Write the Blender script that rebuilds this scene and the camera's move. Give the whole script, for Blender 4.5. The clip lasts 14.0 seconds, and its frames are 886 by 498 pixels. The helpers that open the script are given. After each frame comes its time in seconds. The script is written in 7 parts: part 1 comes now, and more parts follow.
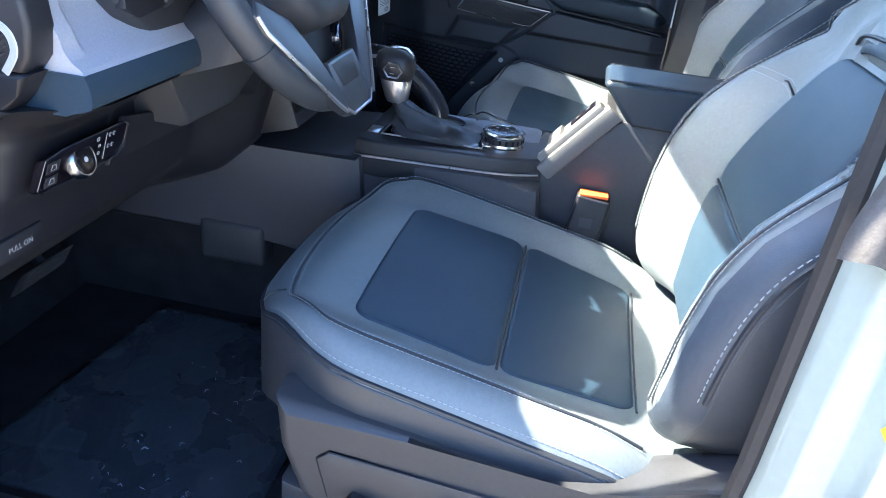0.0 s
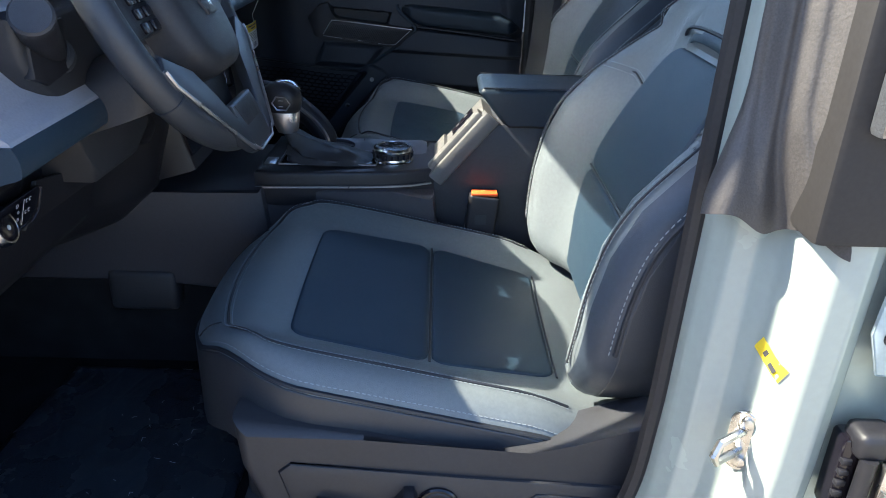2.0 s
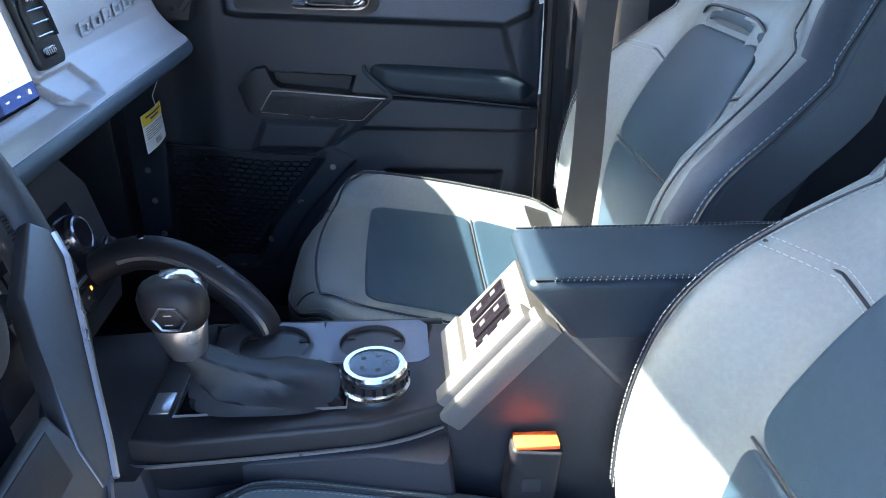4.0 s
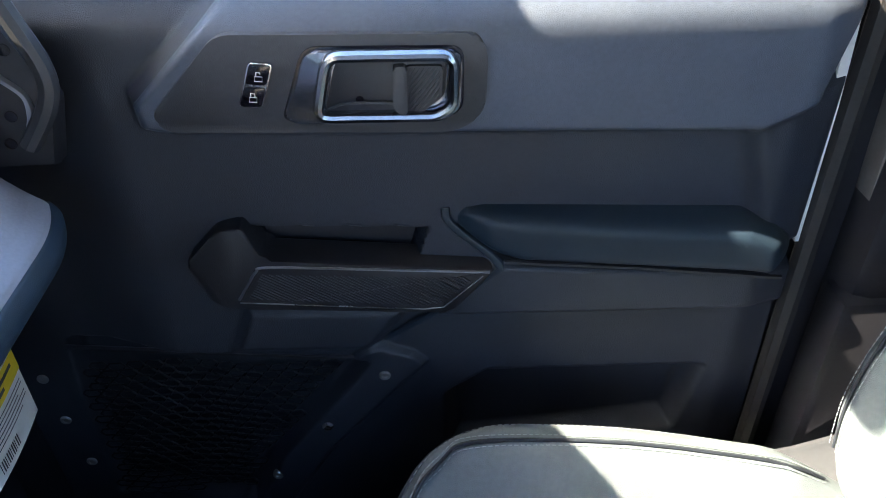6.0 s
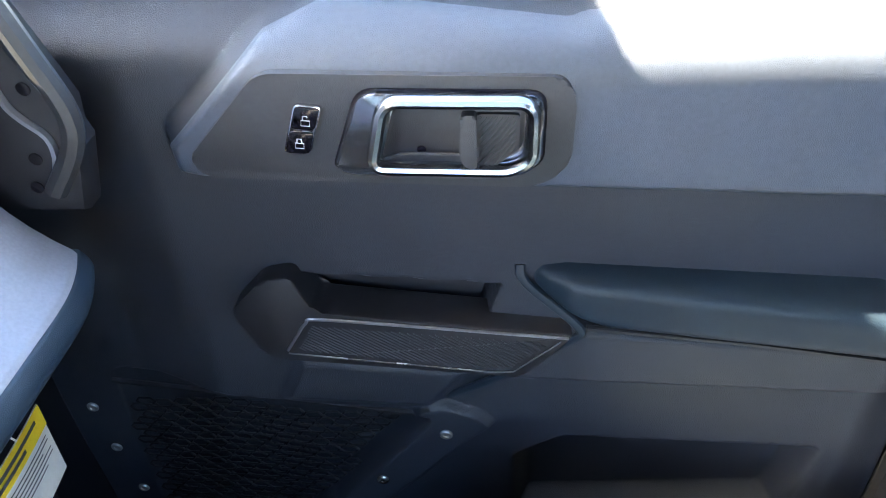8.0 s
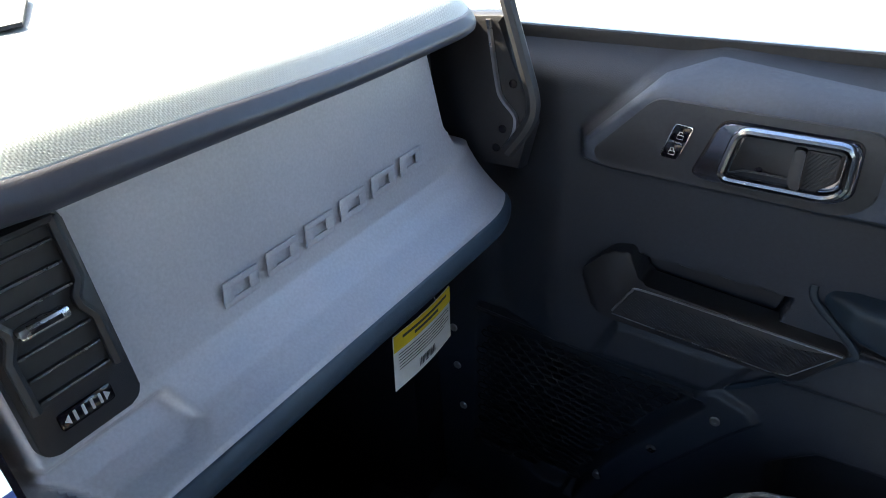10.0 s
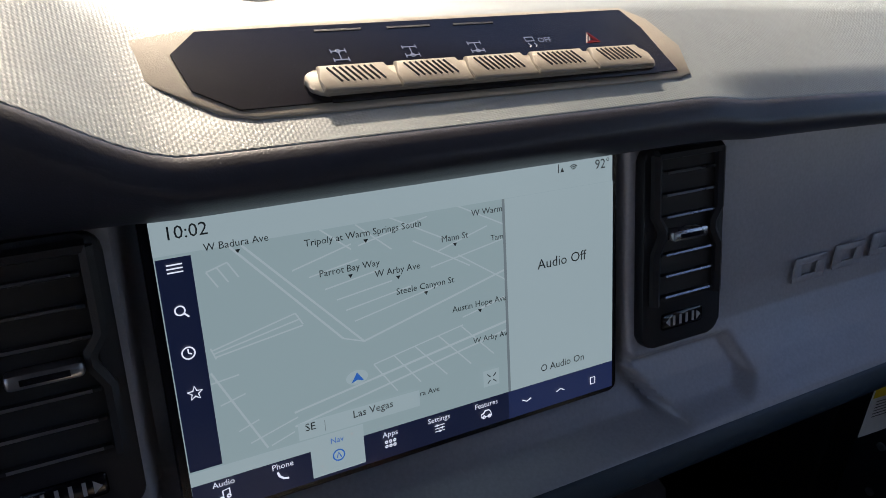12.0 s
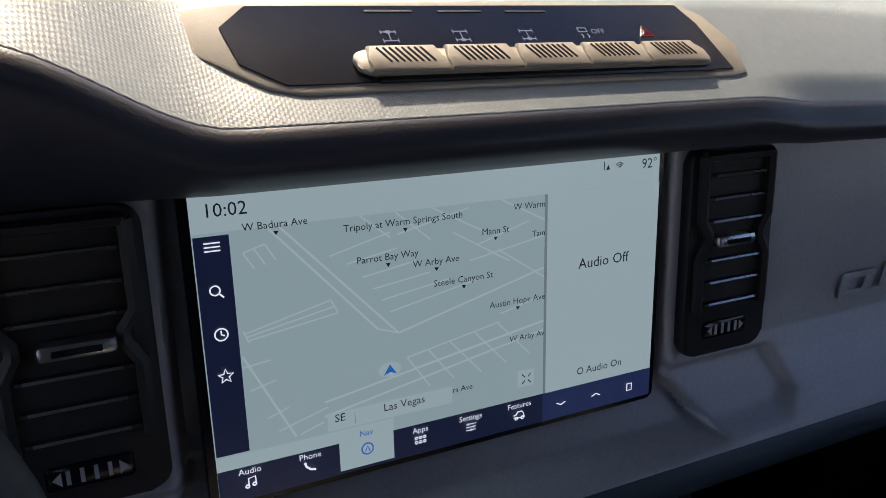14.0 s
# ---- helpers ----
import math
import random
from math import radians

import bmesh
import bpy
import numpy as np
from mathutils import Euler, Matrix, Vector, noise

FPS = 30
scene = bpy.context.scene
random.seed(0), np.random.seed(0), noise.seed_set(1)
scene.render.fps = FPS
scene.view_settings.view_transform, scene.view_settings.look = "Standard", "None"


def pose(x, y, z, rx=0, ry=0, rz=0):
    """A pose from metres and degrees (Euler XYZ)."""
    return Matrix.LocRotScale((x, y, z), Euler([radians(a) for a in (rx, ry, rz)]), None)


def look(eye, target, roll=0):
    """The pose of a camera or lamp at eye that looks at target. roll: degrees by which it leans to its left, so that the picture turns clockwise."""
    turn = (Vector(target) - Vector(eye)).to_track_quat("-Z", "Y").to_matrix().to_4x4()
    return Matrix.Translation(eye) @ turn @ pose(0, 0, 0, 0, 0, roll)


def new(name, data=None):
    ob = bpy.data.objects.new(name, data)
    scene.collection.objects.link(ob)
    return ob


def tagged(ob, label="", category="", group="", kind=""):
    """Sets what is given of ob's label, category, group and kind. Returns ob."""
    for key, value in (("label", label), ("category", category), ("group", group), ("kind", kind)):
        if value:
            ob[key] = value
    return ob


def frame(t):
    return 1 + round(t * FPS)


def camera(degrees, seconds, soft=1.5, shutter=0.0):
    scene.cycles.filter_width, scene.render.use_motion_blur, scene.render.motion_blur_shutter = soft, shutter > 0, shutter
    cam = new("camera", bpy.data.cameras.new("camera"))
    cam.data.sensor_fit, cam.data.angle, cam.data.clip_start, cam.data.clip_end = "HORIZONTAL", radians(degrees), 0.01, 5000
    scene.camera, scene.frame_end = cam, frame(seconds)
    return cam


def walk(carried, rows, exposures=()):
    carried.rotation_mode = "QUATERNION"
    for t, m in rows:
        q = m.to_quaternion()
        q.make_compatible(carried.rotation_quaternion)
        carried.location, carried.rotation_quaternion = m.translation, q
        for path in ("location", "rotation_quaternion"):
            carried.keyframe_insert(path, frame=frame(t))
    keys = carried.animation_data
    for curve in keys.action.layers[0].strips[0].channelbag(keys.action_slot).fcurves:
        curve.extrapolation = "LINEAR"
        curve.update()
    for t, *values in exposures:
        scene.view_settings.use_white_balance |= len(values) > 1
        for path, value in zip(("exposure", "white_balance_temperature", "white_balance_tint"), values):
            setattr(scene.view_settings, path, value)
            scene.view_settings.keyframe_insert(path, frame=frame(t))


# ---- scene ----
cam = camera(61.5, 14.0, soft=0.5)
PATH = [
    (0, (-0.095, -1.255, 1.239), (-0.364, 0.512, 0.342), 6.6),
    (0.5, (-0.163, -1.414, 1.235), (-0.219, 0.39, 0.374), 4.6),
    (1, (-0.206, -1.506, 1.247), (-0.189, 0.306, 0.402), 3.1),
    (1.5, (-0.201, -1.487, 1.25), (-0.154, 0.327, 0.41), 2.3),
    (2, (-0.13, -1.34, 1.266), (-0.093, 0.473, 0.422), 2.0),
    (2.2, (-0.092, -1.263, 1.282), (-0.059, 0.548, 0.434), 2.0),
    (4.3, (-0.215, -0.548, 1.323), (-0.078, 1.247, 0.452), -0.5),
    (4.5, (-0.277, -0.435, 1.365), (-0.123, 1.347, 0.469), -1.0),
    (5, (-0.371, -0.261, 1.437), (-0.128, 1.412, 0.368), 0.5),
    (5.5, (-0.322, -0.034, 1.421), (-0.158, 1.593, 0.269), 0.2),
    (6, (-0.249, 0.162, 1.387), (-0.207, 1.77, 0.199), -1.9),
    (6.5, (-0.233, 0.263, 1.383), (-0.289, 1.845, 0.16), -3.5),
    (7, (-0.24, 0.288, 1.375), (-0.341, 1.854, 0.135), -4.0),
    (7.2, (-0.241, 0.286, 1.374), (-0.35, 1.85, 0.132), -4.0),
    (9.3, (-0.208, 0.146, 1.425), (-0.805, 1.683, 0.293), -5.5),
    (9.5, (-0.206, 0.104, 1.426), (-0.894, 1.641, 0.348), -5.1),
    (10, (-0.197, 0.015, 1.428), (-1.159, 1.467, 0.445), -3.4),
    (10.5, (-0.229, -0.056, 1.415), (-1.428, 1.258, 0.5), -1.0),
    (11, (-0.256, -0.11, 1.398), (-1.655, 1.024, 0.528), 1.2),
    (11.5, (-0.266, -0.145, 1.396), (-1.781, 0.82, 0.518), 2.3),
    (12, (-0.272, -0.161, 1.396), (-1.835, 0.711, 0.503), 2.9),
    (12.5, (-0.276, -0.161, 1.394), (-1.858, 0.678, 0.503), 3.7),
    (13, (-0.274, -0.169, 1.391), (-1.863, 0.665, 0.508), 4.2),
    (13.5, (-0.274, -0.166, 1.388), (-1.87, 0.656, 0.507), 4.3),
    (14, (-0.28, -0.166, 1.383), (-1.881, 0.655, 0.51), 4.5),
]
EXPOSURE = [(0.0, 3.65, 5350, 11), (0.5, 2.75, 5400, 11), (1.0, 2.4, 5400, 11), (2.0, 2.35, 5400, 11), (2.3, 2.4, 5450, 10), (4.3, 3.8, 5400, 11), (5.0, 3.7, 5700, 13), (6.0, 3.62, 5750, 11), (6.5, 4.4, 5900, 10), (7.2, 4.85, 5900, 10), (9.3, 4.15, 6200, 10), (10.0, 3.2, 6000, 10), (10.5, 2.2, 5950, 10), (11.0, 1.85, 5950, 13), (12.0, 1.08, 6050, 21), (14.0, 1.05, 6050, 21)]
walk(cam, [(t, look(eye, target, roll)) for t, eye, target, roll in PATH], EXPOSURE)

# ---------------- light ----------------
SUN = Vector((-0.691, 0.026, 0.722)).normalized()
world = bpy.data.worlds.new("sky")
scene.world = world
world.use_nodes = True
wn = world.node_tree.nodes
sky = wn.new("ShaderNodeTexSky")
sky.sky_type = "NISHITA"
sky.sun_disc = False
sky.sun_elevation = math.asin(SUN.z)
sky.sun_rotation = math.atan2(SUN.x, SUN.y)
wn["Background"].inputs[1].default_value = 0.105
world.node_tree.links.new(sky.outputs[0], wn["Background"].inputs[0])
sun_data = bpy.data.lights.new("sun", "SUN")
sun_data.energy = 5.0
sun_data.angle = radians(0.5)
sun_data.color = (1.0, 0.84, 0.56)
sun = new("sun", sun_data)
sun.matrix_world = look(SUN * 20, (0, 0, 0))


# ---------------- materials ----------------
def mat(name, col, rough=0.5, metal=0.0, var=0.12, scale=6.0, bump=0.0, bscale=900.0, kind="noise", spec=0.5, coat=0.0, wear=0.0, sheen=0.0):
    m = bpy.data.materials.new(name)
    m.use_nodes = True
    nt = m.node_tree
    n, l = nt.nodes, nt.links
    b = n["Principled BSDF"]
    b.inputs["Metallic"].default_value = metal
    b.inputs["Specular IOR Level"].default_value = spec
    b.inputs["Coat Weight"].default_value = coat
    b.inputs["Sheen Weight"].default_value = sheen
    tc = n.new("ShaderNodeTexCoord")
    big = n.new("ShaderNodeTexNoise")
    big.inputs["Scale"].default_value = scale
    big.inputs["Detail"].default_value = 6
    l.new(tc.outputs["Object"], big.inputs["Vector"])
    fine = n.new("ShaderNodeTexNoise")
    fine.inputs["Scale"].default_value = scale * 40
    fine.inputs["Detail"].default_value = 3
    l.new(tc.outputs["Object"], fine.inputs["Vector"])
    add = n.new("ShaderNodeMath")
    add.operation = "ADD"
    l.new(big.outputs[0], add.inputs[0])
    l.new(fine.outputs[0], add.inputs[1])
    mr = n.new("ShaderNodeMapRange")
    mr.inputs[1].default_value, mr.inputs[2].default_value = 0.7, 1.3
    mr.inputs[3].default_value, mr.inputs[4].default_value = 1 - var, 1 + var
    l.new(add.outputs[0], mr.inputs[0])
    mul = n.new("ShaderNodeVectorMath")
    mul.operation = "SCALE"
    mul.inputs[0].default_value = col
    l.new(mr.outputs[0], mul.inputs["Scale"])
    l.new(mul.outputs[0], b.inputs["Base Color"])
    rr = n.new("ShaderNodeMapRange")
    rr.inputs[1].default_value, rr.inputs[2].default_value = 0.3, 0.7
    rr.inputs[3].default_value, rr.inputs[4].default_value = max(0.02, rough - 0.07 - wear), min(1, rough + 0.07 + wear)
    l.new(big.outputs[0], rr.inputs[0])
    l.new(rr.outputs[0], b.inputs["Roughness"])
    if bump:
        bp = n.new("ShaderNodeBump")
        bp.inputs["Strength"].default_value = bump
        bp.inputs["Distance"].default_value = 0.001
        if kind == "noise":
            t = n.new("ShaderNodeTexNoise")
            t.inputs["Scale"].default_value = bscale
            l.new(tc.outputs["Object"], t.inputs["Vector"])
            h = t.outputs[0]
        elif kind == "leather":
            t = n.new("ShaderNodeTexVoronoi")
            t.feature = "DISTANCE_TO_EDGE"
            t.inputs["Scale"].default_value = bscale
            l.new(tc.outputs["Object"], t.inputs["Vector"])
            c = n.new("ShaderNodeMath")
            c.operation = "MINIMUM"
            c.inputs[1].default_value = 0.18
            l.new(t.outputs[0], c.inputs[0])
            h = c.outputs[0]
        elif kind == "hex":
            h = None
            for k in range(3):
                d = n.new("ShaderNodeVectorMath")
                d.operation = "DOT_PRODUCT"
                a = radians(60 * k + 30)
                d.inputs[1].default_value = (math.cos(a) * bscale, math.sin(a) * bscale, 0.35 * bscale if k != 1 else 0)
                l.new(tc.outputs["Object"], d.inputs[0])
                s = n.new("ShaderNodeMath")
                s.operation = "COSINE"
                l.new(d.outputs["Value"], s.inputs[0])
                if h is None:
                    h = s.outputs[0]
                else:
                    q = n.new("ShaderNodeMath")
                    q.operation = "ADD"
                    l.new(h, q.inputs[0])
                    l.new(s.outputs[0], q.inputs[1])
                    h = q.outputs[0]
        l.new(h, bp.inputs["Height"])
        l.new(bp.outputs[0], b.inputs["Normal"])
    return m


def glow(name, col, strength, gloss=0.25):
    m = bpy.data.materials.new(name)
    m.use_nodes = True
    b = m.node_tree.nodes["Principled BSDF"]
    b.inputs["Base Color"].default_value = (0.02, 0.02, 0.02, 1)
    b.inputs["Roughness"].default_value = gloss
    b.inputs["Emission Color"].default_value = (*col, 1)
    b.inputs["Emission Strength"].default_value = strength
    return m


def glass(name, tint=(1, 1, 1)):
    m = bpy.data.materials.new(name)
    m.use_nodes = True
    b = m.node_tree.nodes["Principled BSDF"]
    b.inputs["Base Color"].default_value = (*tint, 1)
    b.inputs["Roughness"].default_value = 0.02
    b.inputs["Transmission Weight"].default_value = 1.0
    b.inputs["IOR"].default_value = 1.45
    return m


LEATHER = mat("grey_leather", (0.120, 0.138, 0.148), 0.42, var=0.10, scale=5, bump=0.5, bscale=520, kind="leather")
INSERT = mat("blue_leather", (0.016, 0.033, 0.054), 0.48, var=0.12, scale=5, bump=0.45, bscale=560, kind="leather", spec=0.35)
SKIRT = mat("dark_vinyl", (0.030, 0.034, 0.042), 0.45, var=0.12, bump=0.4, bscale=600, kind="leather")
NAVYL = mat("navy_leather", (0.030, 0.040, 0.058), 0.42, var=0.10, scale=5, bump=0.5, bscale=520, kind="leather")
THREAD = mat("pale_thread", (0.24, 0.27, 0.29), 0.7)
PIPING = mat("dark_piping", (0.016, 0.019, 0.026), 0.5)
BLACK = mat("black_plastic", (0.011, 0.011, 0.015), 0.48, var=0.2, bump=0.25, bscale=1500)
DARK = mat("dark_grey_plastic", (0.026, 0.027, 0.032), 0.5, var=0.15, bump=0.3, bscale=1300)
DOORMAT = mat("door_plastic", (0.017, 0.020, 0.029), 0.5, var=0.18, scale=7, bump=0.45, bscale=1100, wear=0.05)
BOLSTER = mat("soft_door_skin", (0.048, 0.057, 0.079), 0.36, var=0.14, scale=7, bump=0.5, bscale=900, kind="leather", wear=0.04)
PADBLUE = mat("blue_arm_vinyl", (0.010, 0.018, 0.029), 0.46, var=0.12, bump=0.35, bscale=700, kind="leather", spec=0.32)
SILVER = mat("silver_dash_paint", (0.39, 0.39, 0.43), 0.42, metal=0.2, var=0.10, scale=10, bump=0.10, bscale=2600)
# One pad: top tone raised for sun glare, face tone lowered for shade.
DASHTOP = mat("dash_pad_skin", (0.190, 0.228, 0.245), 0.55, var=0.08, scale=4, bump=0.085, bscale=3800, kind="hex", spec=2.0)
DASHFACE = mat("shaded_pad_skin", (0.030, 0.031, 0.044), 0.46, var=0.12, scale=5, bump=0.12, bscale=900)
TRIM = mat("blue_knee_trim", (0.022, 0.038, 0.058), 0.42, var=0.12, bump=0.25, bscale=1200)
CONSM = mat("grey_console_side", (0.038, 0.038, 0.046), 0.48, var=0.12, bump=0.3, bscale=1300)
BEIGE = mat("pale_satin_plastic", (0.34, 0.305, 0.25), 0.5, var=0.06, bump=0.15, bscale=1500)
GLOSS = mat("gloss_black", (0.006, 0.005, 0.008), 0.16, var=0.2)
HANDLEM = mat("dull_chrome", (0.36, 0.37, 0.40), 0.24, metal=1.0, var=0.08)
CHROME = mat("satin_chrome", (0.62, 0.62, 0.64), 0.16, metal=1.0, var=0.05)
SATIN = mat("satin_metal", (0.40, 0.40, 0.43), 0.3, metal=0.9, var=0.06)
SMOKE = mat("smoked_chrome", (0.17, 0.18, 0.22), 0.16, metal=0.9, var=0.1)
STEEL = mat("zinc_steel", (0.55, 0.54, 0.52), 0.3, metal=1.0, var=0.12, scale=40)
CARPET = mat("black_carpet", (0.016, 0.016, 0.018), 0.95, var=0.5, scale=20, bump=1.0, bscale=1800, spec=0.1)
FILM = mat("plastic_film_mat", (0.028, 0.034, 0.043), 0.30, var=0.4, scale=9, bump=0.8, bscale=28, wear=0.12)
PAINT = mat("pale_body_paint", (0.30, 0.335, 0.305), 0.25, var=0.04, scale=3, coat=0.5)
PAINTIN = mat("inner_body_paint", (0.36, 0.42, 0.43), 0.4, var=0.06, scale=8)
RUBBER = mat("grey_rubber", (0.055, 0.050, 0.048), 0.65, var=0.25, scale=14, bump=0.5, bscale=300, wear=0.08)
SEALM = mat("door_seal_rubber", (0.02, 0.018, 0.018), 0.7, var=0.2)
WEB = mat("belt_webbing", (0.020, 0.022, 0.025), 0.6, var=0.15, scale=30, bump=0.9, bscale=1500)
TAUPE = mat("pillar_trim", (0.13, 0.115, 0.105), 0.6, var=0.1, bump=0.3, bscale=1100)
WHITE = mat("white_card", (0.78, 0.78, 0.76), 0.6, var=0.04)
YELLOW = mat("yellow_print", (0.75, 0.55, 0.02), 0.55, var=0.05)
INK = mat("dark_print", (0.05, 0.05, 0.06), 0.6)
ORANGE = mat("orange_button", (0.85, 0.12, 0.02), 0.4, var=0.05)
ICON = glow("icon_white", (0.8, 0.85, 1.0), 0.16)
PRINTW = mat("white_print", (0.42, 0.42, 0.43), 0.5, var=0.02)
REDICON = glow("icon_red", (0.8, 0.04, 0.04), 0.14)
GROUNDM = mat("tan_paving", (0.27, 0.235, 0.19), 0.9, var=0.12, scale=0.8, bump=0.5, bscale=60)
TOPM = mat("black_top_fabric", (0.045, 0.048, 0.055), 0.75, var=0.2, scale=8, bump=0.7, bscale=700)
HEADL = mat("grey_headliner", (0.10, 0.10, 0.105), 0.9, var=0.08)
PANE = glass("clear_pane", (0.93, 0.97, 0.95))

# ---------------- builders ----------------
ORG = {}


def thing(name, loc, label, category, group="", kind=""):
    e = new(name)
    e.empty_display_size = 0.05
    e.location = loc
    ORG[e.name] = Vector(loc)
    return tagged(e, label, category, group, kind)


def part(name, bm, material, parent=None, label="", sharp=35, smooth=True):
    """One mesh object made from a bmesh in world places."""
    org = ORG[parent.name] if parent else Vector((0, 0, 0))
    bmesh.ops.translate(bm, verts=bm.verts, vec=-org)
    me = bpy.data.meshes.new(name)
    bmesh.ops.recalc_face_normals(bm, faces=bm.faces)
    bm.to_mesh(me)
    bm.free()
    if smooth:
        me.polygons.foreach_set("use_smooth", [True] * len(me.polygons))
        me.set_sharp_from_angle(angle=radians(sharp))
    me.materials.append(material)
    ob = new(name, me)
    if parent:
        ob.parent = parent
    ORG[ob.name] = org
    return tagged(ob, label)


def alone(name, bm, material, label, category, kind="", sharp=35, group=""):
    """A thing of one mesh, its origin at the foot of it."""
    lo = Vector((min(v.co.x for v in bm.verts), min(v.co.y for v in bm.verts), min(v.co.z for v in bm.verts)))
    bmesh.ops.translate(bm, verts=bm.verts, vec=-lo)
    ob = part(name, bm, material, None, "", sharp)
    ob.location = lo
    ORG[ob.name] = lo
    return tagged(ob, label, category, group, kind)


def box(bm, x0, x1, y0, y1, z0, z1, bev=0.0, seg=2):
    vs = [bm.verts.new((x, y, z)) for x in (x0, x1) for y in (y0, y1) for z in (z0, z1)]
    fs = [bm.faces.new([vs[i] for i in f]) for f in ((0, 1, 3, 2), (4, 6, 7, 5), (0, 4, 5, 1), (2, 3, 7, 6), (0, 2, 6, 4), (1, 5, 7, 3))]
    if bev:
        es = list({e for f in fs for e in f.edges})
        bmesh.ops.bevel(bm, geom=es, offset=bev, segments=seg, profile=0.5, affect="EDGES")
    return bm


def boxed(*a, **k):
    return box(bmesh.new(), *a, **k)


def prism(bm, pts, axis, d0, d1, bev=0.0, seg=2):
    """A polygon in the other two axes (in order), drawn out along axis from d0 to d1."""
    def at(p, d):
        return {"x": (d, p[0], p[1]), "y": (p[0], d, p[1]), "z": (p[0], p[1], d)}[axis]
    a = [bm.verts.new(at(p, d0)) for p in pts]
    b = [bm.verts.new(at(p, d1)) for p in pts]
    fs = [bm.faces.new(a), bm.faces.new(b[::-1])]
    n = len(pts)
    for i in range(n):
        fs.append(bm.faces.new((a[i], b[i], b[(i + 1) % n], a[(i + 1) % n])))
    if bev:
        es = list({e for f in fs[:2] for e in f.edges})
        bmesh.ops.bevel(bm, geom=es, offset=bev, segments=seg, profile=0.5, affect="EDGES")
    return bm


def prismed(*a, **k):
    return prism(bmesh.new(), *a, **k)


def rrect(a, b, r, n=6, cx=0.0, cy=0.0):
    """A rounded rectangle's outline, half sizes a and b."""
    r = min(r, a * 0.999, b * 0.999)
    out = []
    for sx, sy, t0 in ((1, 1, 0), (-1, 1, 90), (-1, -1, 180), (1, -1, 270)):
        for k in range(n + 1):
            t = radians(t0 + 90 * k / n)
            out.append((cx + sx * (a - r) + r * math.cos(t), cy + sy * (b - r) + r * math.sin(t)))
    return out


def rounded(pts, r, n=5):
    """A polygon's outline with its corners rounded off."""
    out = []
    m = len(pts)
    for i in range(m):
        p, a, b = Vector(pts[i]), Vector(pts[i - 1]), Vector(pts[(i + 1) % m])
        d = min(r, (a - p).length * 0.45, (b - p).length * 0.45)
        q0, q1 = p + (a - p).normalized() * d, p + (b - p).normalized() * d
        for k in range(n + 1):
            t = k / n
            out.append(tuple(q0 * (1 - t) ** 2 + p * (2 * t * (1 - t)) + q1 * t * t))
    return out


def shrunk(pts, d):
    """A polygon drawn in by about d towards its middle."""
    c = Vector((sum(p[0] for p in pts) / len(pts), sum(p[1] for p in pts) / len(pts)))
    a = max((Vector(p) - c).length for p in pts)
    hi = max(abs(p[1] - c.y) for p in pts)
    return [(c.x + (p[0] - c.x) * (1 - d / a), c.y + (p[1] - c.y) * (1 - d / hi)) for p in pts]


def tube(bm, pts, r, n=8, closed=False, flat=1.0, up=None):
    """A round bar along points; r may be a list; flat squashes it along up."""
    pts = [Vector(p) for p in pts]
    m = len(pts)
    rings = []
    nrm = None
    for i, p in enumerate(pts):
        t = (pts[(i + 1) % m] - pts[i - 1]) if closed else (pts[min(i + 1, m - 1)] - pts[max(i - 1, 0)])
        t.normalize()
        if up is not None:
            nrm = Vector(up)
        elif nrm is None:
            nrm = Vector((0, 0, 1)) if abs(t.z) < 0.9 else Vector((1, 0, 0))
        nrm = (nrm - t * nrm.dot(t)).normalized()
        s = t.cross(nrm)
        rad = r[i] if isinstance(r, (list, tuple)) else r
        rings.append([bm.verts.new(p + nrm * (rad * flat * math.cos(a)) + s * (rad * math.sin(a))) for a in (2 * math.pi * k / n for k in range(n))])
    for i in range(m if closed else m - 1):
        a, b = rings[i], rings[(i + 1) % m]
        for k in range(n):
            bm.faces.new((a[k], a[(k + 1) % n], b[(k + 1) % n], b[k]))
    if not closed:
        bm.faces.new(rings[0][::-1])
        bm.faces.new(rings[-1])
    return bm


def tubed(*a, **k):
    return tube(bmesh.new(), *a, **k)


def lathe(bm, c, ax, prof, n=32):
    """A turned body: prof is rows of (distance along ax from c, radius)."""
    c, ax = Vector(c), Vector(ax).normalized()
    u = ax.orthogonal().normalized()
    w = ax.cross(u)
    rings = [[bm.verts.new(c + ax * h + (u * math.cos(t) + w * math.sin(t)) * max(r, 1e-5)) for t in (2 * math.pi * k / n for k in range(n))] for h, r in prof]
    for a, b in zip(rings, rings[1:]):
        for k in range(n):
            bm.faces.new((a[k], a[(k + 1) % n], b[(k + 1) % n], b[k]))
    bm.faces.new(rings[0][::-1])
    bm.faces.new(rings[-1])
    return bm


def lathed(*a, **k):
    return lathe(bmesh.new(), *a, **k)


def sm(t):
    t = max(0.0, min(1.0, t))
    return t * t * (3 - 2 * t)


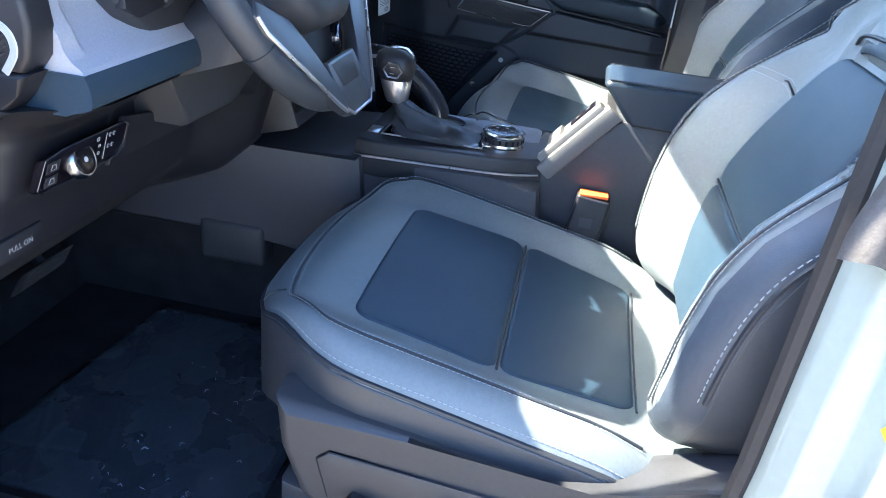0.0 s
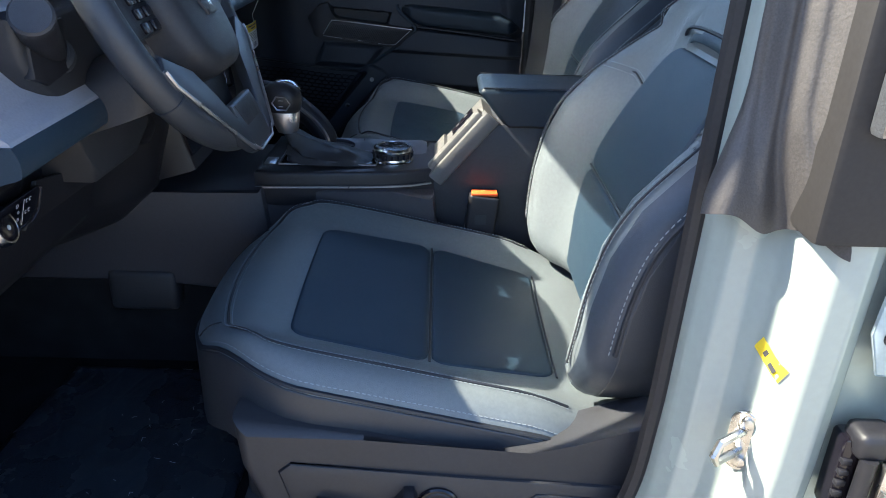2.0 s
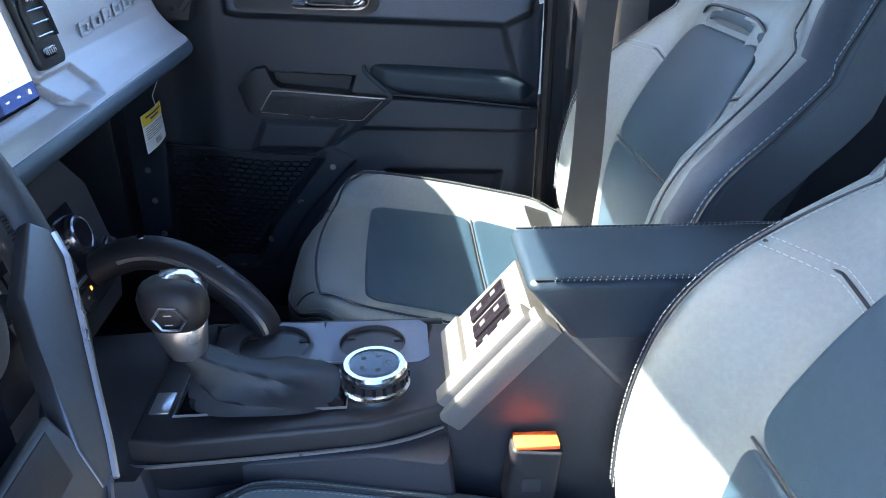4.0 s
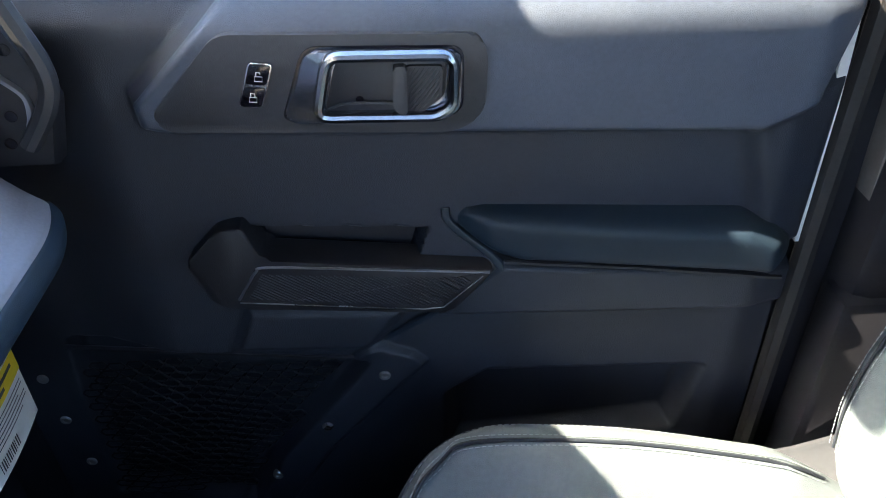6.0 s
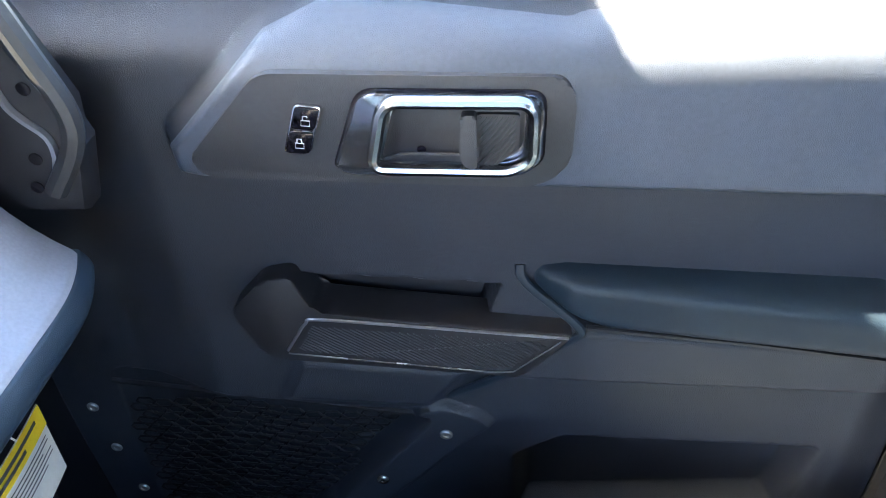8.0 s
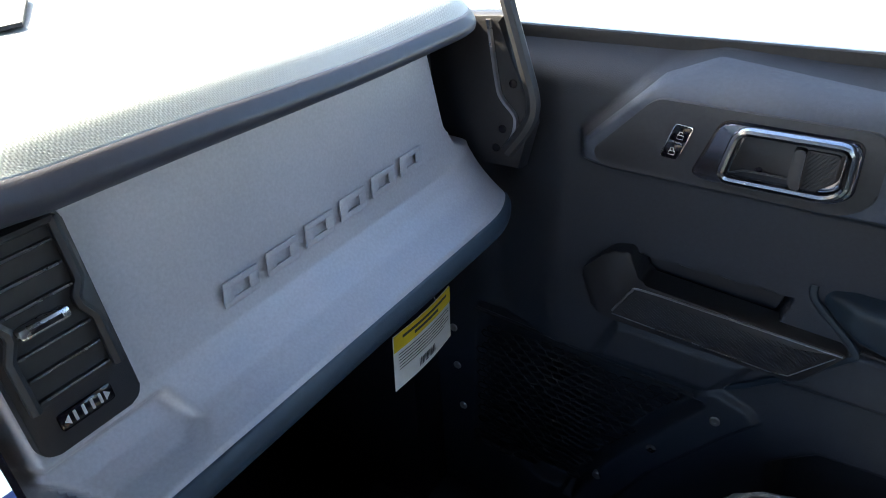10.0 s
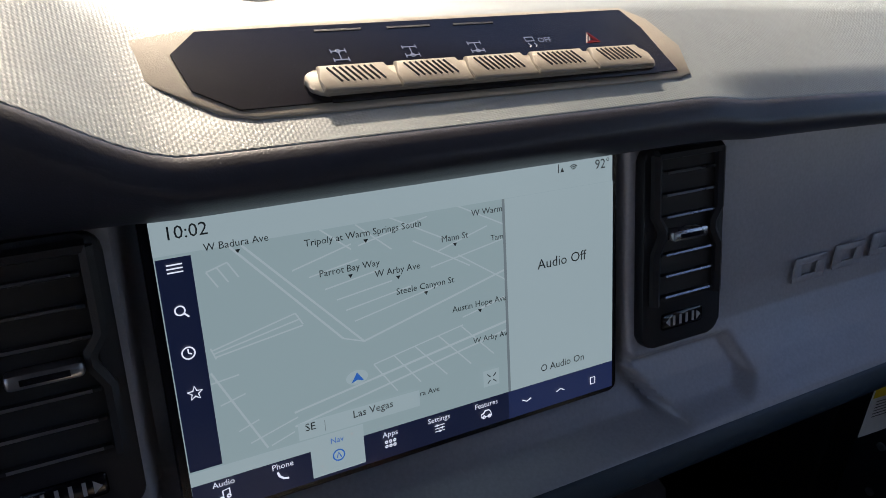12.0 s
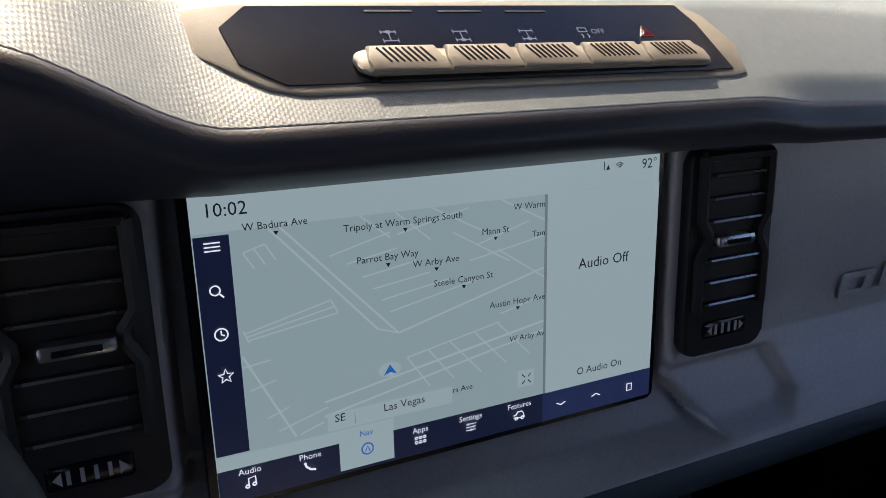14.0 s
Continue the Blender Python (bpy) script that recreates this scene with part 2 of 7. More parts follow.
def pillow(a, b, r, edge, depth, top, place, rings=12, n=8, flatten=1.0):
    """An upholstered pad: rounded outline of half sizes a, b in (u, v), edge rounding, height top(u, v), laid out by place(u, v, w)."""
    bm = bmesh.new()
    loops = []
    prof = [(0.0, -depth), (0.0, -edge)]
    prof += [(edge * flatten * (1 - math.cos(radians(k * 15))), -edge + edge * math.sin(radians(k * 15))) for k in range(1, 7)]
    inner = min(a, b) * 0.99995
    e0 = edge * flatten
    prof += [(e0 + (inner - e0) * (k / rings) ** 1.0, 0.0) for k in range(1, rings + 1)]
    for d, h in prof:
        ol = rrect(a - d, b - d, max(r - d, 0.0), n)
        # spread points evenly along the long sides too
        pts = []
        for i, p in enumerate(ol):
            q = ol[(i + 1) % len(ol)]
            pts.append(p)
            if (i + 1) % (n + 1) == 0:
                pts += [(p[0] + (q[0] - p[0]) * k / 8, p[1] + (q[1] - p[1]) * k / 8) for k in range(1, 8)]
        loops.append([bm.verts.new(place(u, v, top(u, v) + h)) for u, v in pts])
    for A, B in zip(loops, loops[1:]):
        m = len(A)
        for k in range(m):
            bm.faces.new((A[k], A[(k + 1) % m], B[(k + 1) % m], B[k]))
    bm.faces.new(loops[0][::-1])
    bmesh.ops.remove_doubles(bm, verts=bm.verts, dist=2e-5)
    return bm


def field(u0, u1, v0, v1, nu, nv, place, back=None):
    """A sheet over (u, v); with back, a second skin gives it thickness."""
    bm = bmesh.new()
    g = [[bm.verts.new(place(u0 + (u1 - u0) * i / nu, v0 + (v1 - v0) * j / nv)) for j in range(nv + 1)] for i in range(nu + 1)]
    for i in range(nu):
        for j in range(nv):
            bm.faces.new((g[i][j], g[i + 1][j], g[i + 1][j + 1], g[i][j + 1]))
    if back:
        rim = [(i, 0) for i in range(nu)] + [(nu, j) for j in range(nv)] + [(i, nv) for i in range(nu, 0, -1)] + [(0, j) for j in range(nv, 0, -1)]
        lo = [bm.verts.new(back(g[i][j].co)) for i, j in rim]
        m = len(rim)
        for k in range(m):
            i, j = rim[k]
            i2, j2 = rim[(k + 1) % m]
            bm.faces.new((g[i][j], g[i2][j2], lo[(k + 1) % m], lo[k]))
        bm.faces.new(lo)
    return bm


def sdf(p, poly):
    """Distance to a polygon, below zero inside."""
    x, y = p
    d, s = 1e9, 1
    n = len(poly)
    j = n - 1
    for i in range(n):
        ax, ay = poly[i]
        bx, by = poly[j]
        ex, ey, wx, wy = bx - ax, by - ay, x - ax, y - ay
        t = max(0, min(1, (wx * ex + wy * ey) / (ex * ex + ey * ey)))
        d = min(d, (wx - ex * t) ** 2 + (wy - ey * t) ** 2)
        c = (y >= ay, y < by, ex * wy > ey * wx)
        if all(c) or not any(c):
            s = -s
        j = i
    return s * math.sqrt(d)


def raised(p, poly, soft):
    """1 inside the polygon, 0 outside, eased over soft metres across its edge."""
    return sm(0.5 - sdf(p, poly) / soft)


def stitches(bm, pts, on, length=0.0035, gap=0.0022, r=0.00055, n=4):
    """Small thread dashes along a line of (u, v), laid on a surface by on(u, v)."""
    line = [Vector((*p, 0)) for p in pts]
    seg, total = [], 0.0
    for a, b in zip(line, line[1:]):
        seg.append((total, a, b))
        total += (b - a).length

    def find(s):
        for t0, a, b in reversed(seg):
            if s >= t0:
                return a + (b - a) * ((s - t0) / max((b - a).length, 1e-9))
        return line[0]
    s = 0.0
    while s + length < total:
        p, q = find(s), find(s + length)
        tube(bm, [on(p.x, p.y), on(q.x, q.y)], r, n)
        s += length + gap
    return bm


def hatch(poly, way, gap, y, r, material, parent, name="rib"):
    """Fine straight ribs across a polygon of (x, z) that lies at y."""
    way = Vector(way).normalized()
    side = Vector((-way.y, way.x))
    c = sum((Vector(p) for p in poly), Vector((0, 0))) / len(poly)
    reach = max((Vector(p) - c).length for p in poly)
    n = int(reach / gap)
    for k in range(-n, n + 1):
        run = [c + side * (gap * k) + way * (reach * j / 60) for j in range(-60, 61)]
        run = [q for q in run if sdf(q, poly) < -r]
        if len(run) > 2:
            part(name, tubed([(run[0].x, y, run[0].y), (run[-1].x, y, run[-1].y)], r, 4), material, parent)


def curve(pts, n=10):
    """A smooth line through points (Catmull-Rom)."""
    pts = [Vector(p) for p in pts]
    out = []
    for i in range(len(pts) - 1):
        p0, p1, p2, p3 = pts[max(i - 1, 0)], pts[i], pts[i + 1], pts[min(i + 2, len(pts) - 1)]
        for k in range(n):
            t = k / n
            out.append(0.5 * ((2 * p1) + (p2 - p0) * t + (2 * p0 - 5 * p1 + 4 * p2 - p3) * t * t + (3 * p1 - p0 - 3 * p2 + p3) * t ** 3))
    out.append(pts[-1])
    return out




def letters(text, size, place, align="CENTER", depth=0.0):
    """Text as a mesh in (u, v), laid by place(u, v, w)."""
    cu = bpy.data.curves.new("lettering", "FONT")
    cu.body, cu.size, cu.align_x, cu.resolution_u = text, size, align, 2
    ob = bpy.data.objects.new("lettering", cu)
    scene.collection.objects.link(ob)
    dg = bpy.context.evaluated_depsgraph_get()
    me = bpy.data.meshes.new_from_object(ob.evaluated_get(dg))
    bm = bmesh.new()
    bm.from_mesh(me)
    bpy.data.objects.remove(ob)
    bpy.data.curves.remove(cu)
    bpy.data.meshes.remove(me)
    for v in bm.verts:
        v.co = place(v.co.x, v.co.y, depth)
    return bm


def merge(*bms):
    out = bmesh.new()
    for b in bms:
        me = bpy.data.meshes.new("joined")
        b.to_mesh(me)
        b.free()
        out.from_mesh(me)
        bpy.data.meshes.remove(me)
    return out

# ---------------- ground and car body ----------------
bm = field(-400, 400, -400, 400, 8, 8, lambda u, v: (u, v, -0.30), lambda c: c - Vector((0, 0, 0.5)))
tagged(part("ground", bm, GROUNDM), "sunlit tan paving round the parked car", "ground", kind="structure")

car = thing("car_body", (0.0, 0.0, -0.30), "pale grey off-road car body with its driver door open", "car")
part("floor_pan", boxed(-1.15, 1.7, -0.66, 0.68, 0.38, 0.435), CARPET, car, "black carpeted floor")
part("firewall", boxed(-1.20, -1.15, -0.78, 0.78, 0.30, 1.30), CARPET, car)
part("toe_board", prismed([(-1.15, 0.43), (-0.98, 0.43), (-1.15, 0.72)], "y", -0.66, 0.68), CARPET, car)
# sills
for s in (-1, 1):
    prof = [(s * 0.655, 0.36), (s * 0.655, 0.455), (s * 0.672, 0.495), (s * 0.70, 0.505), (s * 0.745, 0.500), (s * 0.775, 0.475), (s * 0.80, 0.44), (s * 0.86, 0.42), (s * 0.88, 0.30), (s * 0.86, 0.12)]
    part("rocker_sill", prismed(prof, "x", -0.80, 1.5), DARK, car, "dark plastic door sill")
plate = boxed(-0.53, -0.16, -0.752, -0.690, 0.4985, 0.511, bev=0.005)
sill_plate = part("step_plate", plate, BLACK, car, "ribbed black sill step plate")
bm = bmesh.new()
for k in range(38):
    x = -0.515 + k * 0.0092
    box(bm, x, x + 0.0045, -0.742, -0.702, 0.5105, 0.5125)
part("rib", bm, BLACK, sill_plate)
# wheel arch, hood, cowl
part("hood", prismed([(-1.18, 1.20), (-1.5, 1.24), (-2.5, 1.16), (-2.6, 1.05), (-2.6, 0.55), (-2.45, 0.5), (-1.18, 0.7)], "y", -0.80, 0.80, bev=0.02), PAINT, car)
for wx in (-1.75, 1.20):
    for s in (-1, 1):
        tyre = lathed((wx, s * 0.62, 0.10), (0, s, 0), [(0, 0.25), (0.0, 0.37), (0.03, 0.40), (0.20, 0.40), (0.24, 0.36), (0.235, 0.24), (0.20, 0.22)], 40)
        tw = part("tyre", tyre, SEALM, car, "black tyre")
        part("rim", lathed((wx, s * 0.83, 0.10), (0, s, 0), [(-0.02, 0.23), (0.0, 0.225), (-0.03, 0.20), (-0.03, 0.06), (0.0, 0.05)], 32), DARK, tw)
# roof with header and side rails, out of view, placed to shade the seats
ROOFP = [(-0.62, 1.695), (-0.64, 1.73), (-0.4, 1.80), (1.5, 1.81), (1.75, 1.74), (1.75, 1.70), (0.5, 1.69), (-0.56, 1.69)]


def bow(y):
    """How far the windscreen header reaches forward of the roof's straight line."""
    return 0.085 * (1 - min(1.0, (abs(y) / 0.62) ** 2))


def roof_at(k, y):
    x, z = ROOFP[k % len(ROOFP)]
    return Vector((x - (bow(y) if x < -0.3 else 0.0), y, z))


rb = bmesh.new()
rr0 = [[rb.verts.new(roof_at(k, -0.62 + 1.24 * j / 20)) for k in range(len(ROOFP))] for j in range(21)]
for r0_, r1_ in zip(rr0, rr0[1:]):
    for k in range(len(ROOFP)):
        rb.faces.new((r0_[k], r0_[(k + 1) % len(ROOFP)], r1_[(k + 1) % len(ROOFP)], r1_[k]))
rb.faces.new(rr0[0])
rb.faces.new(rr0[-1][::-1])
part("roof", rb, TOPM, car, "black fabric roof")
for s in (-1, 1):
    part("roof_rail", prismed([(-0.65, 1.67), (-0.65, 1.735), (1.7, 1.76), (1.72, 1.66)], "y", s * 0.60, s * (0.745 if s < 0 else 0.69), bev=0.01), TOPM, car)
# Unseen pillars, thickness and place set by the shade they should cast.
part("a_pillar", tubed([(-0.92, 0.770, 1.20), (-0.80, 0.752, 1.44), (-0.68, 0.745, 1.71)], [0.070, 0.056, 0.050], 10), BLACK, car)
part("a_pillar", tubed([(-0.87, -0.750, 1.20), (-0.755, -0.695, 1.44), (-0.69, -0.660, 1.60), (-0.63, -0.640, 1.72)], [0.045, 0.060, 0.070, 0.085], 12), BLACK, car)
ws = field(-0.70, 0.70, 0, 1, 10, 6, lambda u, t: Vector((-1.10 + 0.45 * t - 0.085 * (1 - (u / 0.7) ** 2) * t, u * (1.02 - 0.08 * t), 1.275 + 0.44 * t)))
g = part("windshield", ws, PANE, car, "clear windscreen")
g.visible_shadow = False
# rear body
part("tailgate", boxed(1.70, 1.76, -0.75, 0.75, 0.36, 1.75), BLACK, car)
for s in (-1, 1):
    part("quarter_panel", boxed(0.36, 1.72, s * 0.72 - 0.03, s * 0.72 + 0.03, 0.36, 1.16), BLACK if s > 0 else PAINTIN, car)
    q = part("quarter_window", boxed(0.42, 1.70, s * 0.70 - 0.003, s * 0.70 + 0.003, 1.16, 1.68), PANE, car)
    q.visible_shadow = False
part("rear_floor_seat", prismed([(0.85, 0.43), (0.82, 0.74), (1.25, 0.72), (1.40, 1.28), (1.52, 1.28), (1.45, 0.43)], "y", -0.60, 0.60, bev=0.03), SKIRT, car, "dark rear bench seat")


# driver side B pillar: painted, curving into the sill
def x_in(z):
    if z > 0.80:
        return 0.122 + 0.02 * (z - 0.80)
    t = (0.80 - z) / 0.32
    return 0.122 - 0.02 * t - 0.20 * max(0.0, t - 0.25) ** 2.2


SEC = [(0.0, -0.690), (0.004, -0.712), (0.016, -0.733), (0.036, -0.742), (0.048, -0.760), (0.056, -0.792), (0.074, -0.806), (0.098, -0.808), (0.112, -0.800), (0.122, -0.786), (0.165, -0.784), (0.19, -0.79)]


def pillar(u, z):
    f = u * (len(SEC) - 1)
    i = min(int(f), len(SEC) - 2)
    t = f - i
    a, b = SEC[i], SEC[i + 1]
    return Vector((x_in(z) + a[0] + (b[0] - a[0]) * t, a[1] + (b[1] - a[1]) * t, z))


bp = part("b_pillar", field(0, 1, 0.40, 1.70, 66, 90, pillar, lambda c: Vector((max(c.x + 0.03, 0.2), -0.64, c.z))), PAINT, car, "pale painted door pillar with striker", sharp=50)
part("door_seal", tubed([pillar(0.01, z) + Vector((-0.004, 0.004, 0)) for z in [0.47 + 0.025 * k for k in range(50)]], 0.010, 8), SEALM, car, "grey rubber door seal")
part("inner_pillar_trim", boxed(0.15, 0.34, -0.655, -0.61, 0.43, 1.70, bev=0.02), TAUPE, car)
# stamped recess with holes behind the pillar
rp = bmesh.new()
prism(rp, [(0.246, 1.020), (0.31, 1.024), (0.33, 0.95), (0.33, 0.905), (0.255, 0.910), (0.241, 0.95)], "y", -0.806, -0.811, bev=0.004)
part("stamped_panel", rp, PAINTIN, bp)
for x, z, r in ((0.270, 0.998, 0.010), (0.258, 0.948, 0.006), (0.285, 0.972, 0.010)):
    h = bmesh.new()
    lathe(h, (x, -0.8115, z), (0, -1, 0), [(0, r * 1.25), (0.0012, r * 1.2), (0.0012, r), (0.0003, r * 0.95)], 20)
    part("grommet", h, PAINTIN if r > 0.01 else BLACK, bp)
# striker
st = bmesh.new()
prism(st, rrect(0.013, 0.033, 0.012, 5, 0.0, 0.0), "x", 0.0, 0.004, bev=0.001)
for v in st.verts:
    v.co = Vector((0.172, -0.776, 0.812)) + Vector((-0.55, -0.83, 0)).normalized() * v.co.x + Vector((0.83, -0.55, 0)).normalized() * v.co.y + Vector((0, 0, v.co.z))
sp = part("striker_plate", st, STEEL, bp, "zinc striker plate")
ax = Vector((-0.83, -0.55, 0)).normalized()
c0 = Vector((0.170, -0.779, 0.812))
part("striker_loop", tubed([c0 + Vector((0, 0, 0.012)), c0 + ax * 0.034 + Vector((0, 0, 0.012)), c0 + ax * 0.040, c0 + ax * 0.034 - Vector((0, 0, 0.010)), c0 - Vector((0, 0, 0.010))], 0.0042, 8), STEEL, sp)
for dz in (0.022, -0.022):
    part("bolt", lathed(c0 + Vector((0.002, -0.001, dz)), (-0.55, -0.83, 0), [(0, 0.0065), (0.004, 0.006), (0.005, 0.003)], 12), STEEL, sp)
# warning label and tyre label with plain bars


def on_pillar(u0, z0, du, dz, lift=0.0012):
    p = pillar(u0 + du, z0 + dz)
    a, b = pillar(u0 + du - 0.01, z0 + dz), pillar(u0 + du + 0.01, z0 + dz)
    n = (b - a).cross(Vector((0, 0, 1)))
    n.normalize()
    if n.y > 0:
        n = -n
    return p + n * lift


def label_on(u, z, w, h, tilt, mat_, lift, name, parent, lab=""):
    c, s = math.cos(tilt), math.sin(tilt)
    b = bmesh.new()
    g_ = [[b.verts.new(on_pillar(u, z, (i * w * c - j * h * s) / 0.30, i * w * s + j * h * c, lift)) for j in (-0.5, 0, 0.5)] for i in (-0.5, -0.25, 0, 0.25, 0.5)]
    for i in range(4):
        for j in range(2):
            b.faces.new((g_[i][j], g_[i + 1][j], g_[i + 1][j + 1], g_[i][j + 1]))
    return part(name, b, mat_, parent, lab)


wl = label_on(0.425, 0.905, 0.036, 0.016, -0.48, YELLOW, 0.0012, "warning_label", bp, "yellow warning sticker")
label_on(0.407, 0.9085, 0.004, 0.007, -0.48, INK, 0.0018, "print_bar", wl)
label_on(0.437, 0.900, 0.008, 0.006, -0.48, INK, 0.0018, "print_bar", wl)
tl = label_on(0.46, 0.615, 0.10, 0.007, 0.85, YELLOW, 0.0012, "tyre_label", bp, "yellow and white tyre sticker")
label_on(0.48, 0.585, 0.035, 0.030, 0.35, WHITE, 0.0012, "label_body", tl)
for k in range(4):
    label_on(0.48, 0.575 + 0.007 * k, 0.028, 0.0025, 0.35, YELLOW, 0.0018, "print_bar", tl)

# folded rubber flap over the pillar top and the dark upper frame


def flap(u, t):
    low = 1 - sm(t / 0.22)
    fold = math.sin(7.5 * u + 0.6) * (0.002 + 0.010 * low) + 0.0025 * math.sin(19 * u + 5 * t)
    x = 0.096 + 0.026 * (1 - low) + (0.112 - 0.064 * (1 - low)) * u
    return Vector((x + 0.006 * math.sin(9 * t + 4 * u) * low, -0.744 - 0.044 * u - 0.012 * low - fold, 1.036 - 0.012 * sm(u * 1.4) + 0.006 * math.sin(11 * u) + 0.50 * t))


fl = field(0, 1, 0, 1, 40, 60, flap, lambda c: c + Vector((0.02, 0.05, 0.0)))
part("rubber_flap", fl, RUBBER, car, "folded grey rubber roof flap", sharp=70)
part("upper_frame", boxed(0.168, 0.62, -0.816, -0.73, 1.030, 1.66, bev=0.008), SEALM, car)
fr = part("roof_side_panel", boxed(0.186, 0.62, -0.834, -0.812, 1.122, 1.62, bev=0.006), TOPM, car, "dark fabric side panel with a stitched hem")
part("hem", tubed([(0.189, -0.836, 1.60), (0.189, -0.836, 1.128), (0.60, -0.836, 1.126)], 0.004, 6), RUBBER, fr)

# rear door, closed behind the pillar
rd = thing("rear_door", (0.30, -0.86, 0.36), "pale painted rear car door behind the pillar", "car door")
skin = prismed([(0.292, -0.80), (0.286, -0.850), (0.292, -0.868), (0.40, -0.876), (1.15, -0.876), (1.15, -0.80)], "z", 0.36, 1.03, bev=0.004)
part("door_skin", skin, PAINT, rd)
hg = part("hinge", boxed(0.240, 0.272, -0.822, -0.795, 0.765, 0.850, bev=0.006), GLOSS, rd, "black plastic covered hinge")
part("hinge_cap", boxed(0.246, 0.282, -0.834, -0.800, 0.834, 0.862, bev=0.008, seg=3), BLACK, hg)
part("hinge_barrel", tubed([(0.258, -0.832, 0.775), (0.258, -0.832, 0.838)], 0.0075, 12), BLACK, hg)
for k in range(5):
    part("hinge_rib", boxed(0.241, 0.250, -0.8245, -0.815, 0.776 + 0.012 * k, 0.782 + 0.012 * k, bev=0.001), BLACK, hg)
part("hinge_plate", boxed(0.268, 0.290, -0.842, -0.832, 0.772, 0.836, bev=0.002), STEEL, hg)
part("hinge_link", prismed([(0.262, 0.768), (0.286, 0.758), (0.288, 0.800), (0.270, 0.812)], "y", -0.848, -0.842, bev=0.002), SATIN, hg)

# passenger side B pillar trim and panel
part("b_pillar", boxed(0.16, 0.36, 0.70, 0.80, 0.36, 1.70, bev=0.02), BLACK, car)
tr = field(0, 1, 0, 1, 12, 20, lambda u, t: Vector((0.134 + 0.03 * (1 - t) + 0.20 * u, 0.722 - 0.034 * math.sin(math.pi * min(1, u * 1.1)), 0.90 + 0.78 * t)), lambda c: Vector((c.x, 0.76, c.z)))
part("inner_pillar_trim", tr, TAUPE, car, "warm grey pillar trim")
part("door_gap_filler", boxed(0.112, 0.18, 0.748, 0.80, 0.40, 1.24), BLACK, car)
part("lower_pillar_trim", boxed(0.150, 0.36, 0.690, 0.74, 0.43, 0.905, bev=0.012), BLACK, car)
part("door_seal", tubed([(0.122, 0.735, 0.46 + 0.05 * k) for k in range(25)], 0.011, 8), SEALM, car, "black rubber door seal")


# ---------------- seats ----------------
def seat(name, off, side, label):
    """side: -1 where the outboard side is towards -y. off is laid over the driver seat's place."""
    off = Vector(off)
    CX, CY = -0.133, -0.366
    CR, wide = (0.165, 0.0) if side < 0 else (0.172, 0.045)
    root = thing(name, Vector((-0.15, CY, 0.435)) + off, label, "car seat", "front seats")

    def top(u, v):
        x = CX + u
        z = 0.7425 - 0.205 * (x + 0.187)
        z -= 0.035 * sm((-0.345 - x) / 0.10)
        z += (0.024 if side < 0 or v < 0 else 0.044) * sm((abs(v) - 0.165) / 0.07) * (1 - 0.5 * sm((x + 0.02) / 0.08))
        z -= 0.006 * math.cos(min(1.0, abs(v) / 0.17) * math.pi / 2) * sm((x + 0.36) / 0.1)
        return z

    def place(u, v, w):
        k = 1 - 0.17 * sm((-0.114 - u) / 0.2) ** 2 + wide * math.exp(-((u + 0.02) / 0.13) ** 2)
        return Vector((CX + u + 0.008 + (0.022 * sm((-0.165 - u) / 0.13) if side > 0 else 0.0) - 0.024 * (1 - (v / 0.28) ** 2) * sm((-0.054 - u) / 0.24), CY + v * k, w)) + off

    cush = part("cushion", pillow(0.300, 0.272, CR, 0.045, 0.050, top, place, rings=14, n=8), LEATHER, root, "grey leather seat cushion")

    def on(u, v, lift=0.0008):
        return place(u, v, top(u, v) + lift)

    # twin inserts
    def insert(x0, x1, h0, h1, nm):
        a, c = (x1 - x0) / 2, (x0 + x1) / 2 - CX

        def sc(u):
            return 1 + (h1 / h0 - 1) * (u / a + 1) / 2
        return part(nm, pillow(a, h0, 0.022, 0.006, 0.012, lambda u, v: top(c + u, v * sc(u)) + 0.0035, lambda u, v, w: place(c + u, v * sc(u), w), rings=8, n=4), INSERT, cush, "darker blue leather insert")
    insert(-0.306, -0.1355, 0.168, 0.176, "seat_insert")
    insert(-0.1320, 0.034, 0.176, 0.150, "seat_insert")
    part("seam", tubed([on(-0.1338 - CX, v, -0.0002) for v in [-0.172 + 0.0191 * k for k in range(19)]], 0.0020, 6), PIPING, cush)
    part("seam", tubed([on(0.0365 - CX, v, 0.0006) for v in [-0.148 + 0.01644 * k for k in range(19)]], 0.0016, 6), PIPING, cush)
    # seams
    U = [(0.17, -0.230), (-0.140, -0.230), (-0.205, -0.215), (-0.243, -0.172), (-0.254, 0.0), (-0.243, 0.172), (-0.205, 0.215), (-0.140, 0.230), (0.17, 0.230)]
    Uc = [(p.x, p.y) for p in curve([(x, y, 0) for x, y in U], 8)]
    part("seam", tubed([on(u, v, 0.0) for u, v in Uc], 0.0020, 6), PIPING, cush)
    st_ = bmesh.new()
    for d in (0.005, -0.005):
        line = [(u + (d if abs(v) < 0.2 else 0), v + (-d if v > 0 else d) * (1 if abs(v) >= 0.2 else 0)) for u, v in Uc]
        stitches(st_, line, lambda u, v: on(u, v, 0.0006))
    # outer welt
    W = rrect(0.2975, 0.2695, CR - 0.0025, 14)
    part("welt", tubed([place(u, v, top(u, v) - 0.030) for u, v in W], 0.0032, 6, closed=True), PIPING, cush)
    stitches(st_, [(u * 0.986, v * 0.986) for u, v in W], lambda u, v: place(u, v, top(u, v) - 0.0215), length=0.004, gap=0.0025, r=0.00065)
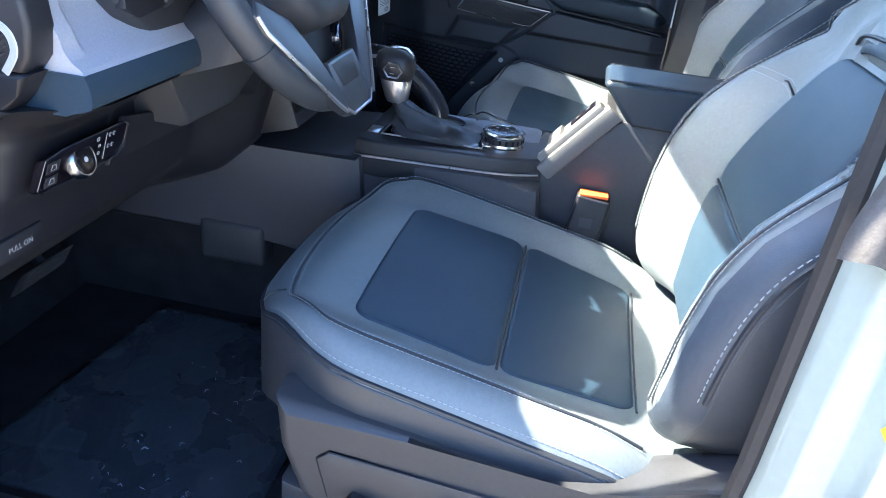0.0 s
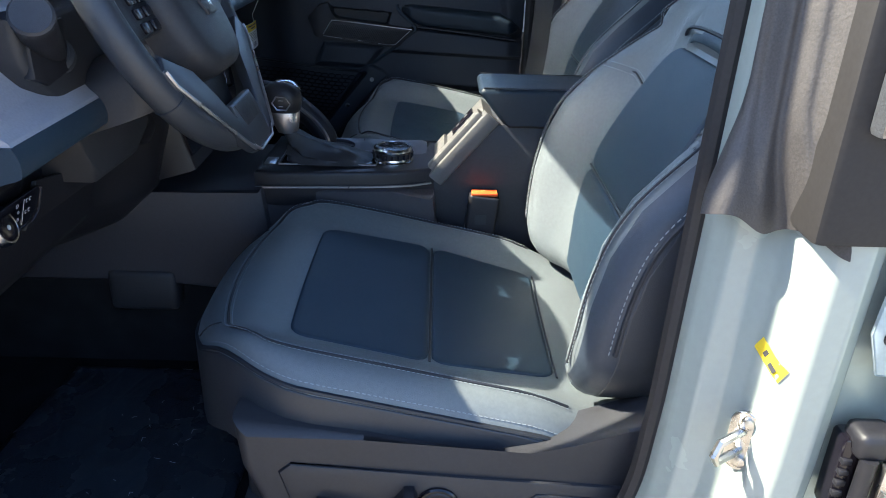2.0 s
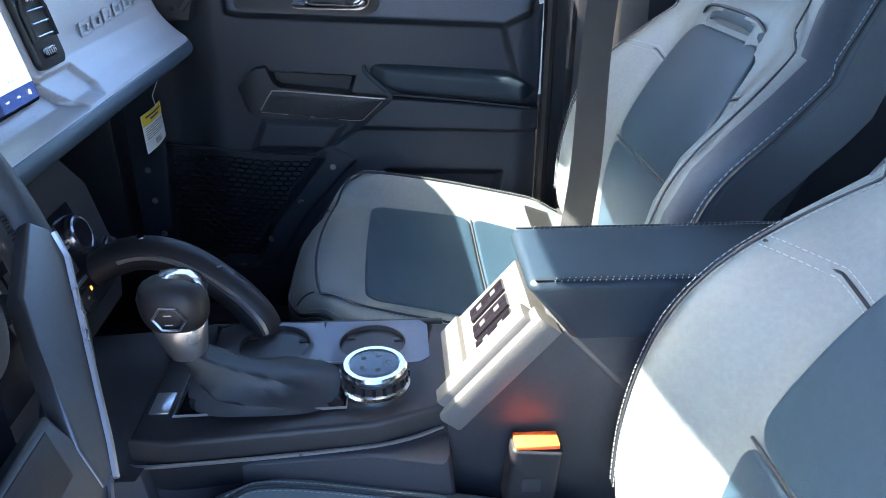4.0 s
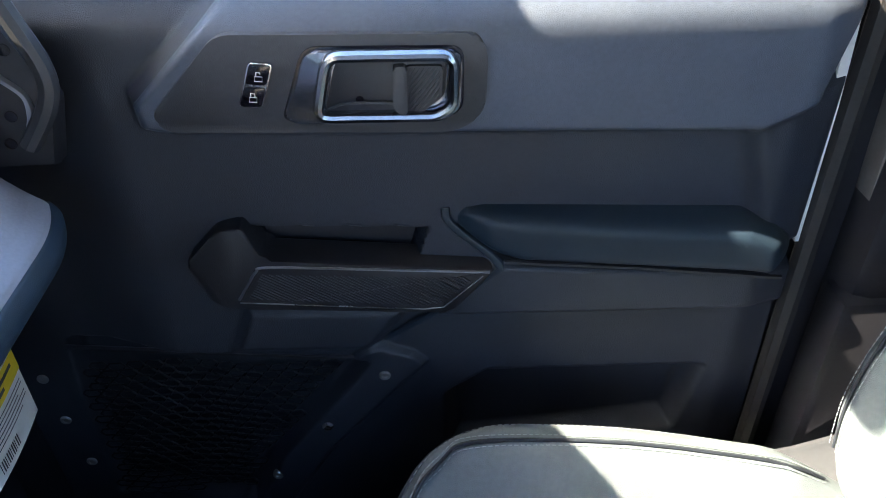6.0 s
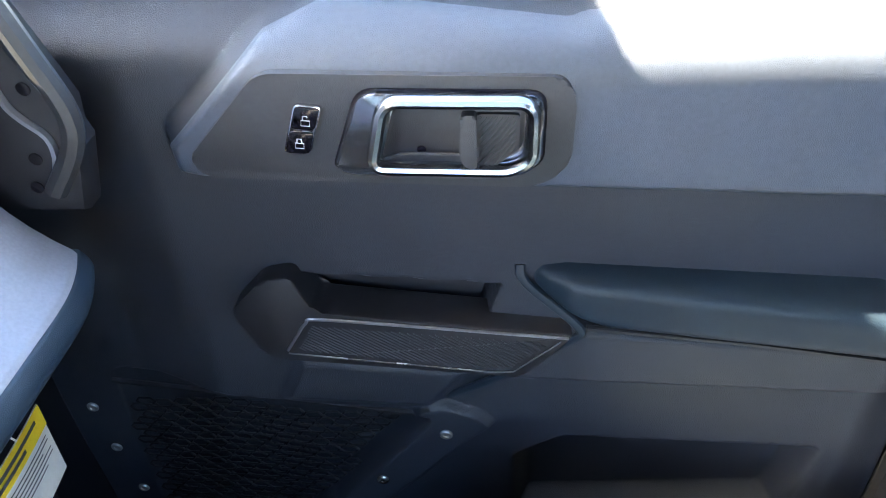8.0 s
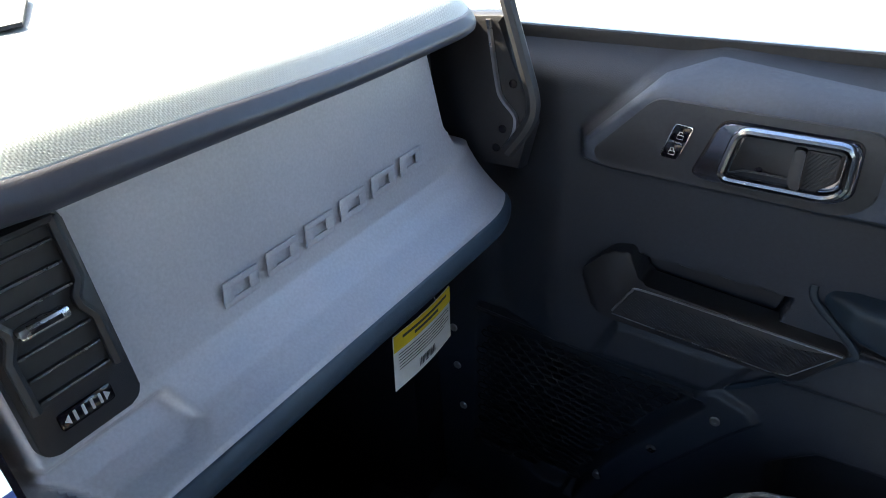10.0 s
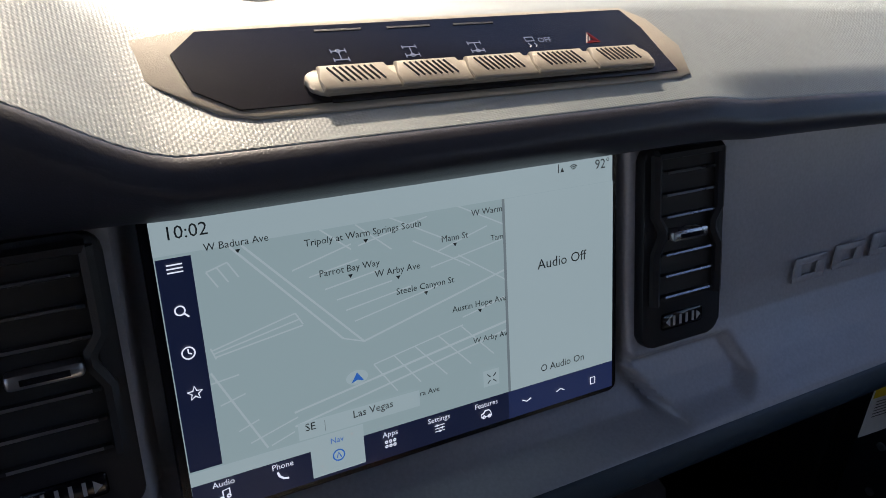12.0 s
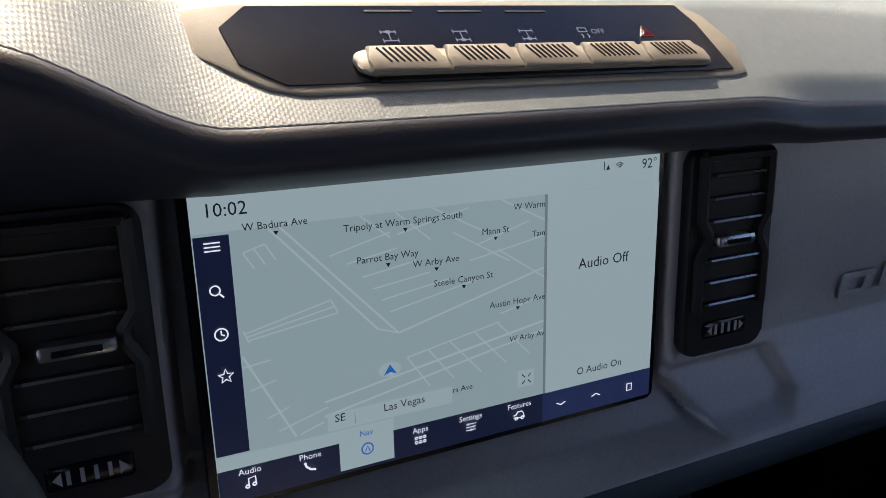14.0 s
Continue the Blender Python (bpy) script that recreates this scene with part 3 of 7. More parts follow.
    for s in (-1, 1):
        part("seam", tubed([on(-0.254 - 0.005 * k, s * (0.165 + 0.001 * k), -0.0004 - 0.0011 * k * (k / 4) ** 2) for k in range(7)], 0.0010, 5), PIPING, cush)
    tagged(part("stitching", st_, THREAD, cush, "pale double stitching"), kind="stuff")
    # lower side: same leather as the top, made dark for its shade
    part("skirt", pillow(0.3006, 0.2726, 0.165, 0.003, 0.120, lambda u, v: top(u, v) - 0.034, lambda u, v, w: place(u, v, w), rings=3, n=8), SKIRT, root, "cushion side below the welt, coloured dark for its shade")

    # backrest
    SPINE = [(-0.10, 0.098, 0.635), (0.0, 0.101, 0.735), (0.165, 0.121, 0.900), (0.325, 0.194, 1.050), (0.45, 0.268, 1.150), (0.65, 0.375, 1.318), (0.90, 0.505, 1.530)]
    HB, WB = 0.310, 0.274

    def spine(q):
        k = 0
        while k < len(SPINE) - 2 and q > SPINE[k + 1][0]:
            k += 1
        a, b = SPINE[k], SPINE[k + 1]
        p, n = SPINE[max(k - 1, 0)], SPINE[min(k + 2, len(SPINE) - 1)]
        t = (q - a[0]) / (b[0] - a[0])
        d = b[0] - a[0]
        out = []
        for c in (1, 2):
            ma = (b[c] - p[c]) / (b[0] - p[0]) * d if k else (b[c] - a[c])
            mb = (n[c] - a[c]) / (n[0] - a[0]) * d
            out.append((2 * t ** 3 - 3 * t * t + 1) * a[c] + (t ** 3 - 2 * t * t + t) * ma + (3 * t * t - 2 * t ** 3) * b[c] + (t ** 3 - t * t) * mb)
        return Vector((out[0], CY, out[1]))

    def wide(v):
        return 1.0 - 0.26 * sm((v + 0.02) / 0.30) - 0.06 * sm((-0.18 - v) / 0.1)

    def btop(u, v):
        w = 0.066 * sm((abs(u) - 0.140) / 0.09) * (1 - 0.82 * sm((v + 0.09) / 0.22))
        w += 0.018 * sm((v - 0.106) / 0.02) * sm((0.30 - abs(u)) / 0.05)
        return w

    def bplace(u, v, w):
        q = v + 0.275
        up_ = (spine(q + 0.02) - spine(q - 0.02)).normalized()
        return spine(q) + Vector((0, u * wide(v), 0)) + Vector((-up_.z, 0, up_.x)) * w + off

    back = part("backrest", pillow(WB, HB, 0.10, 0.045, 0.10, btop, bplace, rings=16, n=8), LEATHER, root, "grey leather backrest with navy outer sides")
    back.data.materials.append(NAVYL)
    for pg in back.data.polygons:
        if pg.normal.y * math.copysign(1, pg.center.y) > 0.42:
            pg.material_index = 1

    def bins(v0, v1, h0, h1, nm, r=0.02):
        a, c = (v1 - v0) / 2, (v0 + v1) / 2

        def hw(v):
            return 1 + (h1 / h0 - 1) * (v / a + 1) / 2
        return part(nm, pillow(h0, a, r, 0.006, 0.012, lambda u, v: btop(u * hw(v), c + v) + 0.004, lambda u, v, w: bplace(u * hw(v), c + v, w), rings=10, n=5), INSERT, back, "darker blue leather insert")
    bins(-0.280, -0.112, 0.152, 0.142, "back_insert")
    bins(-0.108, 0.100, 0.142, 0.128, "back_insert", 0.03)
    part("seam", tubed([bplace(u, -0.110, btop(u, -0.110) + 0.001) for u in [-0.142 + 0.0142 * k for k in range(21)]], 0.0020, 6), PIPING, back)
    # throat below the upper pad
    arc = curve([(-0.128, 0.086, 0), (-0.112, 0.108, 0), (-0.060, 0.120, 0), (0.060, 0.120, 0), (0.112, 0.108, 0), (0.128, 0.086, 0)], 8)
    part("throat_band", tubed([bplace(p.x, p.y, btop(p.x, p.y) - 0.002) for p in arc], 0.0095, 10, flat=0.3, up=(-0.9, 0, 0.42)), INSERT, back, "dark blue padded band")
    part("seam", tubed([bplace(p.x * 1.06, p.y + 0.008, btop(p.x * 1.06, p.y + 0.008)) for p in arc], 0.0025, 6), PIPING, back)
    bs = bmesh.new()
    for s in (-1, 1):
        edge_ = [(s * 0.238, -0.24), (s * 0.242, -0.10), (s * 0.240, 0.0), (s * 0.228, 0.10), (s * 0.205, 0.18)]
        ec = [(p.x, p.y) for p in curve([(a, b, 0) for a, b in edge_], 10)]
        part("seam", tubed([bplace(u, v, btop(u, v)) for u, v in ec], 0.0016, 6), PIPING, back)
        for d in (0.006, -0.006):
            stitches(bs, [(u + d, v) for u, v in ec], lambda u, v: bplace(u, v, btop(u, v) + 0.0008))
        cross = [(s * 0.132, 0.026), (s * 0.17, 0.034), (s * 0.232, 0.018)]
        part("seam", tubed([bplace(u, v, btop(u, v)) for u, v in cross], 0.0016, 6), PIPING, back)
        stitches(bs, [(u, v + 0.005) for u, v in cross], lambda u, v: bplace(u, v, btop(u, v) + 0.0008))
        stitches(bs, [(u, v - 0.005) for u, v in cross], lambda u, v: bplace(u, v, btop(u, v) + 0.0008))
        # outer side welt
        side_ = [(s * (WB - 0.0005), v) for v in [-0.20 + 0.02 * k for k in range(22)]]
        part("welt", tubed([bplace(u, v, btop(u, v) - 0.040) for u, v in side_], 0.0030, 6), PIPING, back)
        stitches(bs, side_, lambda u, v: bplace(u * 0.9985, v, btop(u, v) - 0.033), length=0.0045, gap=0.003, r=0.00075)
    part("side_panel", pillow(WB + 0.0006, HB + 0.0006, 0.10, 0.003, 0.066, lambda u, v: btop(u, v) - 0.044, bplace, rings=4, n=8), SKIRT, back, "dark vinyl side panel")
    tagged(part("stitching", bs, THREAD, back, "pale double stitching"), kind="stuff")
    part("seat_back_shell", pillow(WB - 0.02, HB - 0.01, 0.10, 0.03, 0.045, lambda u, v: 0.0, lambda u, v, w: bplace(u, v, -0.085 - w), rings=3, n=6), DARK, root)
    # headrest
    HC = spine(0.675) + off
    upv = (spine(0.72) - spine(0.63)).normalized()
    fw = Vector((-upv.z, 0, upv.x))

    def hplace(u, v, w):
        return HC + upv * v + Vector((0, u, 0)) + fw * (w - 0.02)
    head = part("headrest", pillow(0.135, 0.085, 0.05, 0.035, 0.09, lambda u, v: 0.012 - 0.3 * u * u, hplace, rings=6), LEATHER, root)
    for s in (-1, 1):
        part("headrest_post", tubed([HC + Vector((0, s * 0.06, 0)) - upv * 0.13 - fw * 0.05, HC + Vector((0, s * 0.06, 0)) - fw * 0.05], 0.006, 8), STEEL, head)

    # base: rails, pedestal, plastic side cover
    oy = side
    ob_ = CY + oy * 0.284

    def yy(d):
        return ob_ + oy * d
    poly = [(-0.352, 0.722), (-0.345, 0.655), (-0.320, 0.590), (-0.285, 0.567), (-0.205, 0.556), (-0.125, 0.548), (-0.085, 0.550), (-0.035, 0.573), (0.030, 0.574), (0.150, 0.575), (0.200, 0.64), (0.200, 0.735), (0.155, 0.748), (0.105, 0.722), (0.045, 0.700), (-0.005, 0.688), (-0.062, 0.676), (-0.20, 0.702)]
    sc = bmesh.new()
    prism(sc, [(a, b) for a, b in poly], "y", yy(-0.055), yy(0.006), bev=0.016, seg=4)
    bmesh.ops.translate(sc, verts=sc.verts, vec=off)
    cover = part("side_cover", sc, DARK, root, "dark grey plastic seat side cover")
    lip = [(-0.30, 0.655), (-0.285, 0.600), (-0.26, 0.577), (-0.10, 0.562), (-0.06, 0.580), (-0.03, 0.588), (0.15, 0.590), (0.15, 0.640), (-0.06, 0.652), (-0.285, 0.668)]
    sc = prismed(lip, "y", yy(0.002), yy(0.011), bev=0.006)
    bmesh.ops.translate(sc, verts=sc.verts, vec=off)
    part("cover_panel", sc, DARK, cover)
    sc = prismed([(-0.03, 0.598), (0.005, 0.632), (0.125, 0.625), (0.135, 0.583), (0.04, 0.585)], "y", yy(0.010), yy(0.0135), bev=0.002)
    bmesh.ops.translate(sc, verts=sc.verts, vec=off)
    part("blanking_panel", sc, DARK, cover)
    if side < 0:
        b1 = prismed([(-0.262, 0.610), (-0.255, 0.598), (-0.196, 0.586), (-0.188, 0.592), (-0.190, 0.608), (-0.255, 0.622)], "y", yy(0.008), yy(0.030), bev=0.004)
        part("slide_switch", b1, BLACK, cover, "black power seat switch")
        b2 = prismed([(-0.172, 0.592), (-0.163, 0.588), (-0.136, 0.628), (-0.140, 0.640), (-0.152, 0.640), (-0.176, 0.604)], "y", yy(0.008), yy(0.032), bev=0.004)
        part("recline_switch", b2, BLACK, cover, "black power seat switch")
        part("lumbar_ring", lathed((-0.112, yy(0.010), 0.613), (0, oy, 0), [(0, 0.026), (0.004, 0.026), (0.006, 0.024), (0.006, 0.0215), (0.002, 0.021)], 28), GLOSS, cover)
        part("lumbar_pad", lathed((-0.112, yy(0.010), 0.613), (0, oy, 0), [(0, 0.020), (0.004, 0.020), (0.0055, 0.018), (0.0035, 0.004)], 28), BLACK, cover)
    for sy in (-0.20, 0.20):
        bx = boxed(-0.36, 0.20, CY + sy - 0.025, CY + sy + 0.025, 0.47, 0.52, bev=0.004)
        bmesh.ops.translate(bx, verts=bx.verts, vec=off)
        part("slide_rail", bx, BLACK, root)
    for x in (-0.31, 0.14):
        for sy in (-0.215, 0.215):
            pd = prismed([(x - 0.05, 0.435), (x + 0.10, 0.435), (x + 0.09, 0.525), (x - 0.05, 0.56)], "y", CY + sy - 0.03, CY + sy + 0.03, bev=0.005)
            bmesh.ops.translate(pd, verts=pd.verts, vec=off)
            for v in pd.verts:
                if v.co.z < 0.46 + off.z:
                    v.co.z = min(v.co.z, 0.44)
            part("seat_foot", pd, DARK, root)
    pan = boxed(-0.36, 0.10, CY - 0.23, CY + 0.23, 0.52, 0.64, bev=0.02)
    bmesh.ops.translate(pan, verts=pan.verts, vec=off)
    part("seat_pan", pan, BLACK, root)
    return root


seat("driver_seat", (0, 0, 0), -1, "grey leather driver seat with dark blue inserts and pale stitching")
seat("passenger_seat", (0.085, 0.735, 0.037), 1, "grey leather passenger seat with dark blue inserts, belt fastened across it")

# ---------------- passenger door ----------------
pdoor = thing("passenger_door", (-0.30, 0.78, 0.44), "closed passenger door with dark plastic trim, chrome handle and blue arm pad", "car door")
BOL = [(-0.476, 1.141), (-0.474, 1.116), (-0.455, 1.111), (0.030, 1.089), (0.078, 1.112), (0.100, 1.19), (0.106, 1.27), (-0.06, 1.27), (-0.13, 1.240), (-0.190, 1.212), (-0.353, 1.231), (-0.399, 1.213)]
SURR = rounded([(-0.459, 1.132), (-0.397, 1.195), (-0.203, 1.188), (-0.196, 1.172), (-0.198, 1.122), (-0.222, 1.108), (-0.447, 1.118)], 0.012)
SCOOP = [(-0.410, 1.003), (-0.250, 0.993), (-0.262, 0.955), (-0.400, 0.962)]
BAR = [(-0.469, 0.980), (-0.437, 1.013), (-0.412, 1.018), (-0.399, 0.980), (-0.186, 0.957), (-0.228, 0.907), (-0.433, 0.925), (-0.453, 0.932)]
LOWER = [(-0.190, 0.958), (0.11, 0.932), (0.11, 0.884), (-0.245, 0.896)]
STEP = [(-0.426, 0.910), (-0.274, 0.902), (-0.312, 0.852), (-0.45, 0.858)]
POCKET = [(-0.23, 0.775), (-0.19, 0.802), (0.036, 0.795), (0.018, 0.71), (-0.23, 0.69)]
NETP = [(-0.625, 0.860), (-0.318, 0.834), (-0.425, 0.700), (-0.47, 0.61), (-0.64, 0.61)]
DIAG = [(-0.324, 0.848), (-0.303, 0.856), (-0.268, 0.842), (-0.256, 0.829), (-0.290, 0.795), (-0.37, 0.70), (-0.43, 0.60), (-0.49, 0.60), (-0.425, 0.705)]
REARCH = [(0.03, 1.09), (0.11, 1.13), (0.11, 0.96), (0.07, 0.95)]


def door_y(x, z):
    p = (x, z)
    y = 0.727 - 0.006 * sm((0.95 - z) / 0.2)
    y -= 0.025 * raised(p, BOL, 0.018) * (1 - 0.55 * sm((z - 1.19) / 0.05))
    y += 0.045 * sm((z - 1.172) / 0.062) ** 2
    y += 0.034 * raised(p, SCOOP, 0.006)
    y -= 0.014 * raised(p, LOWER, 0.012)
    y -= 0.008 * raised(p, STEP, 0.016)
    y += 0.026 * raised(p, POCKET, 0.022)
    y += 0.024 * raised(p, NETP, 0.012)
    y -= 0.008 * raised(p, DIAG, 0.006)
    y -= 0.012 * raised(p, REARCH, 0.02)
    y += 0.024 * sm((-0.50 - x) / 0.10) * (1 - sm((z - 1.15) / 0.06))
    y += 0.012 * sm((x - 0.06) / 0.05)
    return y


dbm = field(-0.78, 0.106, 0.44, 1.231, 330, 290, lambda u, v: Vector((u, door_y(u, v), v)), lambda c: Vector((c.x, 0.80, c.z)))
panel = part("door_panel", dbm, DOORMAT, pdoor, "dark moulded door card", sharp=60)
# soft upper skin with a proud edge
BOT = [(-0.472, 1.119), (-0.455, 1.1135), (0.030, 1.0915), (0.076, 1.114), (0.100, 1.19)]
CAP = [(-0.472, 1.140), (-0.399, 1.211), (-0.353, 1.226), (-0.200, 1.212), (-0.13, 1.222), (-0.06, 1.229), (0.100, 1.229)]


def along(poly, x):
    for a, b in zip(poly, poly[1:]):
        if x <= b[0]:
            return a[1] + (b[1] - a[1]) * max(0.0, (x - a[0]) / (b[0] - a[0]))
    return poly[-1][1]


def trim_at(u, v):
    z = along(BOT, u) * (1 - v) + along(CAP, u) * v
    return Vector((u, door_y(u, z) - 0.0025 + 0.004 * sm((0.03 - min(v, 1 - v)) / 0.03), z))


skin = field(-0.472, 0.100, 0, 1, 140, 40, trim_at)
part("upper_trim", skin, BOLSTER, pdoor, "soft grained upper door trim", sharp=60)
part("belt_seal", boxed(-0.66, 0.106, 0.765, 0.775, 1.222, 1.2365, bev=0.003), SEALM, pdoor, "black window seal")
part("outer_skin", boxed(-0.78, 0.106, 0.80, 0.86, 0.40, 1.215, bev=0.02), PAINT, pdoor)
g = part("window_pane", boxed(-0.66, 0.13, 0.776, 0.780, 1.235, 1.70), PANE, pdoor, "clear side window")
g.visible_shadow = False
part("door_edge_strip", prismed([(0.1065, 0.955), (0.100, 1.10), (0.093, 1.228), (0.1015, 1.228), (0.1085, 1.10), (0.1105, 0.955)], "y", 0.731, 0.80), WHITE, pdoor, "pale painted door edge")
# handle surround
sb = prismed(SURR, "y", 0.6965, 0.715, bev=0.0025, seg=2)
surr = part("handle_surround", sb, DARK, pdoor, "grey plastic handle surround")
hp = rounded([(-0.357, 1.127), (-0.334, 1.184), (-0.214, 1.180), (-0.2155, 1.129), (-0.230, 1.119), (-0.345, 1.122)], 0.012)
part("bezel_gap", prismed(hp, "y", 0.6952, 0.700), GLOSS, surr)
hb_ = part("handle_bezel", prismed(shrunk(hp, 0.0018), "y", 0.6918, 0.705, bev=0.002, seg=2), SMOKE, surr, "smoked chrome handle plate")
loop = rounded([(-0.3165, 1.1785), (-0.2225, 1.1760), (-0.2235, 1.1360), (-0.2370, 1.1275), (-0.3290, 1.1305)], 0.011, 6)
part("handle_loop", tubed([Vector((x, 0.688, z)) for x, z in loop], 0.0046, 10, closed=True, flat=1.4, up=(0, 1, 0)), HANDLEM, hb_, "dull chrome handle ring")
# Flat plate; its dark colour stands for the depth and shade of a recess.
part("handle_cup", prismed(rounded([(-0.3105, 1.1735), (-0.2275, 1.1715), (-0.2290, 1.1430), (-0.2470, 1.1305), (-0.3225, 1.1335)], 0.006), "y", 0.6903, 0.704, bev=0.001), BLACK, hb_, "flat dark plate in place of the handle recess")
part("cup_lip", tubed(curve([(-0.3200, 0.6895, 1.1360), (-0.3080, 0.6880, 1.1405), (-0.2920, 0.6872, 1.1410), (-0.2700, 0.6872, 1.1400)], 5), 0.0012, 6), DARK, hb_)
part("cup_hole", lathed((-0.295, 0.6902, 1.1425), (0, -1, 0), [(0, 0.0030), (0.0004, 0.0030)], 12), GLOSS, hb_)
lever = part("pull_lever", prismed(rounded([(-0.2680, 1.1700), (-0.2580, 1.1700), (-0.2590, 1.1300), (-0.2670, 1.1330), (-0.2700, 1.1400)], 0.003), "y", 0.6830, 0.694, bev=0.002), DARK, hb_, "upright pull lever")
plate_ = part("lever_plate", prismed(rounded([(-0.2585, 1.1690), (-0.2310, 1.1680), (-0.2320, 1.1440), (-0.2470, 1.1310), (-0.2590, 1.1310)], 0.003), "y", 0.6870, 0.694, bev=0.0015), BLACK, hb_, "ribbed lever plate")
hatch([(-0.2575, 1.1680), (-0.2325, 1.1670), (-0.2335, 1.1445), (-0.2475, 1.1325), (-0.2575, 1.1325)], (0.62, 0.78), 0.0027, 0.6868, 0.0006, DARK, plate_)
# lock switch
LS = [(-0.3755, 1.1745), (-0.3570, 1.1722), (-0.3705, 1.1372), (-0.3885, 1.1390)]
sw = part("lock_switch", prismed(rounded(LS, 0.004), "y", 0.6940, 0.698, bev=0.0008), CHROME, surr, "chrome ringed lock switch")
part("lock_button", prismed(rounded([(-0.3745, 1.1732), (-0.3587, 1.1712), (-0.3643, 1.1560), (-0.3803, 1.1578)], 0.0025), "y", 0.6930, 0.697, bev=0.0006), GLOSS, sw, "glossy black lock button")
part("lock_button", prismed(rounded([(-0.3813, 1.1555), (-0.3653, 1.1537), (-0.3708, 1.1384), (-0.3868, 1.1402)], 0.0025), "y", 0.6930, 0.697, bev=0.0006), GLOSS, sw, "glossy black unlock button")
for cx, cz in ((-0.3695, 1.1630), (-0.3762, 1.1465)):
    b = tubed([(cx - 0.0030, 0.6926, cz - 0.0032), (cx + 0.0026, 0.6926, cz - 0.0038), (cx + 0.0032, 0.6926, cz), (cx - 0.0024, 0.6926, cz + 0.0006)], 0.00045, 4, closed=True)
    tube(b, [(cx - 0.0014, 0.6926, cz + 0.0006), (cx - 0.0008, 0.6926, cz + 0.0036), (cx + 0.0018, 0.6926, cz + 0.0034), (cx + 0.0020, 0.6926, cz + (0.0002 if cz < 1.155 else 0.0022))], 0.00045, 4)
    part("lock_symbol", b, PRINTW, sw)
# pull grip with ribbed insert
grip = part("pull_grip", prismed(rounded(BAR, 0.007, 3), "y", 0.7070, 0.745, bev=0.003, seg=2), BLACK, pdoor, "black door pull with ribbed insert")
part("hand_slot", prismed([(-0.405, 0.999), (-0.256, 0.990), (-0.266, 0.958), (-0.397, 0.965)], "y", 0.752, 0.756), BLACK, grip)
part("bright_strip", tubed(curve([(-0.428, 0.7062, 0.9370), (-0.416, 0.7060, 0.9560), (-0.407, 0.7060, 0.9690), (-0.394, 0.7060, 0.9735), (-0.300, 0.7060, 0.9655), (-0.192, 0.7060, 0.9555)], 6), 0.0014, 6), SATIN, grip, "thin bright strip")
part("bright_strip", tubed([(-0.428, 0.7064, 0.9330), (-0.255, 0.7064, 0.9140), (-0.236, 0.7064, 0.9150), (-0.198, 0.7064, 0.9510)], 0.0007, 6), SATIN, grip)
INS = [(-0.4030, 0.9665), (-0.2030, 0.9500), (-0.2370, 0.9185), (-0.2550, 0.9175), (-0.4220, 0.9360)]
hatch(INS, (0.82, -0.57), 0.0030, 0.7066, 0.0008, DARK, grip, "grip_rib")
# arm pad
PBOT = [(-0.222, 1.000), (-0.205, 0.986), (-0.180, 0.968), (-0.160, 0.961), (0.065, 0.946), (0.085, 0.955), (0.095, 0.964)]
PCAP = [(-0.222, 1.006), (-0.214, 1.016), (-0.195, 1.019), (0.040, 1.004), (0.075, 0.988), (0.095, 0.969)]


def pad_at(x, v):
    z = along(PBOT, x) * (1 - v) + along(PCAP, x) * v
    d = (0.030 + 0.085 * max(0.0, x + 0.19)) * (min(1.0, (x + 0.2225) / 0.03, (0.0955 - x) / 0.03) ** 0.5)
    return Vector((x, 0.735 - d * (1 - abs(2 * v - 1) ** 5) ** 0.5, z))


ab = field(-0.222, 0.095, 0, 1, 70, 26, pad_at, lambda c: Vector((c.x, 0.75, c.z)))
part("arm_pad", ab, PADBLUE, pdoor, "blue padded vinyl arm rest")
part("pad_edge", tubed([(-0.178, 0.712, 0.9625), (-0.05, 0.707, 0.952), (0.085, 0.700, 0.937)], 0.0026, 6), BLACK, pdoor)
part("diagonal_trim", tubed(curve([(-0.231, 0.727, 1.016), (-0.226, 0.722, 1.000), (-0.184, 0.712, 0.962), (-0.194, 0.713, 0.944), (-0.250, 0.718, 0.896), (-0.300, 0.727, 0.858)], 5), 0.0042, 8, flat=0.6, up=(0, 1, 0)), PADBLUE, pdoor, "slim blue grey trim edge")
# screws along the pocket edges
for x, z in ((-0.300, 0.818), (-0.368, 0.745), (-0.435, 0.665), (-0.671, 0.807), (-0.667, 0.742), (-0.66, 0.668)):
    y = door_y(x, z)
    s_ = part("screw", lathed((x, y, z), (0, -1, 0), [(-0.004, 0.0062), (0.0012, 0.0062), (0.0022, 0.0052), (0.0022, 0.003), (0.0012, 0.0025)], 14), STEEL, pdoor, "small steel screw")
# stretch net
net = bmesh.new()
for r in range(24):
    z = 0.850 - r * 0.0105
    for k in range(30):
        x = -0.625 + k * 0.0185 + (0.00925 if r % 2 else 0)
        zz = z - (x + 0.625) * 0.085
        if sdf((x, zz), NETP) > -0.012:
            continue
        y = 0.7330 - 0.004 * math.sin(x * 40)
        hexp = [(x + 0.0095 * c, y + 0.001 * (k % 2), zz + 0.0050 * s) for c, s in ((1, 0), (0.6, 1), (-0.6, 1), (-1, 0), (-0.6, -1), (0.6, -1))]
        tube(net, hexp, 0.0013, 4, closed=True)
NETM = mat("net_elastic", (0.006, 0.006, 0.008), 0.7, spec=0.2)
tagged(part("storage_net", net, NETM, pdoor, "black elastic storage net"), kind="stuff")
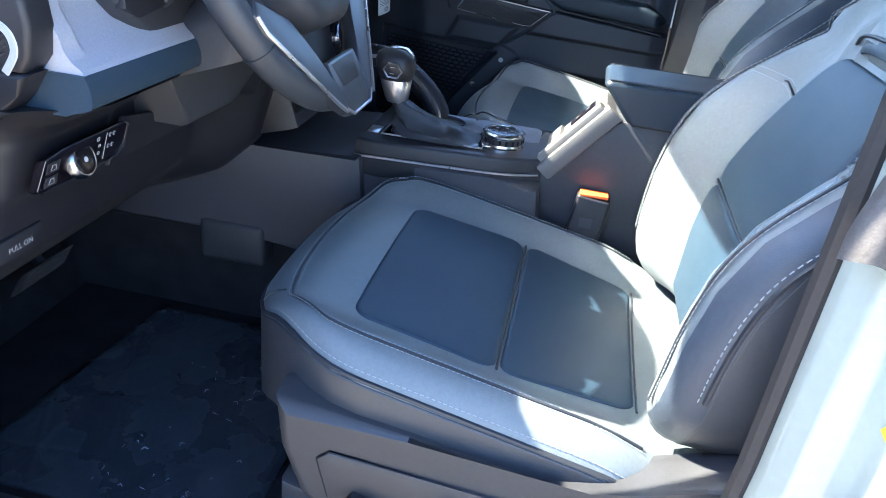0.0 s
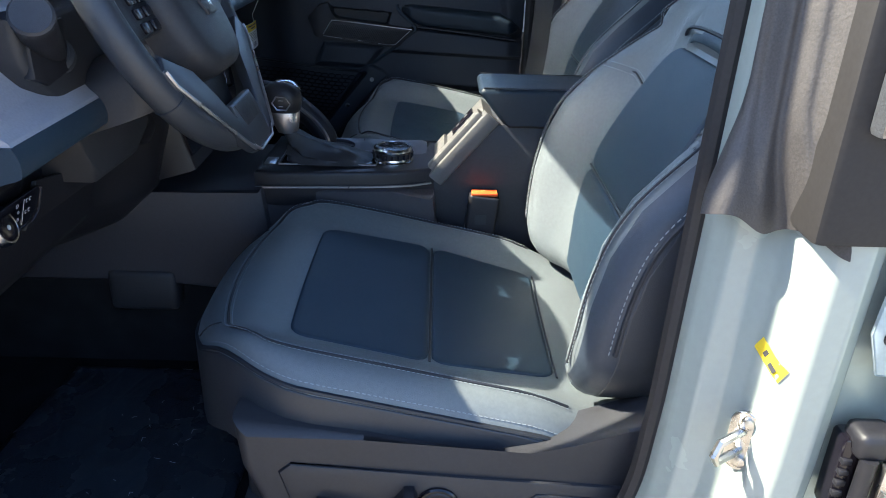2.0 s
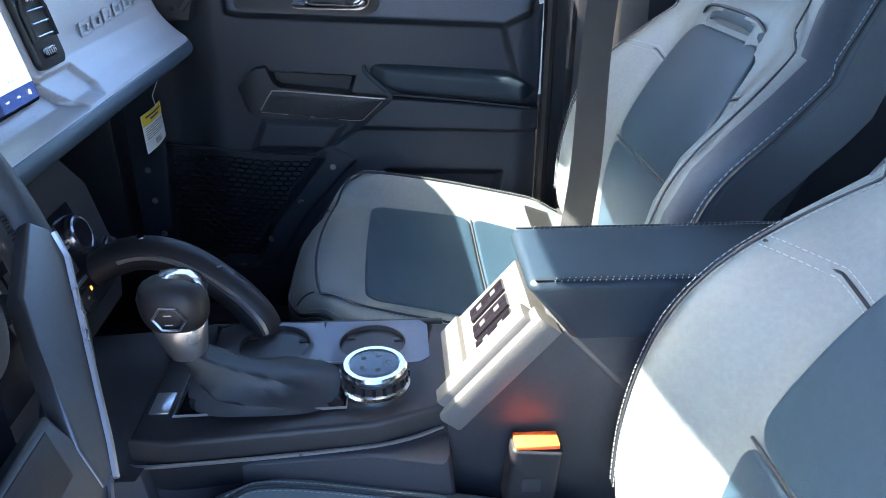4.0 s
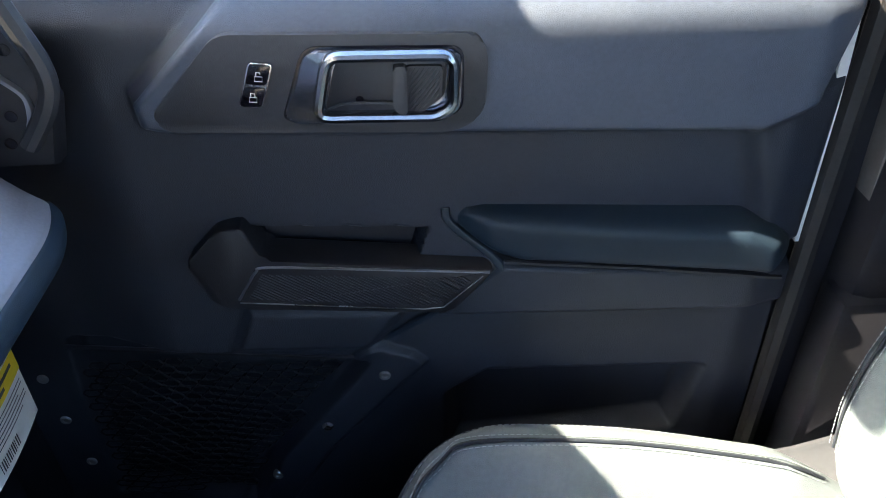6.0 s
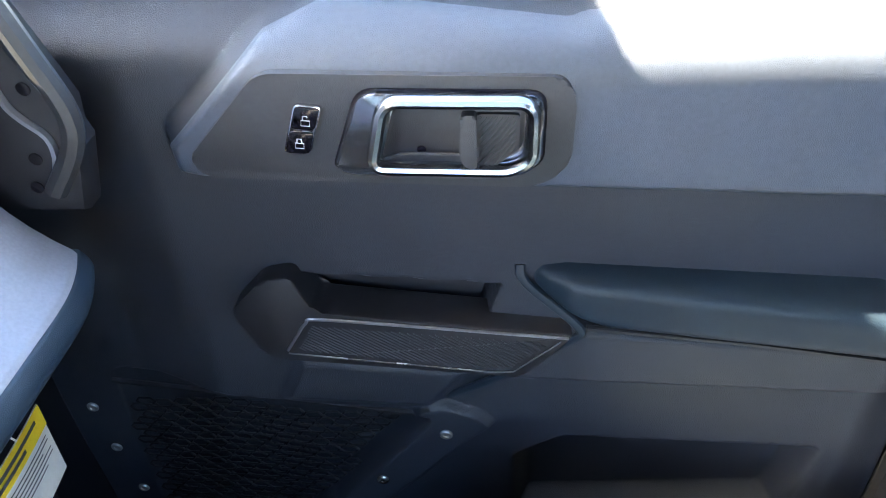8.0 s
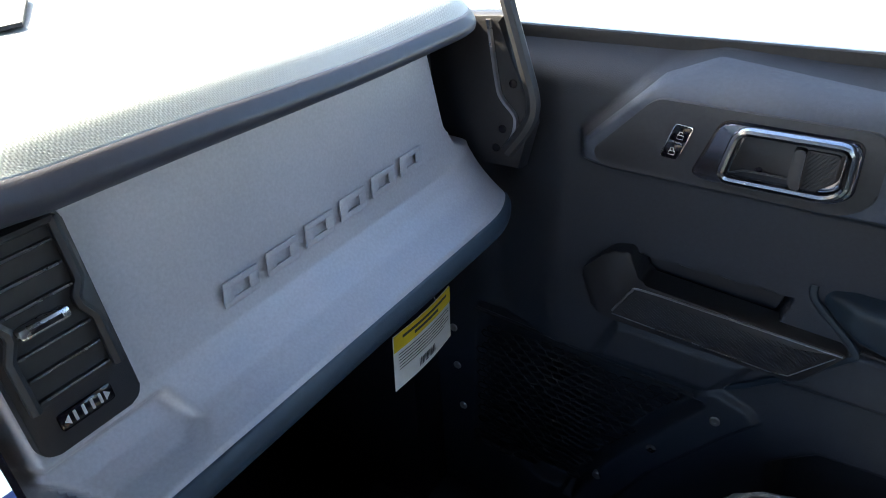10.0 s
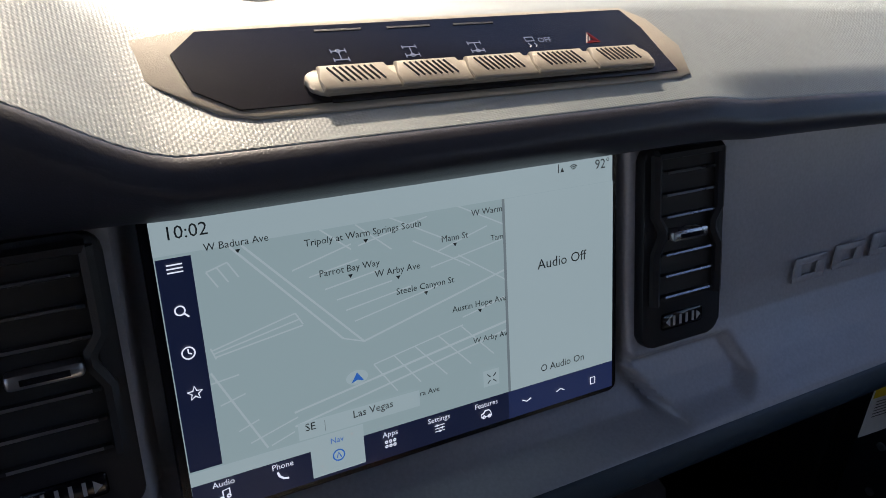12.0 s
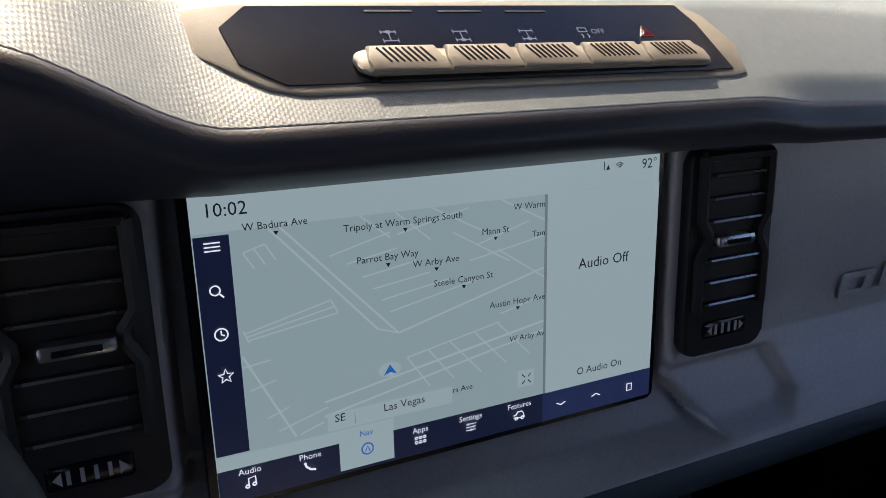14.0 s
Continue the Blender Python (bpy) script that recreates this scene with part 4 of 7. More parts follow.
part("net_hem", tubed(curve([(-0.625, 0.735, 0.862), (-0.52, 0.730, 0.854), (-0.42, 0.728, 0.844), (-0.320, 0.722, 0.838)], 6), 0.003, 6), BLACK, pdoor)

# ---------------- dashboard ----------------
dash = thing("dashboard", (-0.80, 0.0, 0.95), "grey car dashboard with silver panel, grained top pad and air vents", "dashboard")


def recess(y):
    """On the driver side the lip draws forward, away from the wheel."""
    return 0.135 * sm((-0.195 - y) / 0.06)


def end_in(y):
    return 0.10 * sm((y - 0.58) / 0.16) ** 1.5


def pad_z(y):
    return -0.012 * sm((y - 0.15) / 0.35) + 0.034 * sm((-0.116 - y) / 0.085) - 0.030 * sm((-0.205 - y) / 0.06) - 0.03 * sm((-0.58 - y) / 0.08)


TOPP = [(-0.5495, 1.2974), (-0.5545, 1.3004), (-0.5610, 1.3042), (-0.5675, 1.3078), (-0.580, 1.3150), (-0.597, 1.3245), (-0.614, 1.3335), (-0.645, 1.3410), (-0.72, 1.350), (-0.85, 1.356), (-1.0, 1.348), (-1.14, 1.305)]
FACEP = [(-0.600, 1.2560), (-0.588, 1.2580), (-0.574, 1.2620), (-0.560, 1.2680), (-0.5480, 1.2755), (-0.5420, 1.2820), (-0.5405, 1.2870), (-0.5425, 1.2908), (-0.5455, 1.2944), (-0.5495, 1.2974)]


def strip_place(prof):
    def f(u, y):
        k = u * (len(prof) - 1)
        i = min(int(k), len(prof) - 2)
        t = k - i
        a, b = prof[i], prof[i + 1]
        x, z = a[0] + (b[0] - a[0]) * t, a[1] + (b[1] - a[1]) * t
        lift = pad_z(y) * sm((z - 1.256) / 0.03) - 0.0055 * sm((x + 0.566) / 0.022) * sm((y - 0.145) / 0.05)
        return Vector((x - end_in(y) * (1 if x > -0.9 else 0.4) - recess(y) * sm((z - 1.257) / 0.028) * sm((x + 1.05) / 0.3), y, z + lift))
    return f


# Split where the glare on the lip ends; the face carries shade as colour.
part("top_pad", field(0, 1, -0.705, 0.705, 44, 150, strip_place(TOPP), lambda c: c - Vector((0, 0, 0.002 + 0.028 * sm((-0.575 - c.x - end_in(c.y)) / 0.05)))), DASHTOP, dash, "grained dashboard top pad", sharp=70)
part("pad_face", field(0, 1, -0.705, 0.705, 16, 150, strip_place(FACEP), lambda c: c - Vector((0.03, 0, 0))), DASHFACE, dash, "front face of the top pad, coloured dark for its shade", sharp=70)

# inset mat and round mount on the pad, behind the switch pod
MATM = mat("navy_tray_mat", (0.012, 0.016, 0.028), 0.55, var=0.2)
tm = bmesh.new()
prism(tm, [(-0.640, 0.055), (-0.648, 0.040), (-0.700, 0.015), (-0.90, 0.015), (-0.90, 0.30), (-0.700, 0.300), (-0.645, 0.260)], "z", 0.0, 0.0025)
for q in tm.verts:
    k_ = (-0.645 - q.co.x) / 0.255
    q.co.z += 1.3415 + 0.0155 * min(1.0, 2.2 * max(0.0, k_)) - 0.008 * sm((q.co.y - 0.15) / 0.35)
part("tray_mat", tm, MATM, dash, "dark rubber tray mat")
rm_ = part("round_mount", lathed((-0.675, -0.062, 1.338), (0, 0, 1), [(0, 0.030), (0.008, 0.029), (0.012, 0.027), (0.013, 0.024)], 32), BLACK, dash, "round mount with a pale top")
part("mount_top", lathed((-0.675, -0.062, 1.3505), (0, 0, 1), [(0, 0.027), (0.0012, 0.026)], 28), WHITE, rm_)

# silver panel: leaning face, concave ledge, bays under the vents and the screen
SIL = [(-0.5945, 1.262), (-0.587, 1.225), (-0.579, 1.185), (-0.571, 1.150), (-0.5645, 1.132), (-0.556, 1.119), (-0.545, 1.106), (-0.533, 1.095), (-0.5225, 1.087), (-0.519, 1.082)]
VBAY = [(0.140, 1.122), (0.226, 1.122), (0.236, 1.100), (0.222, 1.090), (0.156, 1.090)]
ENDBAY = [(0.6075, 1.31), (0.606, 1.172), (0.618, 1.152), (0.640, 1.142), (0.71, 1.138), (0.71, 1.31)]
SBAY = [(-0.142, 1.30), (0.140, 1.30), (0.142, 1.115), (0.166, 1.0875), (-0.170, 1.0875), (-0.146, 1.115)]


def drop(y):
    """The panel reaches lower on the driver side."""
    return 0.037 * sm((-0.24 - y) / 0.10)


def sil_place(u, y):
    k = u * (len(SIL) - 1)
    i = min(int(k), len(SIL) - 2)
    t = k - i
    a, b = SIL[i], SIL[i + 1]
    x, z = a[0] + (b[0] - a[0]) * t, a[1] + (b[1] - a[1]) * t
    for s in (1, -1):
        x -= 0.009 * raised((s * y, z), VBAY, 0.009)
    x -= 0.022 * raised((y, z), SBAY, 0.008)
    x -= 0.060 * raised((y, z), ENDBAY, 0.006)
    x -= end_in(y) * 0.55
    x -= 0.115 * sm((-0.235 - y) / 0.03) * sm((z - 1.165) / 0.035)
    x += 0.013 * sm((-0.642 - y) / 0.008) * sm((z - 1.092) / 0.03)
    return Vector((x, y, z - drop(y) * sm((1.20 - z) / 0.08)))


part("silver_panel", field(0, 1, -0.672, 0.655, 100, 420, sil_place, lambda c: c - Vector((0.05, 0, 0))), SILVER, dash, "silver grey painted dash panel", sharp=60)
# embossed plain bars where the maker's lettering is
for k in range(6):
    y0 = 0.294 + k * 0.0442
    zb = 1.143 + 0.0022 * k
    b = bmesh.new()
    for v0, v1, w0, w1 in ((0.0, 0.034, 0.0, 0.0045), (0.0, 0.034, 0.0125, 0.017), (0.0, 0.009, 0.0035, 0.0135), (0.025, 0.034, 0.0035, 0.0135)):
        box(b, -0.003, 0.0004, v0, v1, w0, w1, bev=0.0005, seg=1)
    for v in b.verts:
        zz = zb + v.co.z
        v.co = Vector((-0.5675 - 0.215 * (zz - 1.15) + v.co.x * 0.45 - end_in(y0) * 0.55, y0 + v.co.y + 0.25 * (v.co.z), zz))
    part("embossed_bar", b, SILVER, dash)
# lower blue trim roll
part("lower_trim", field(0, 1, -0.675, 0.66, 12, 120, lambda u, y: Vector((-0.519 + 0.006 * math.sin(u * math.pi) - 0.022 * sm((u - 0.75) / 0.25) - end_in(y) * 0.55, y, 1.0835 - drop(y) - (0.026 + 0.36 * drop(y)) * u)), lambda c: c - Vector((0.06, 0, 0))), TRIM, dash, "dark blue lower trim roll", sharp=60)
part("under_panel", prismed([(-0.545, 1.058), (-0.60, 1.02), (-0.75, 0.96), (-1.1, 0.92), (-1.1, 1.10), (-0.60, 1.08)], "y", 0.16, 0.66), BLACK, dash)
part("dash_core", prismed([(-0.615, 1.075), (-0.66, 1.25), (-1.1, 1.28), (-1.1, 1.05)], "y", -0.22, 0.66), BLACK, dash)


def vent(y0, mirror):
    """A tall vent: frame, vanes, tab and thumb wheel. y0 is the inboard edge; mirror -1 flips it to the driver side."""
    lean = Vector((0.225, 0, -1)).normalized()
    out = Vector((0.976, 0, 0.217))

    def P3(u, v, w):
        return Vector((-0.5885, mirror * (y0 + u * 0.94), 1.2575)) + lean * (v * 0.86) + out * w

    def slab(u0, u1, v0, v1, w0, w1, bev=0.0):
        b = boxed(u0, u1, v0, v1, w0, w1, bev=bev)
        for q in b.verts:
            q.co = P3(q.co.x, q.co.y, q.co.z)
        return b
    outer = [(a, b) for a, b in rrect(0.0355, 0.0755, 0.010, 5, 0.0365, 0.0755)]
    b = bmesh.new()
    prism(b, outer, "z", -0.004, 0.004, bev=0.0015)
    for q in b.verts:
        q.co = P3(q.co.x, q.co.y, q.co.z)
    v_ = part("vent", b, BLACK, dash, "tall black air vent")
    b = slab(0.010, 0.062, 0.008, 0.116, 0.0042, 0.0048)
    part("vent_throat", b, SEALM, v_)
    # notched side rails
    for u, sgn in ((0.008, 1), (0.064, -1)):
        pts = [(u, 0.006), (u, 0.050), (u + sgn * 0.006, 0.060), (u + sgn * 0.006, 0.066), (u, 0.078), (u, 0.116)]
        part("vent_rail", tubed([P3(a, c, 0.007) for a, c in pts], 0.0034, 6), BLACK, v_)
    part("vent_rail", tubed([P3(0.008, 0.006, 0.007), P3(0.064, 0.006, 0.007)], 0.0034, 6), BLACK, v_)
    for k, vv in enumerate((0.018, 0.034, 0.050, 0.078, 0.094, 0.110)):
        b = slab(0.012, 0.059, vv, vv + 0.0022, 0.002, 0.0085, bev=0.0006)
        vn = part("vane", b, DARK, v_)
        # Bright metal line added for the light caught along the vane's front.
        part("vane_glint", tubed([P3(0.016, vv + 0.001, 0.0086), P3(0.056, vv + 0.001, 0.0086)], 0.0009, 4), SATIN, vn)
    b = slab(0.017, 0.049, 0.0605, 0.0690, 0.004, 0.0135, bev=0.0025)
    tab = part("vent_tab", b, SATIN, v_, "grey adjuster tab")
    part("tab_slot", slab(0.023, 0.043, 0.0632, 0.0662, 0.0134, 0.0142), GLOSS, tab)
    b = slab(0.017, 0.054, 0.126, 0.1385, 0.003, 0.0055, bev=0.002)
    wheel_ = part("thumb_wheel", b, GLOSS, v_)
    for k in range(4):
        part("wheel_mark", slab(0.0265 + k * 0.0058, 0.0283 + k * 0.0058, 0.1285, 0.1360, 0.0055, 0.0060), PRINTW, wheel_)
    for uu, dd in ((0.0235, -1), (0.0475, 1)):
        b = bmesh.new()
        f = [b.verts.new(P3(uu, 0.1285, 0.0062)), b.verts.new(P3(uu, 0.1360, 0.0062)), b.verts.new(P3(uu + dd * 0.004, 0.1322, 0.0062))]
        b.faces.new(f)
        part("wheel_arrow", b, PRINTW, wheel_, smooth=False)
    return v_


vent(0.1455, 1)
vent(0.1500, -1)

# passenger end cap with a pale line
cap = prismed([(-0.64, 1.262), (-0.545, 1.268), (-0.528, 1.18), (-0.516, 1.155), (-0.530, 1.105), (-0.66, 1.105)], "y", 0.672, 0.702, bev=0.008)
c_ = part("end_cap", cap, BLACK, dash, "black end cap with vent")
part("pale_line", tubed(curve([(-0.562, 0.671, 1.262), (-0.553, 0.671, 1.198), (-0.547, 0.671, 1.182), (-0.533, 0.671, 1.166), (-0.534, 0.671, 1.148), (-0.542, 0.671, 1.132)], 4), 0.0030, 6), SATIN, c_, "thin silver line")
for x, z in ((-0.535, 1.200), (-0.548, 1.150), (-0.556, 1.128)):
    part("fixing_hole", lathed((x, 0.6715, z), (0, -1, 0), [(0, 0.0045), (0.001, 0.0045), (0.0012, 0.003)], 12), GLOSS, c_)

# driver end: dark cap, louvred side vent, two silver lines, ribbed fields
YE = -0.704
BANDM = mat("silver_line_paint", (0.50, 0.51, 0.55), 0.35, metal=0.3, var=0.06)


def band(pts, w, d=0.0015):
    """A flat strip of width w along (x, z) points on the end face."""
    line = [Vector((x, 0, z)) for x, z in pts]
    b = bmesh.new()
    rows_ = []
    for i, q in enumerate(line):
        t = (line[min(i + 1, len(line) - 1)] - line[max(i - 1, 0)]).normalized()
        n = Vector((t.z, 0, -t.x)) * (w / 2)
        rows_.append([b.verts.new(q + n * k + Vector((0, y, 0))) for k, y in ((-1, YE), (-0.8, YE - d), (0.8, YE - d), (1, YE))])
    for r0, r1 in zip(rows_, rows_[1:]):
        for k in range(3):
            b.faces.new((r0[k], r0[k + 1], r1[k + 1], r1[k]))
    return b


ENDP = [(-0.80, 1.215), (-0.578, 1.210), (-0.566, 1.170), (-0.558, 1.144), (-0.547, 1.113), (-0.544, 1.089), (-0.548, 1.062), (-0.558, 1.049), (-0.80, 1.046)]
ecap = part("end_cap", prismed(ENDP, "y", YE, -0.668, bev=0.006, seg=3), BLACK, dash, "black end cap with side vent and silver lines")
LB = [(p.x, p.y) for p in curve([(-0.601, 1.200, 0), (-0.591, 1.143, 0), (-0.583, 1.099, 0), (-0.577, 1.093, 0), (-0.566, 1.086, 0), (-0.561, 1.078, 0), (-0.561, 1.066, 0), (-0.572, 1.049, 0)], 5)]
part("pale_line", band(LB, 0.0075), BANDM, ecap, "silver edge line")
LA = [(p.x, p.y) for p in curve([(-0.640, 1.200, 0), (-0.629, 1.142, 0), (-0.622, 1.106, 0), (-0.6105, 1.069, 0)], 6)]
part("pale_line", band(LA, 0.0085, 0.003), BANDM, ecap, "silver edge line")
part("vent_throat", prismed([(-0.625, 1.200), (-0.606, 1.200), (-0.597, 1.100), (-0.604, 1.078), (-0.608, 1.078), (-0.617, 1.106)], "y", YE - 0.0006, YE + 0.002), SEALM, ecap)
for k in range(9):
    z = 1.084 + 0.0135 * k
    x = -0.609 - 0.175 * (z - 1.08)
    part("vane", prismed([(x - 0.0085, z), (x + 0.010, z - 0.004), (x + 0.010, z - 0.0015), (x - 0.0085, z + 0.003)], "y", YE - 0.0028, YE + 0.001, bev=0.0005), DARK, ecap)
hatch([(-0.6015, 1.195), (-0.5980, 1.195), (-0.5875, 1.140), (-0.5800, 1.097), (-0.5665, 1.082), (-0.5665, 1.068), (-0.5760, 1.053), (-0.6060, 1.056), (-0.5950, 1.090), (-0.5960, 1.120)], (0.86, 0.5), 0.0042, YE - 0.0004, 0.0009, DARK, ecap)
for x, z in ((-0.5795, 1.138), (-0.5750, 1.124), (-0.5715, 1.111)):
    part("slot", prismed([(x - 0.003, z - 0.004), (x + 0.003, z - 0.005), (x + 0.003, z + 0.004), (x - 0.003, z + 0.005)], "y", YE - 0.0012, YE + 0.001, bev=0.0005), DARK, ecap)
low = part("lower_cap", prismed([(-0.80, 1.046), (-0.552, 1.049), (-0.566, 1.028), (-0.590, 1.002), (-0.80, 0.997)], "y", YE, -0.672, bev=0.005, seg=3), BLACK, dash, "lower black end trim")
part("ribbed_field", prismed([(-0.76, 1.0435), (-0.577, 1.0445), (-0.601, 1.0135), (-0.76, 1.0125)], "y", YE - 0.0015, YE + 0.002, bev=0.0015), BLACK, low)
hatch([(-0.700, 1.0425), (-0.647, 1.0430), (-0.640, 1.0140), (-0.700, 1.0135)], (0.45, 0.9), 0.0048, YE - 0.0018, 0.0010, DARK, low)
hatch([(-0.618, 1.0430), (-0.580, 1.0435), (-0.602, 1.0145), (-0.622, 1.0142)], (0.45, 0.9), 0.0048, YE - 0.0018, 0.0010, DARK, low)
part("cap_lock", lathed((-0.630, YE - 0.0015, 1.030), (0, -1, 0), [(0, 0.010), (0.001, 0.010), (0.0012, 0.0075), (0.003, 0.007), (0.0035, 0.005), (0.0022, 0.0045), (0.0022, 0.002)], 20), STEEL, low, "small round steel lock")
box_ = boxed(-0.70, -0.634, 0.609, 0.685, 1.145, 1.270)
part("vent_cavity", box_, BLACK, dash)
part("cap_frame", tubed(curve([(-0.545, 0.676, 1.285), (-0.524, 0.672, 1.225), (-0.512, 0.670, 1.185), (-0.517, 0.668, 1.160), (-0.540, 0.666, 1.128)], 6), 0.0075, 8), DARK, dash, "rounded grey end frame")
part("lettering", letters("AIRBAG", 0.0062, lambda a, b, d: Vector((-0.5912 - 0.22 * b, 0.512 + a, 1.2455 + b)), "LEFT"), DARK, dash, smooth=False)

# tag hanging under the glove box
tag = thing("warning_tag", (-0.57, 0.52, 0.935), "white and yellow card tag hanging below the dashboard", "tag")
T0, TU2, TV2 = Vector((-0.580, 0.492, 0.982)), Vector((-0.003, 0.112, -0.002)), Vector((0.006, -0.011, -0.056))


def tagp(u, v, w=0.0):
    nn = TU2.cross(TV2).normalized()
    return T0 + TU2 * u + TV2 * v - nn * (w + 0.004 * math.sin(u * 3)) * (1 if nn.x < 0 else -1)


def tag_patch(u0, u1, v0, v1, lift, m, nm, par, lab=""):
    return part(nm, field(u0, u1, v0, v1, 6, 4, lambda u, v: tagp(u, v, lift)), m, par, lab)


cardp = part("card", field(0, 1, -0.05, 1, 10, 8, lambda u, v: tagp(u, v), lambda c: c - Vector((0.0008, 0, 0))), WHITE, tag, "white card")
tag_patch(0.0, 1.0, -0.05, 0.26, 0.0008, YELLOW, "yellow_band", cardp)
for k, (a, b) in enumerate(((0.12, 0.9), (0.30, 0.72))):
    tag_patch(a, b, 0.02 + 0.10 * k, 0.075 + 0.10 * k, 0.0014, INK, "print_bar", cardp)
for k in range(6):
    tag_patch(0.06, 0.94 - 0.1 * (k % 3 == 2), 0.33 + 0.058 * k, 0.347 + 0.058 * k, 0.0010, INK, "print_bar", cardp)
for k in range(12):
    tag_patch(0.36 + 0.024 * k, 0.36 + 0.024 * k + (0.014 if k % 3 else 0.008), 0.74, 0.90, 0.0010, INK, "print_bar", cardp)
part("string", tubed([tagp(0.7, -0.05), tagp(0.62, -0.35), (-0.555, 0.545, 1.045)], 0.0008, 4), WHITE, tag)

# ---------------- centre screen ----------------
scr = thing("touch_screen", (-0.57, 0.0, 1.10), "wide centre touch screen showing a pale street map", "screen")
S_TL = Vector((-0.5935, -0.1315, 1.2570))
SU = Vector((0, 1, 0))
SD = Vector((0.034, 0, -0.1545)).normalized()
SN = Vector((0.1545, 0, 0.034)).normalized()
SW, SH = 0.2595, 0.1520


def sp3(u, v, w=0.0):
    return S_TL + SU * u + SD * v + SN * w


def srect(u0, v0, u1, v1, w, m, nm, par, lab="", skew=0.0):
    b = bmesh.new()
    vs = [b.verts.new(sp3(u, v, w)) for u, v in ((u0, v0), (u1, v0), (u1 + skew, v1), (u0 + skew, v1))]
    b.faces.new(vs)
    return part(nm, b, m, par, lab, smooth=False)


def spoly(pts, w, m, nm, par):
    b = bmesh.new()
    b.faces.new([b.verts.new(sp3(u, v, w)) for u, v in pts])
    return part(nm, b, m, par, smooth=False)


E_MAP = glow("map_light", (0.42, 0.57, 0.545), 0.255)
E_PALE = glow("panel_light", (0.49, 0.64, 0.615), 0.26)
E_ROAD = glow("road_light", (0.53, 0.66, 0.635), 0.268)
E_NAVY = glow("navy_light", (0.008, 0.014, 0.045), 0.25)
E_NAVY2 = glow("navy_light_pale", (0.016, 0.028, 0.09), 0.3)
E_TEXT = glow("text_dark", (0.02, 0.03, 0.03), 0.1)
E_WHITE = glow("text_white", (0.75, 0.8, 0.85), 0.45)
E_BLUE = glow("text_blue", (0.03, 0.16, 0.55), 0.3)
E_GREYB = glow("shadow_grey", (0.22, 0.28, 0.28), 0.275)
bz = bmesh.new()
prism(bz, [(a, b) for a, b in rrect(SW / 2 + 0.0045, SH / 2 + 0.004, 0.006, 4, SW / 2, SH / 2)], "z", -0.006, 0.0008, bev=0.0006, seg=1)
for q in bz.verts:
    q.co = sp3(q.co.x, q.co.y, q.co.z)
bezel = part("bezel", bz, GLOSS, scr, "glossy black screen glass")
disp = srect(0, 0.0, SW, SH, 0.0012, E_MAP, "map_view", scr, "pale green map picture")
srect(0, 0.0, SW, 0.0185, 0.0016, E_PALE, "status_bar", disp)
srect(0.0005, 0.0198, 0.0160, 0.1265, 0.0020, E_NAVY, "side_bar", disp)


def road(a, b, wd, w=0.00145):
    A, B = Vector(a), Vector(b)
    d = (B - A).normalized()
    n_ = Vector((-d.y, d.x)) * wd
    return [tuple(A + n_), tuple(B + n_), tuple(B - n_), tuple(A - n_)]


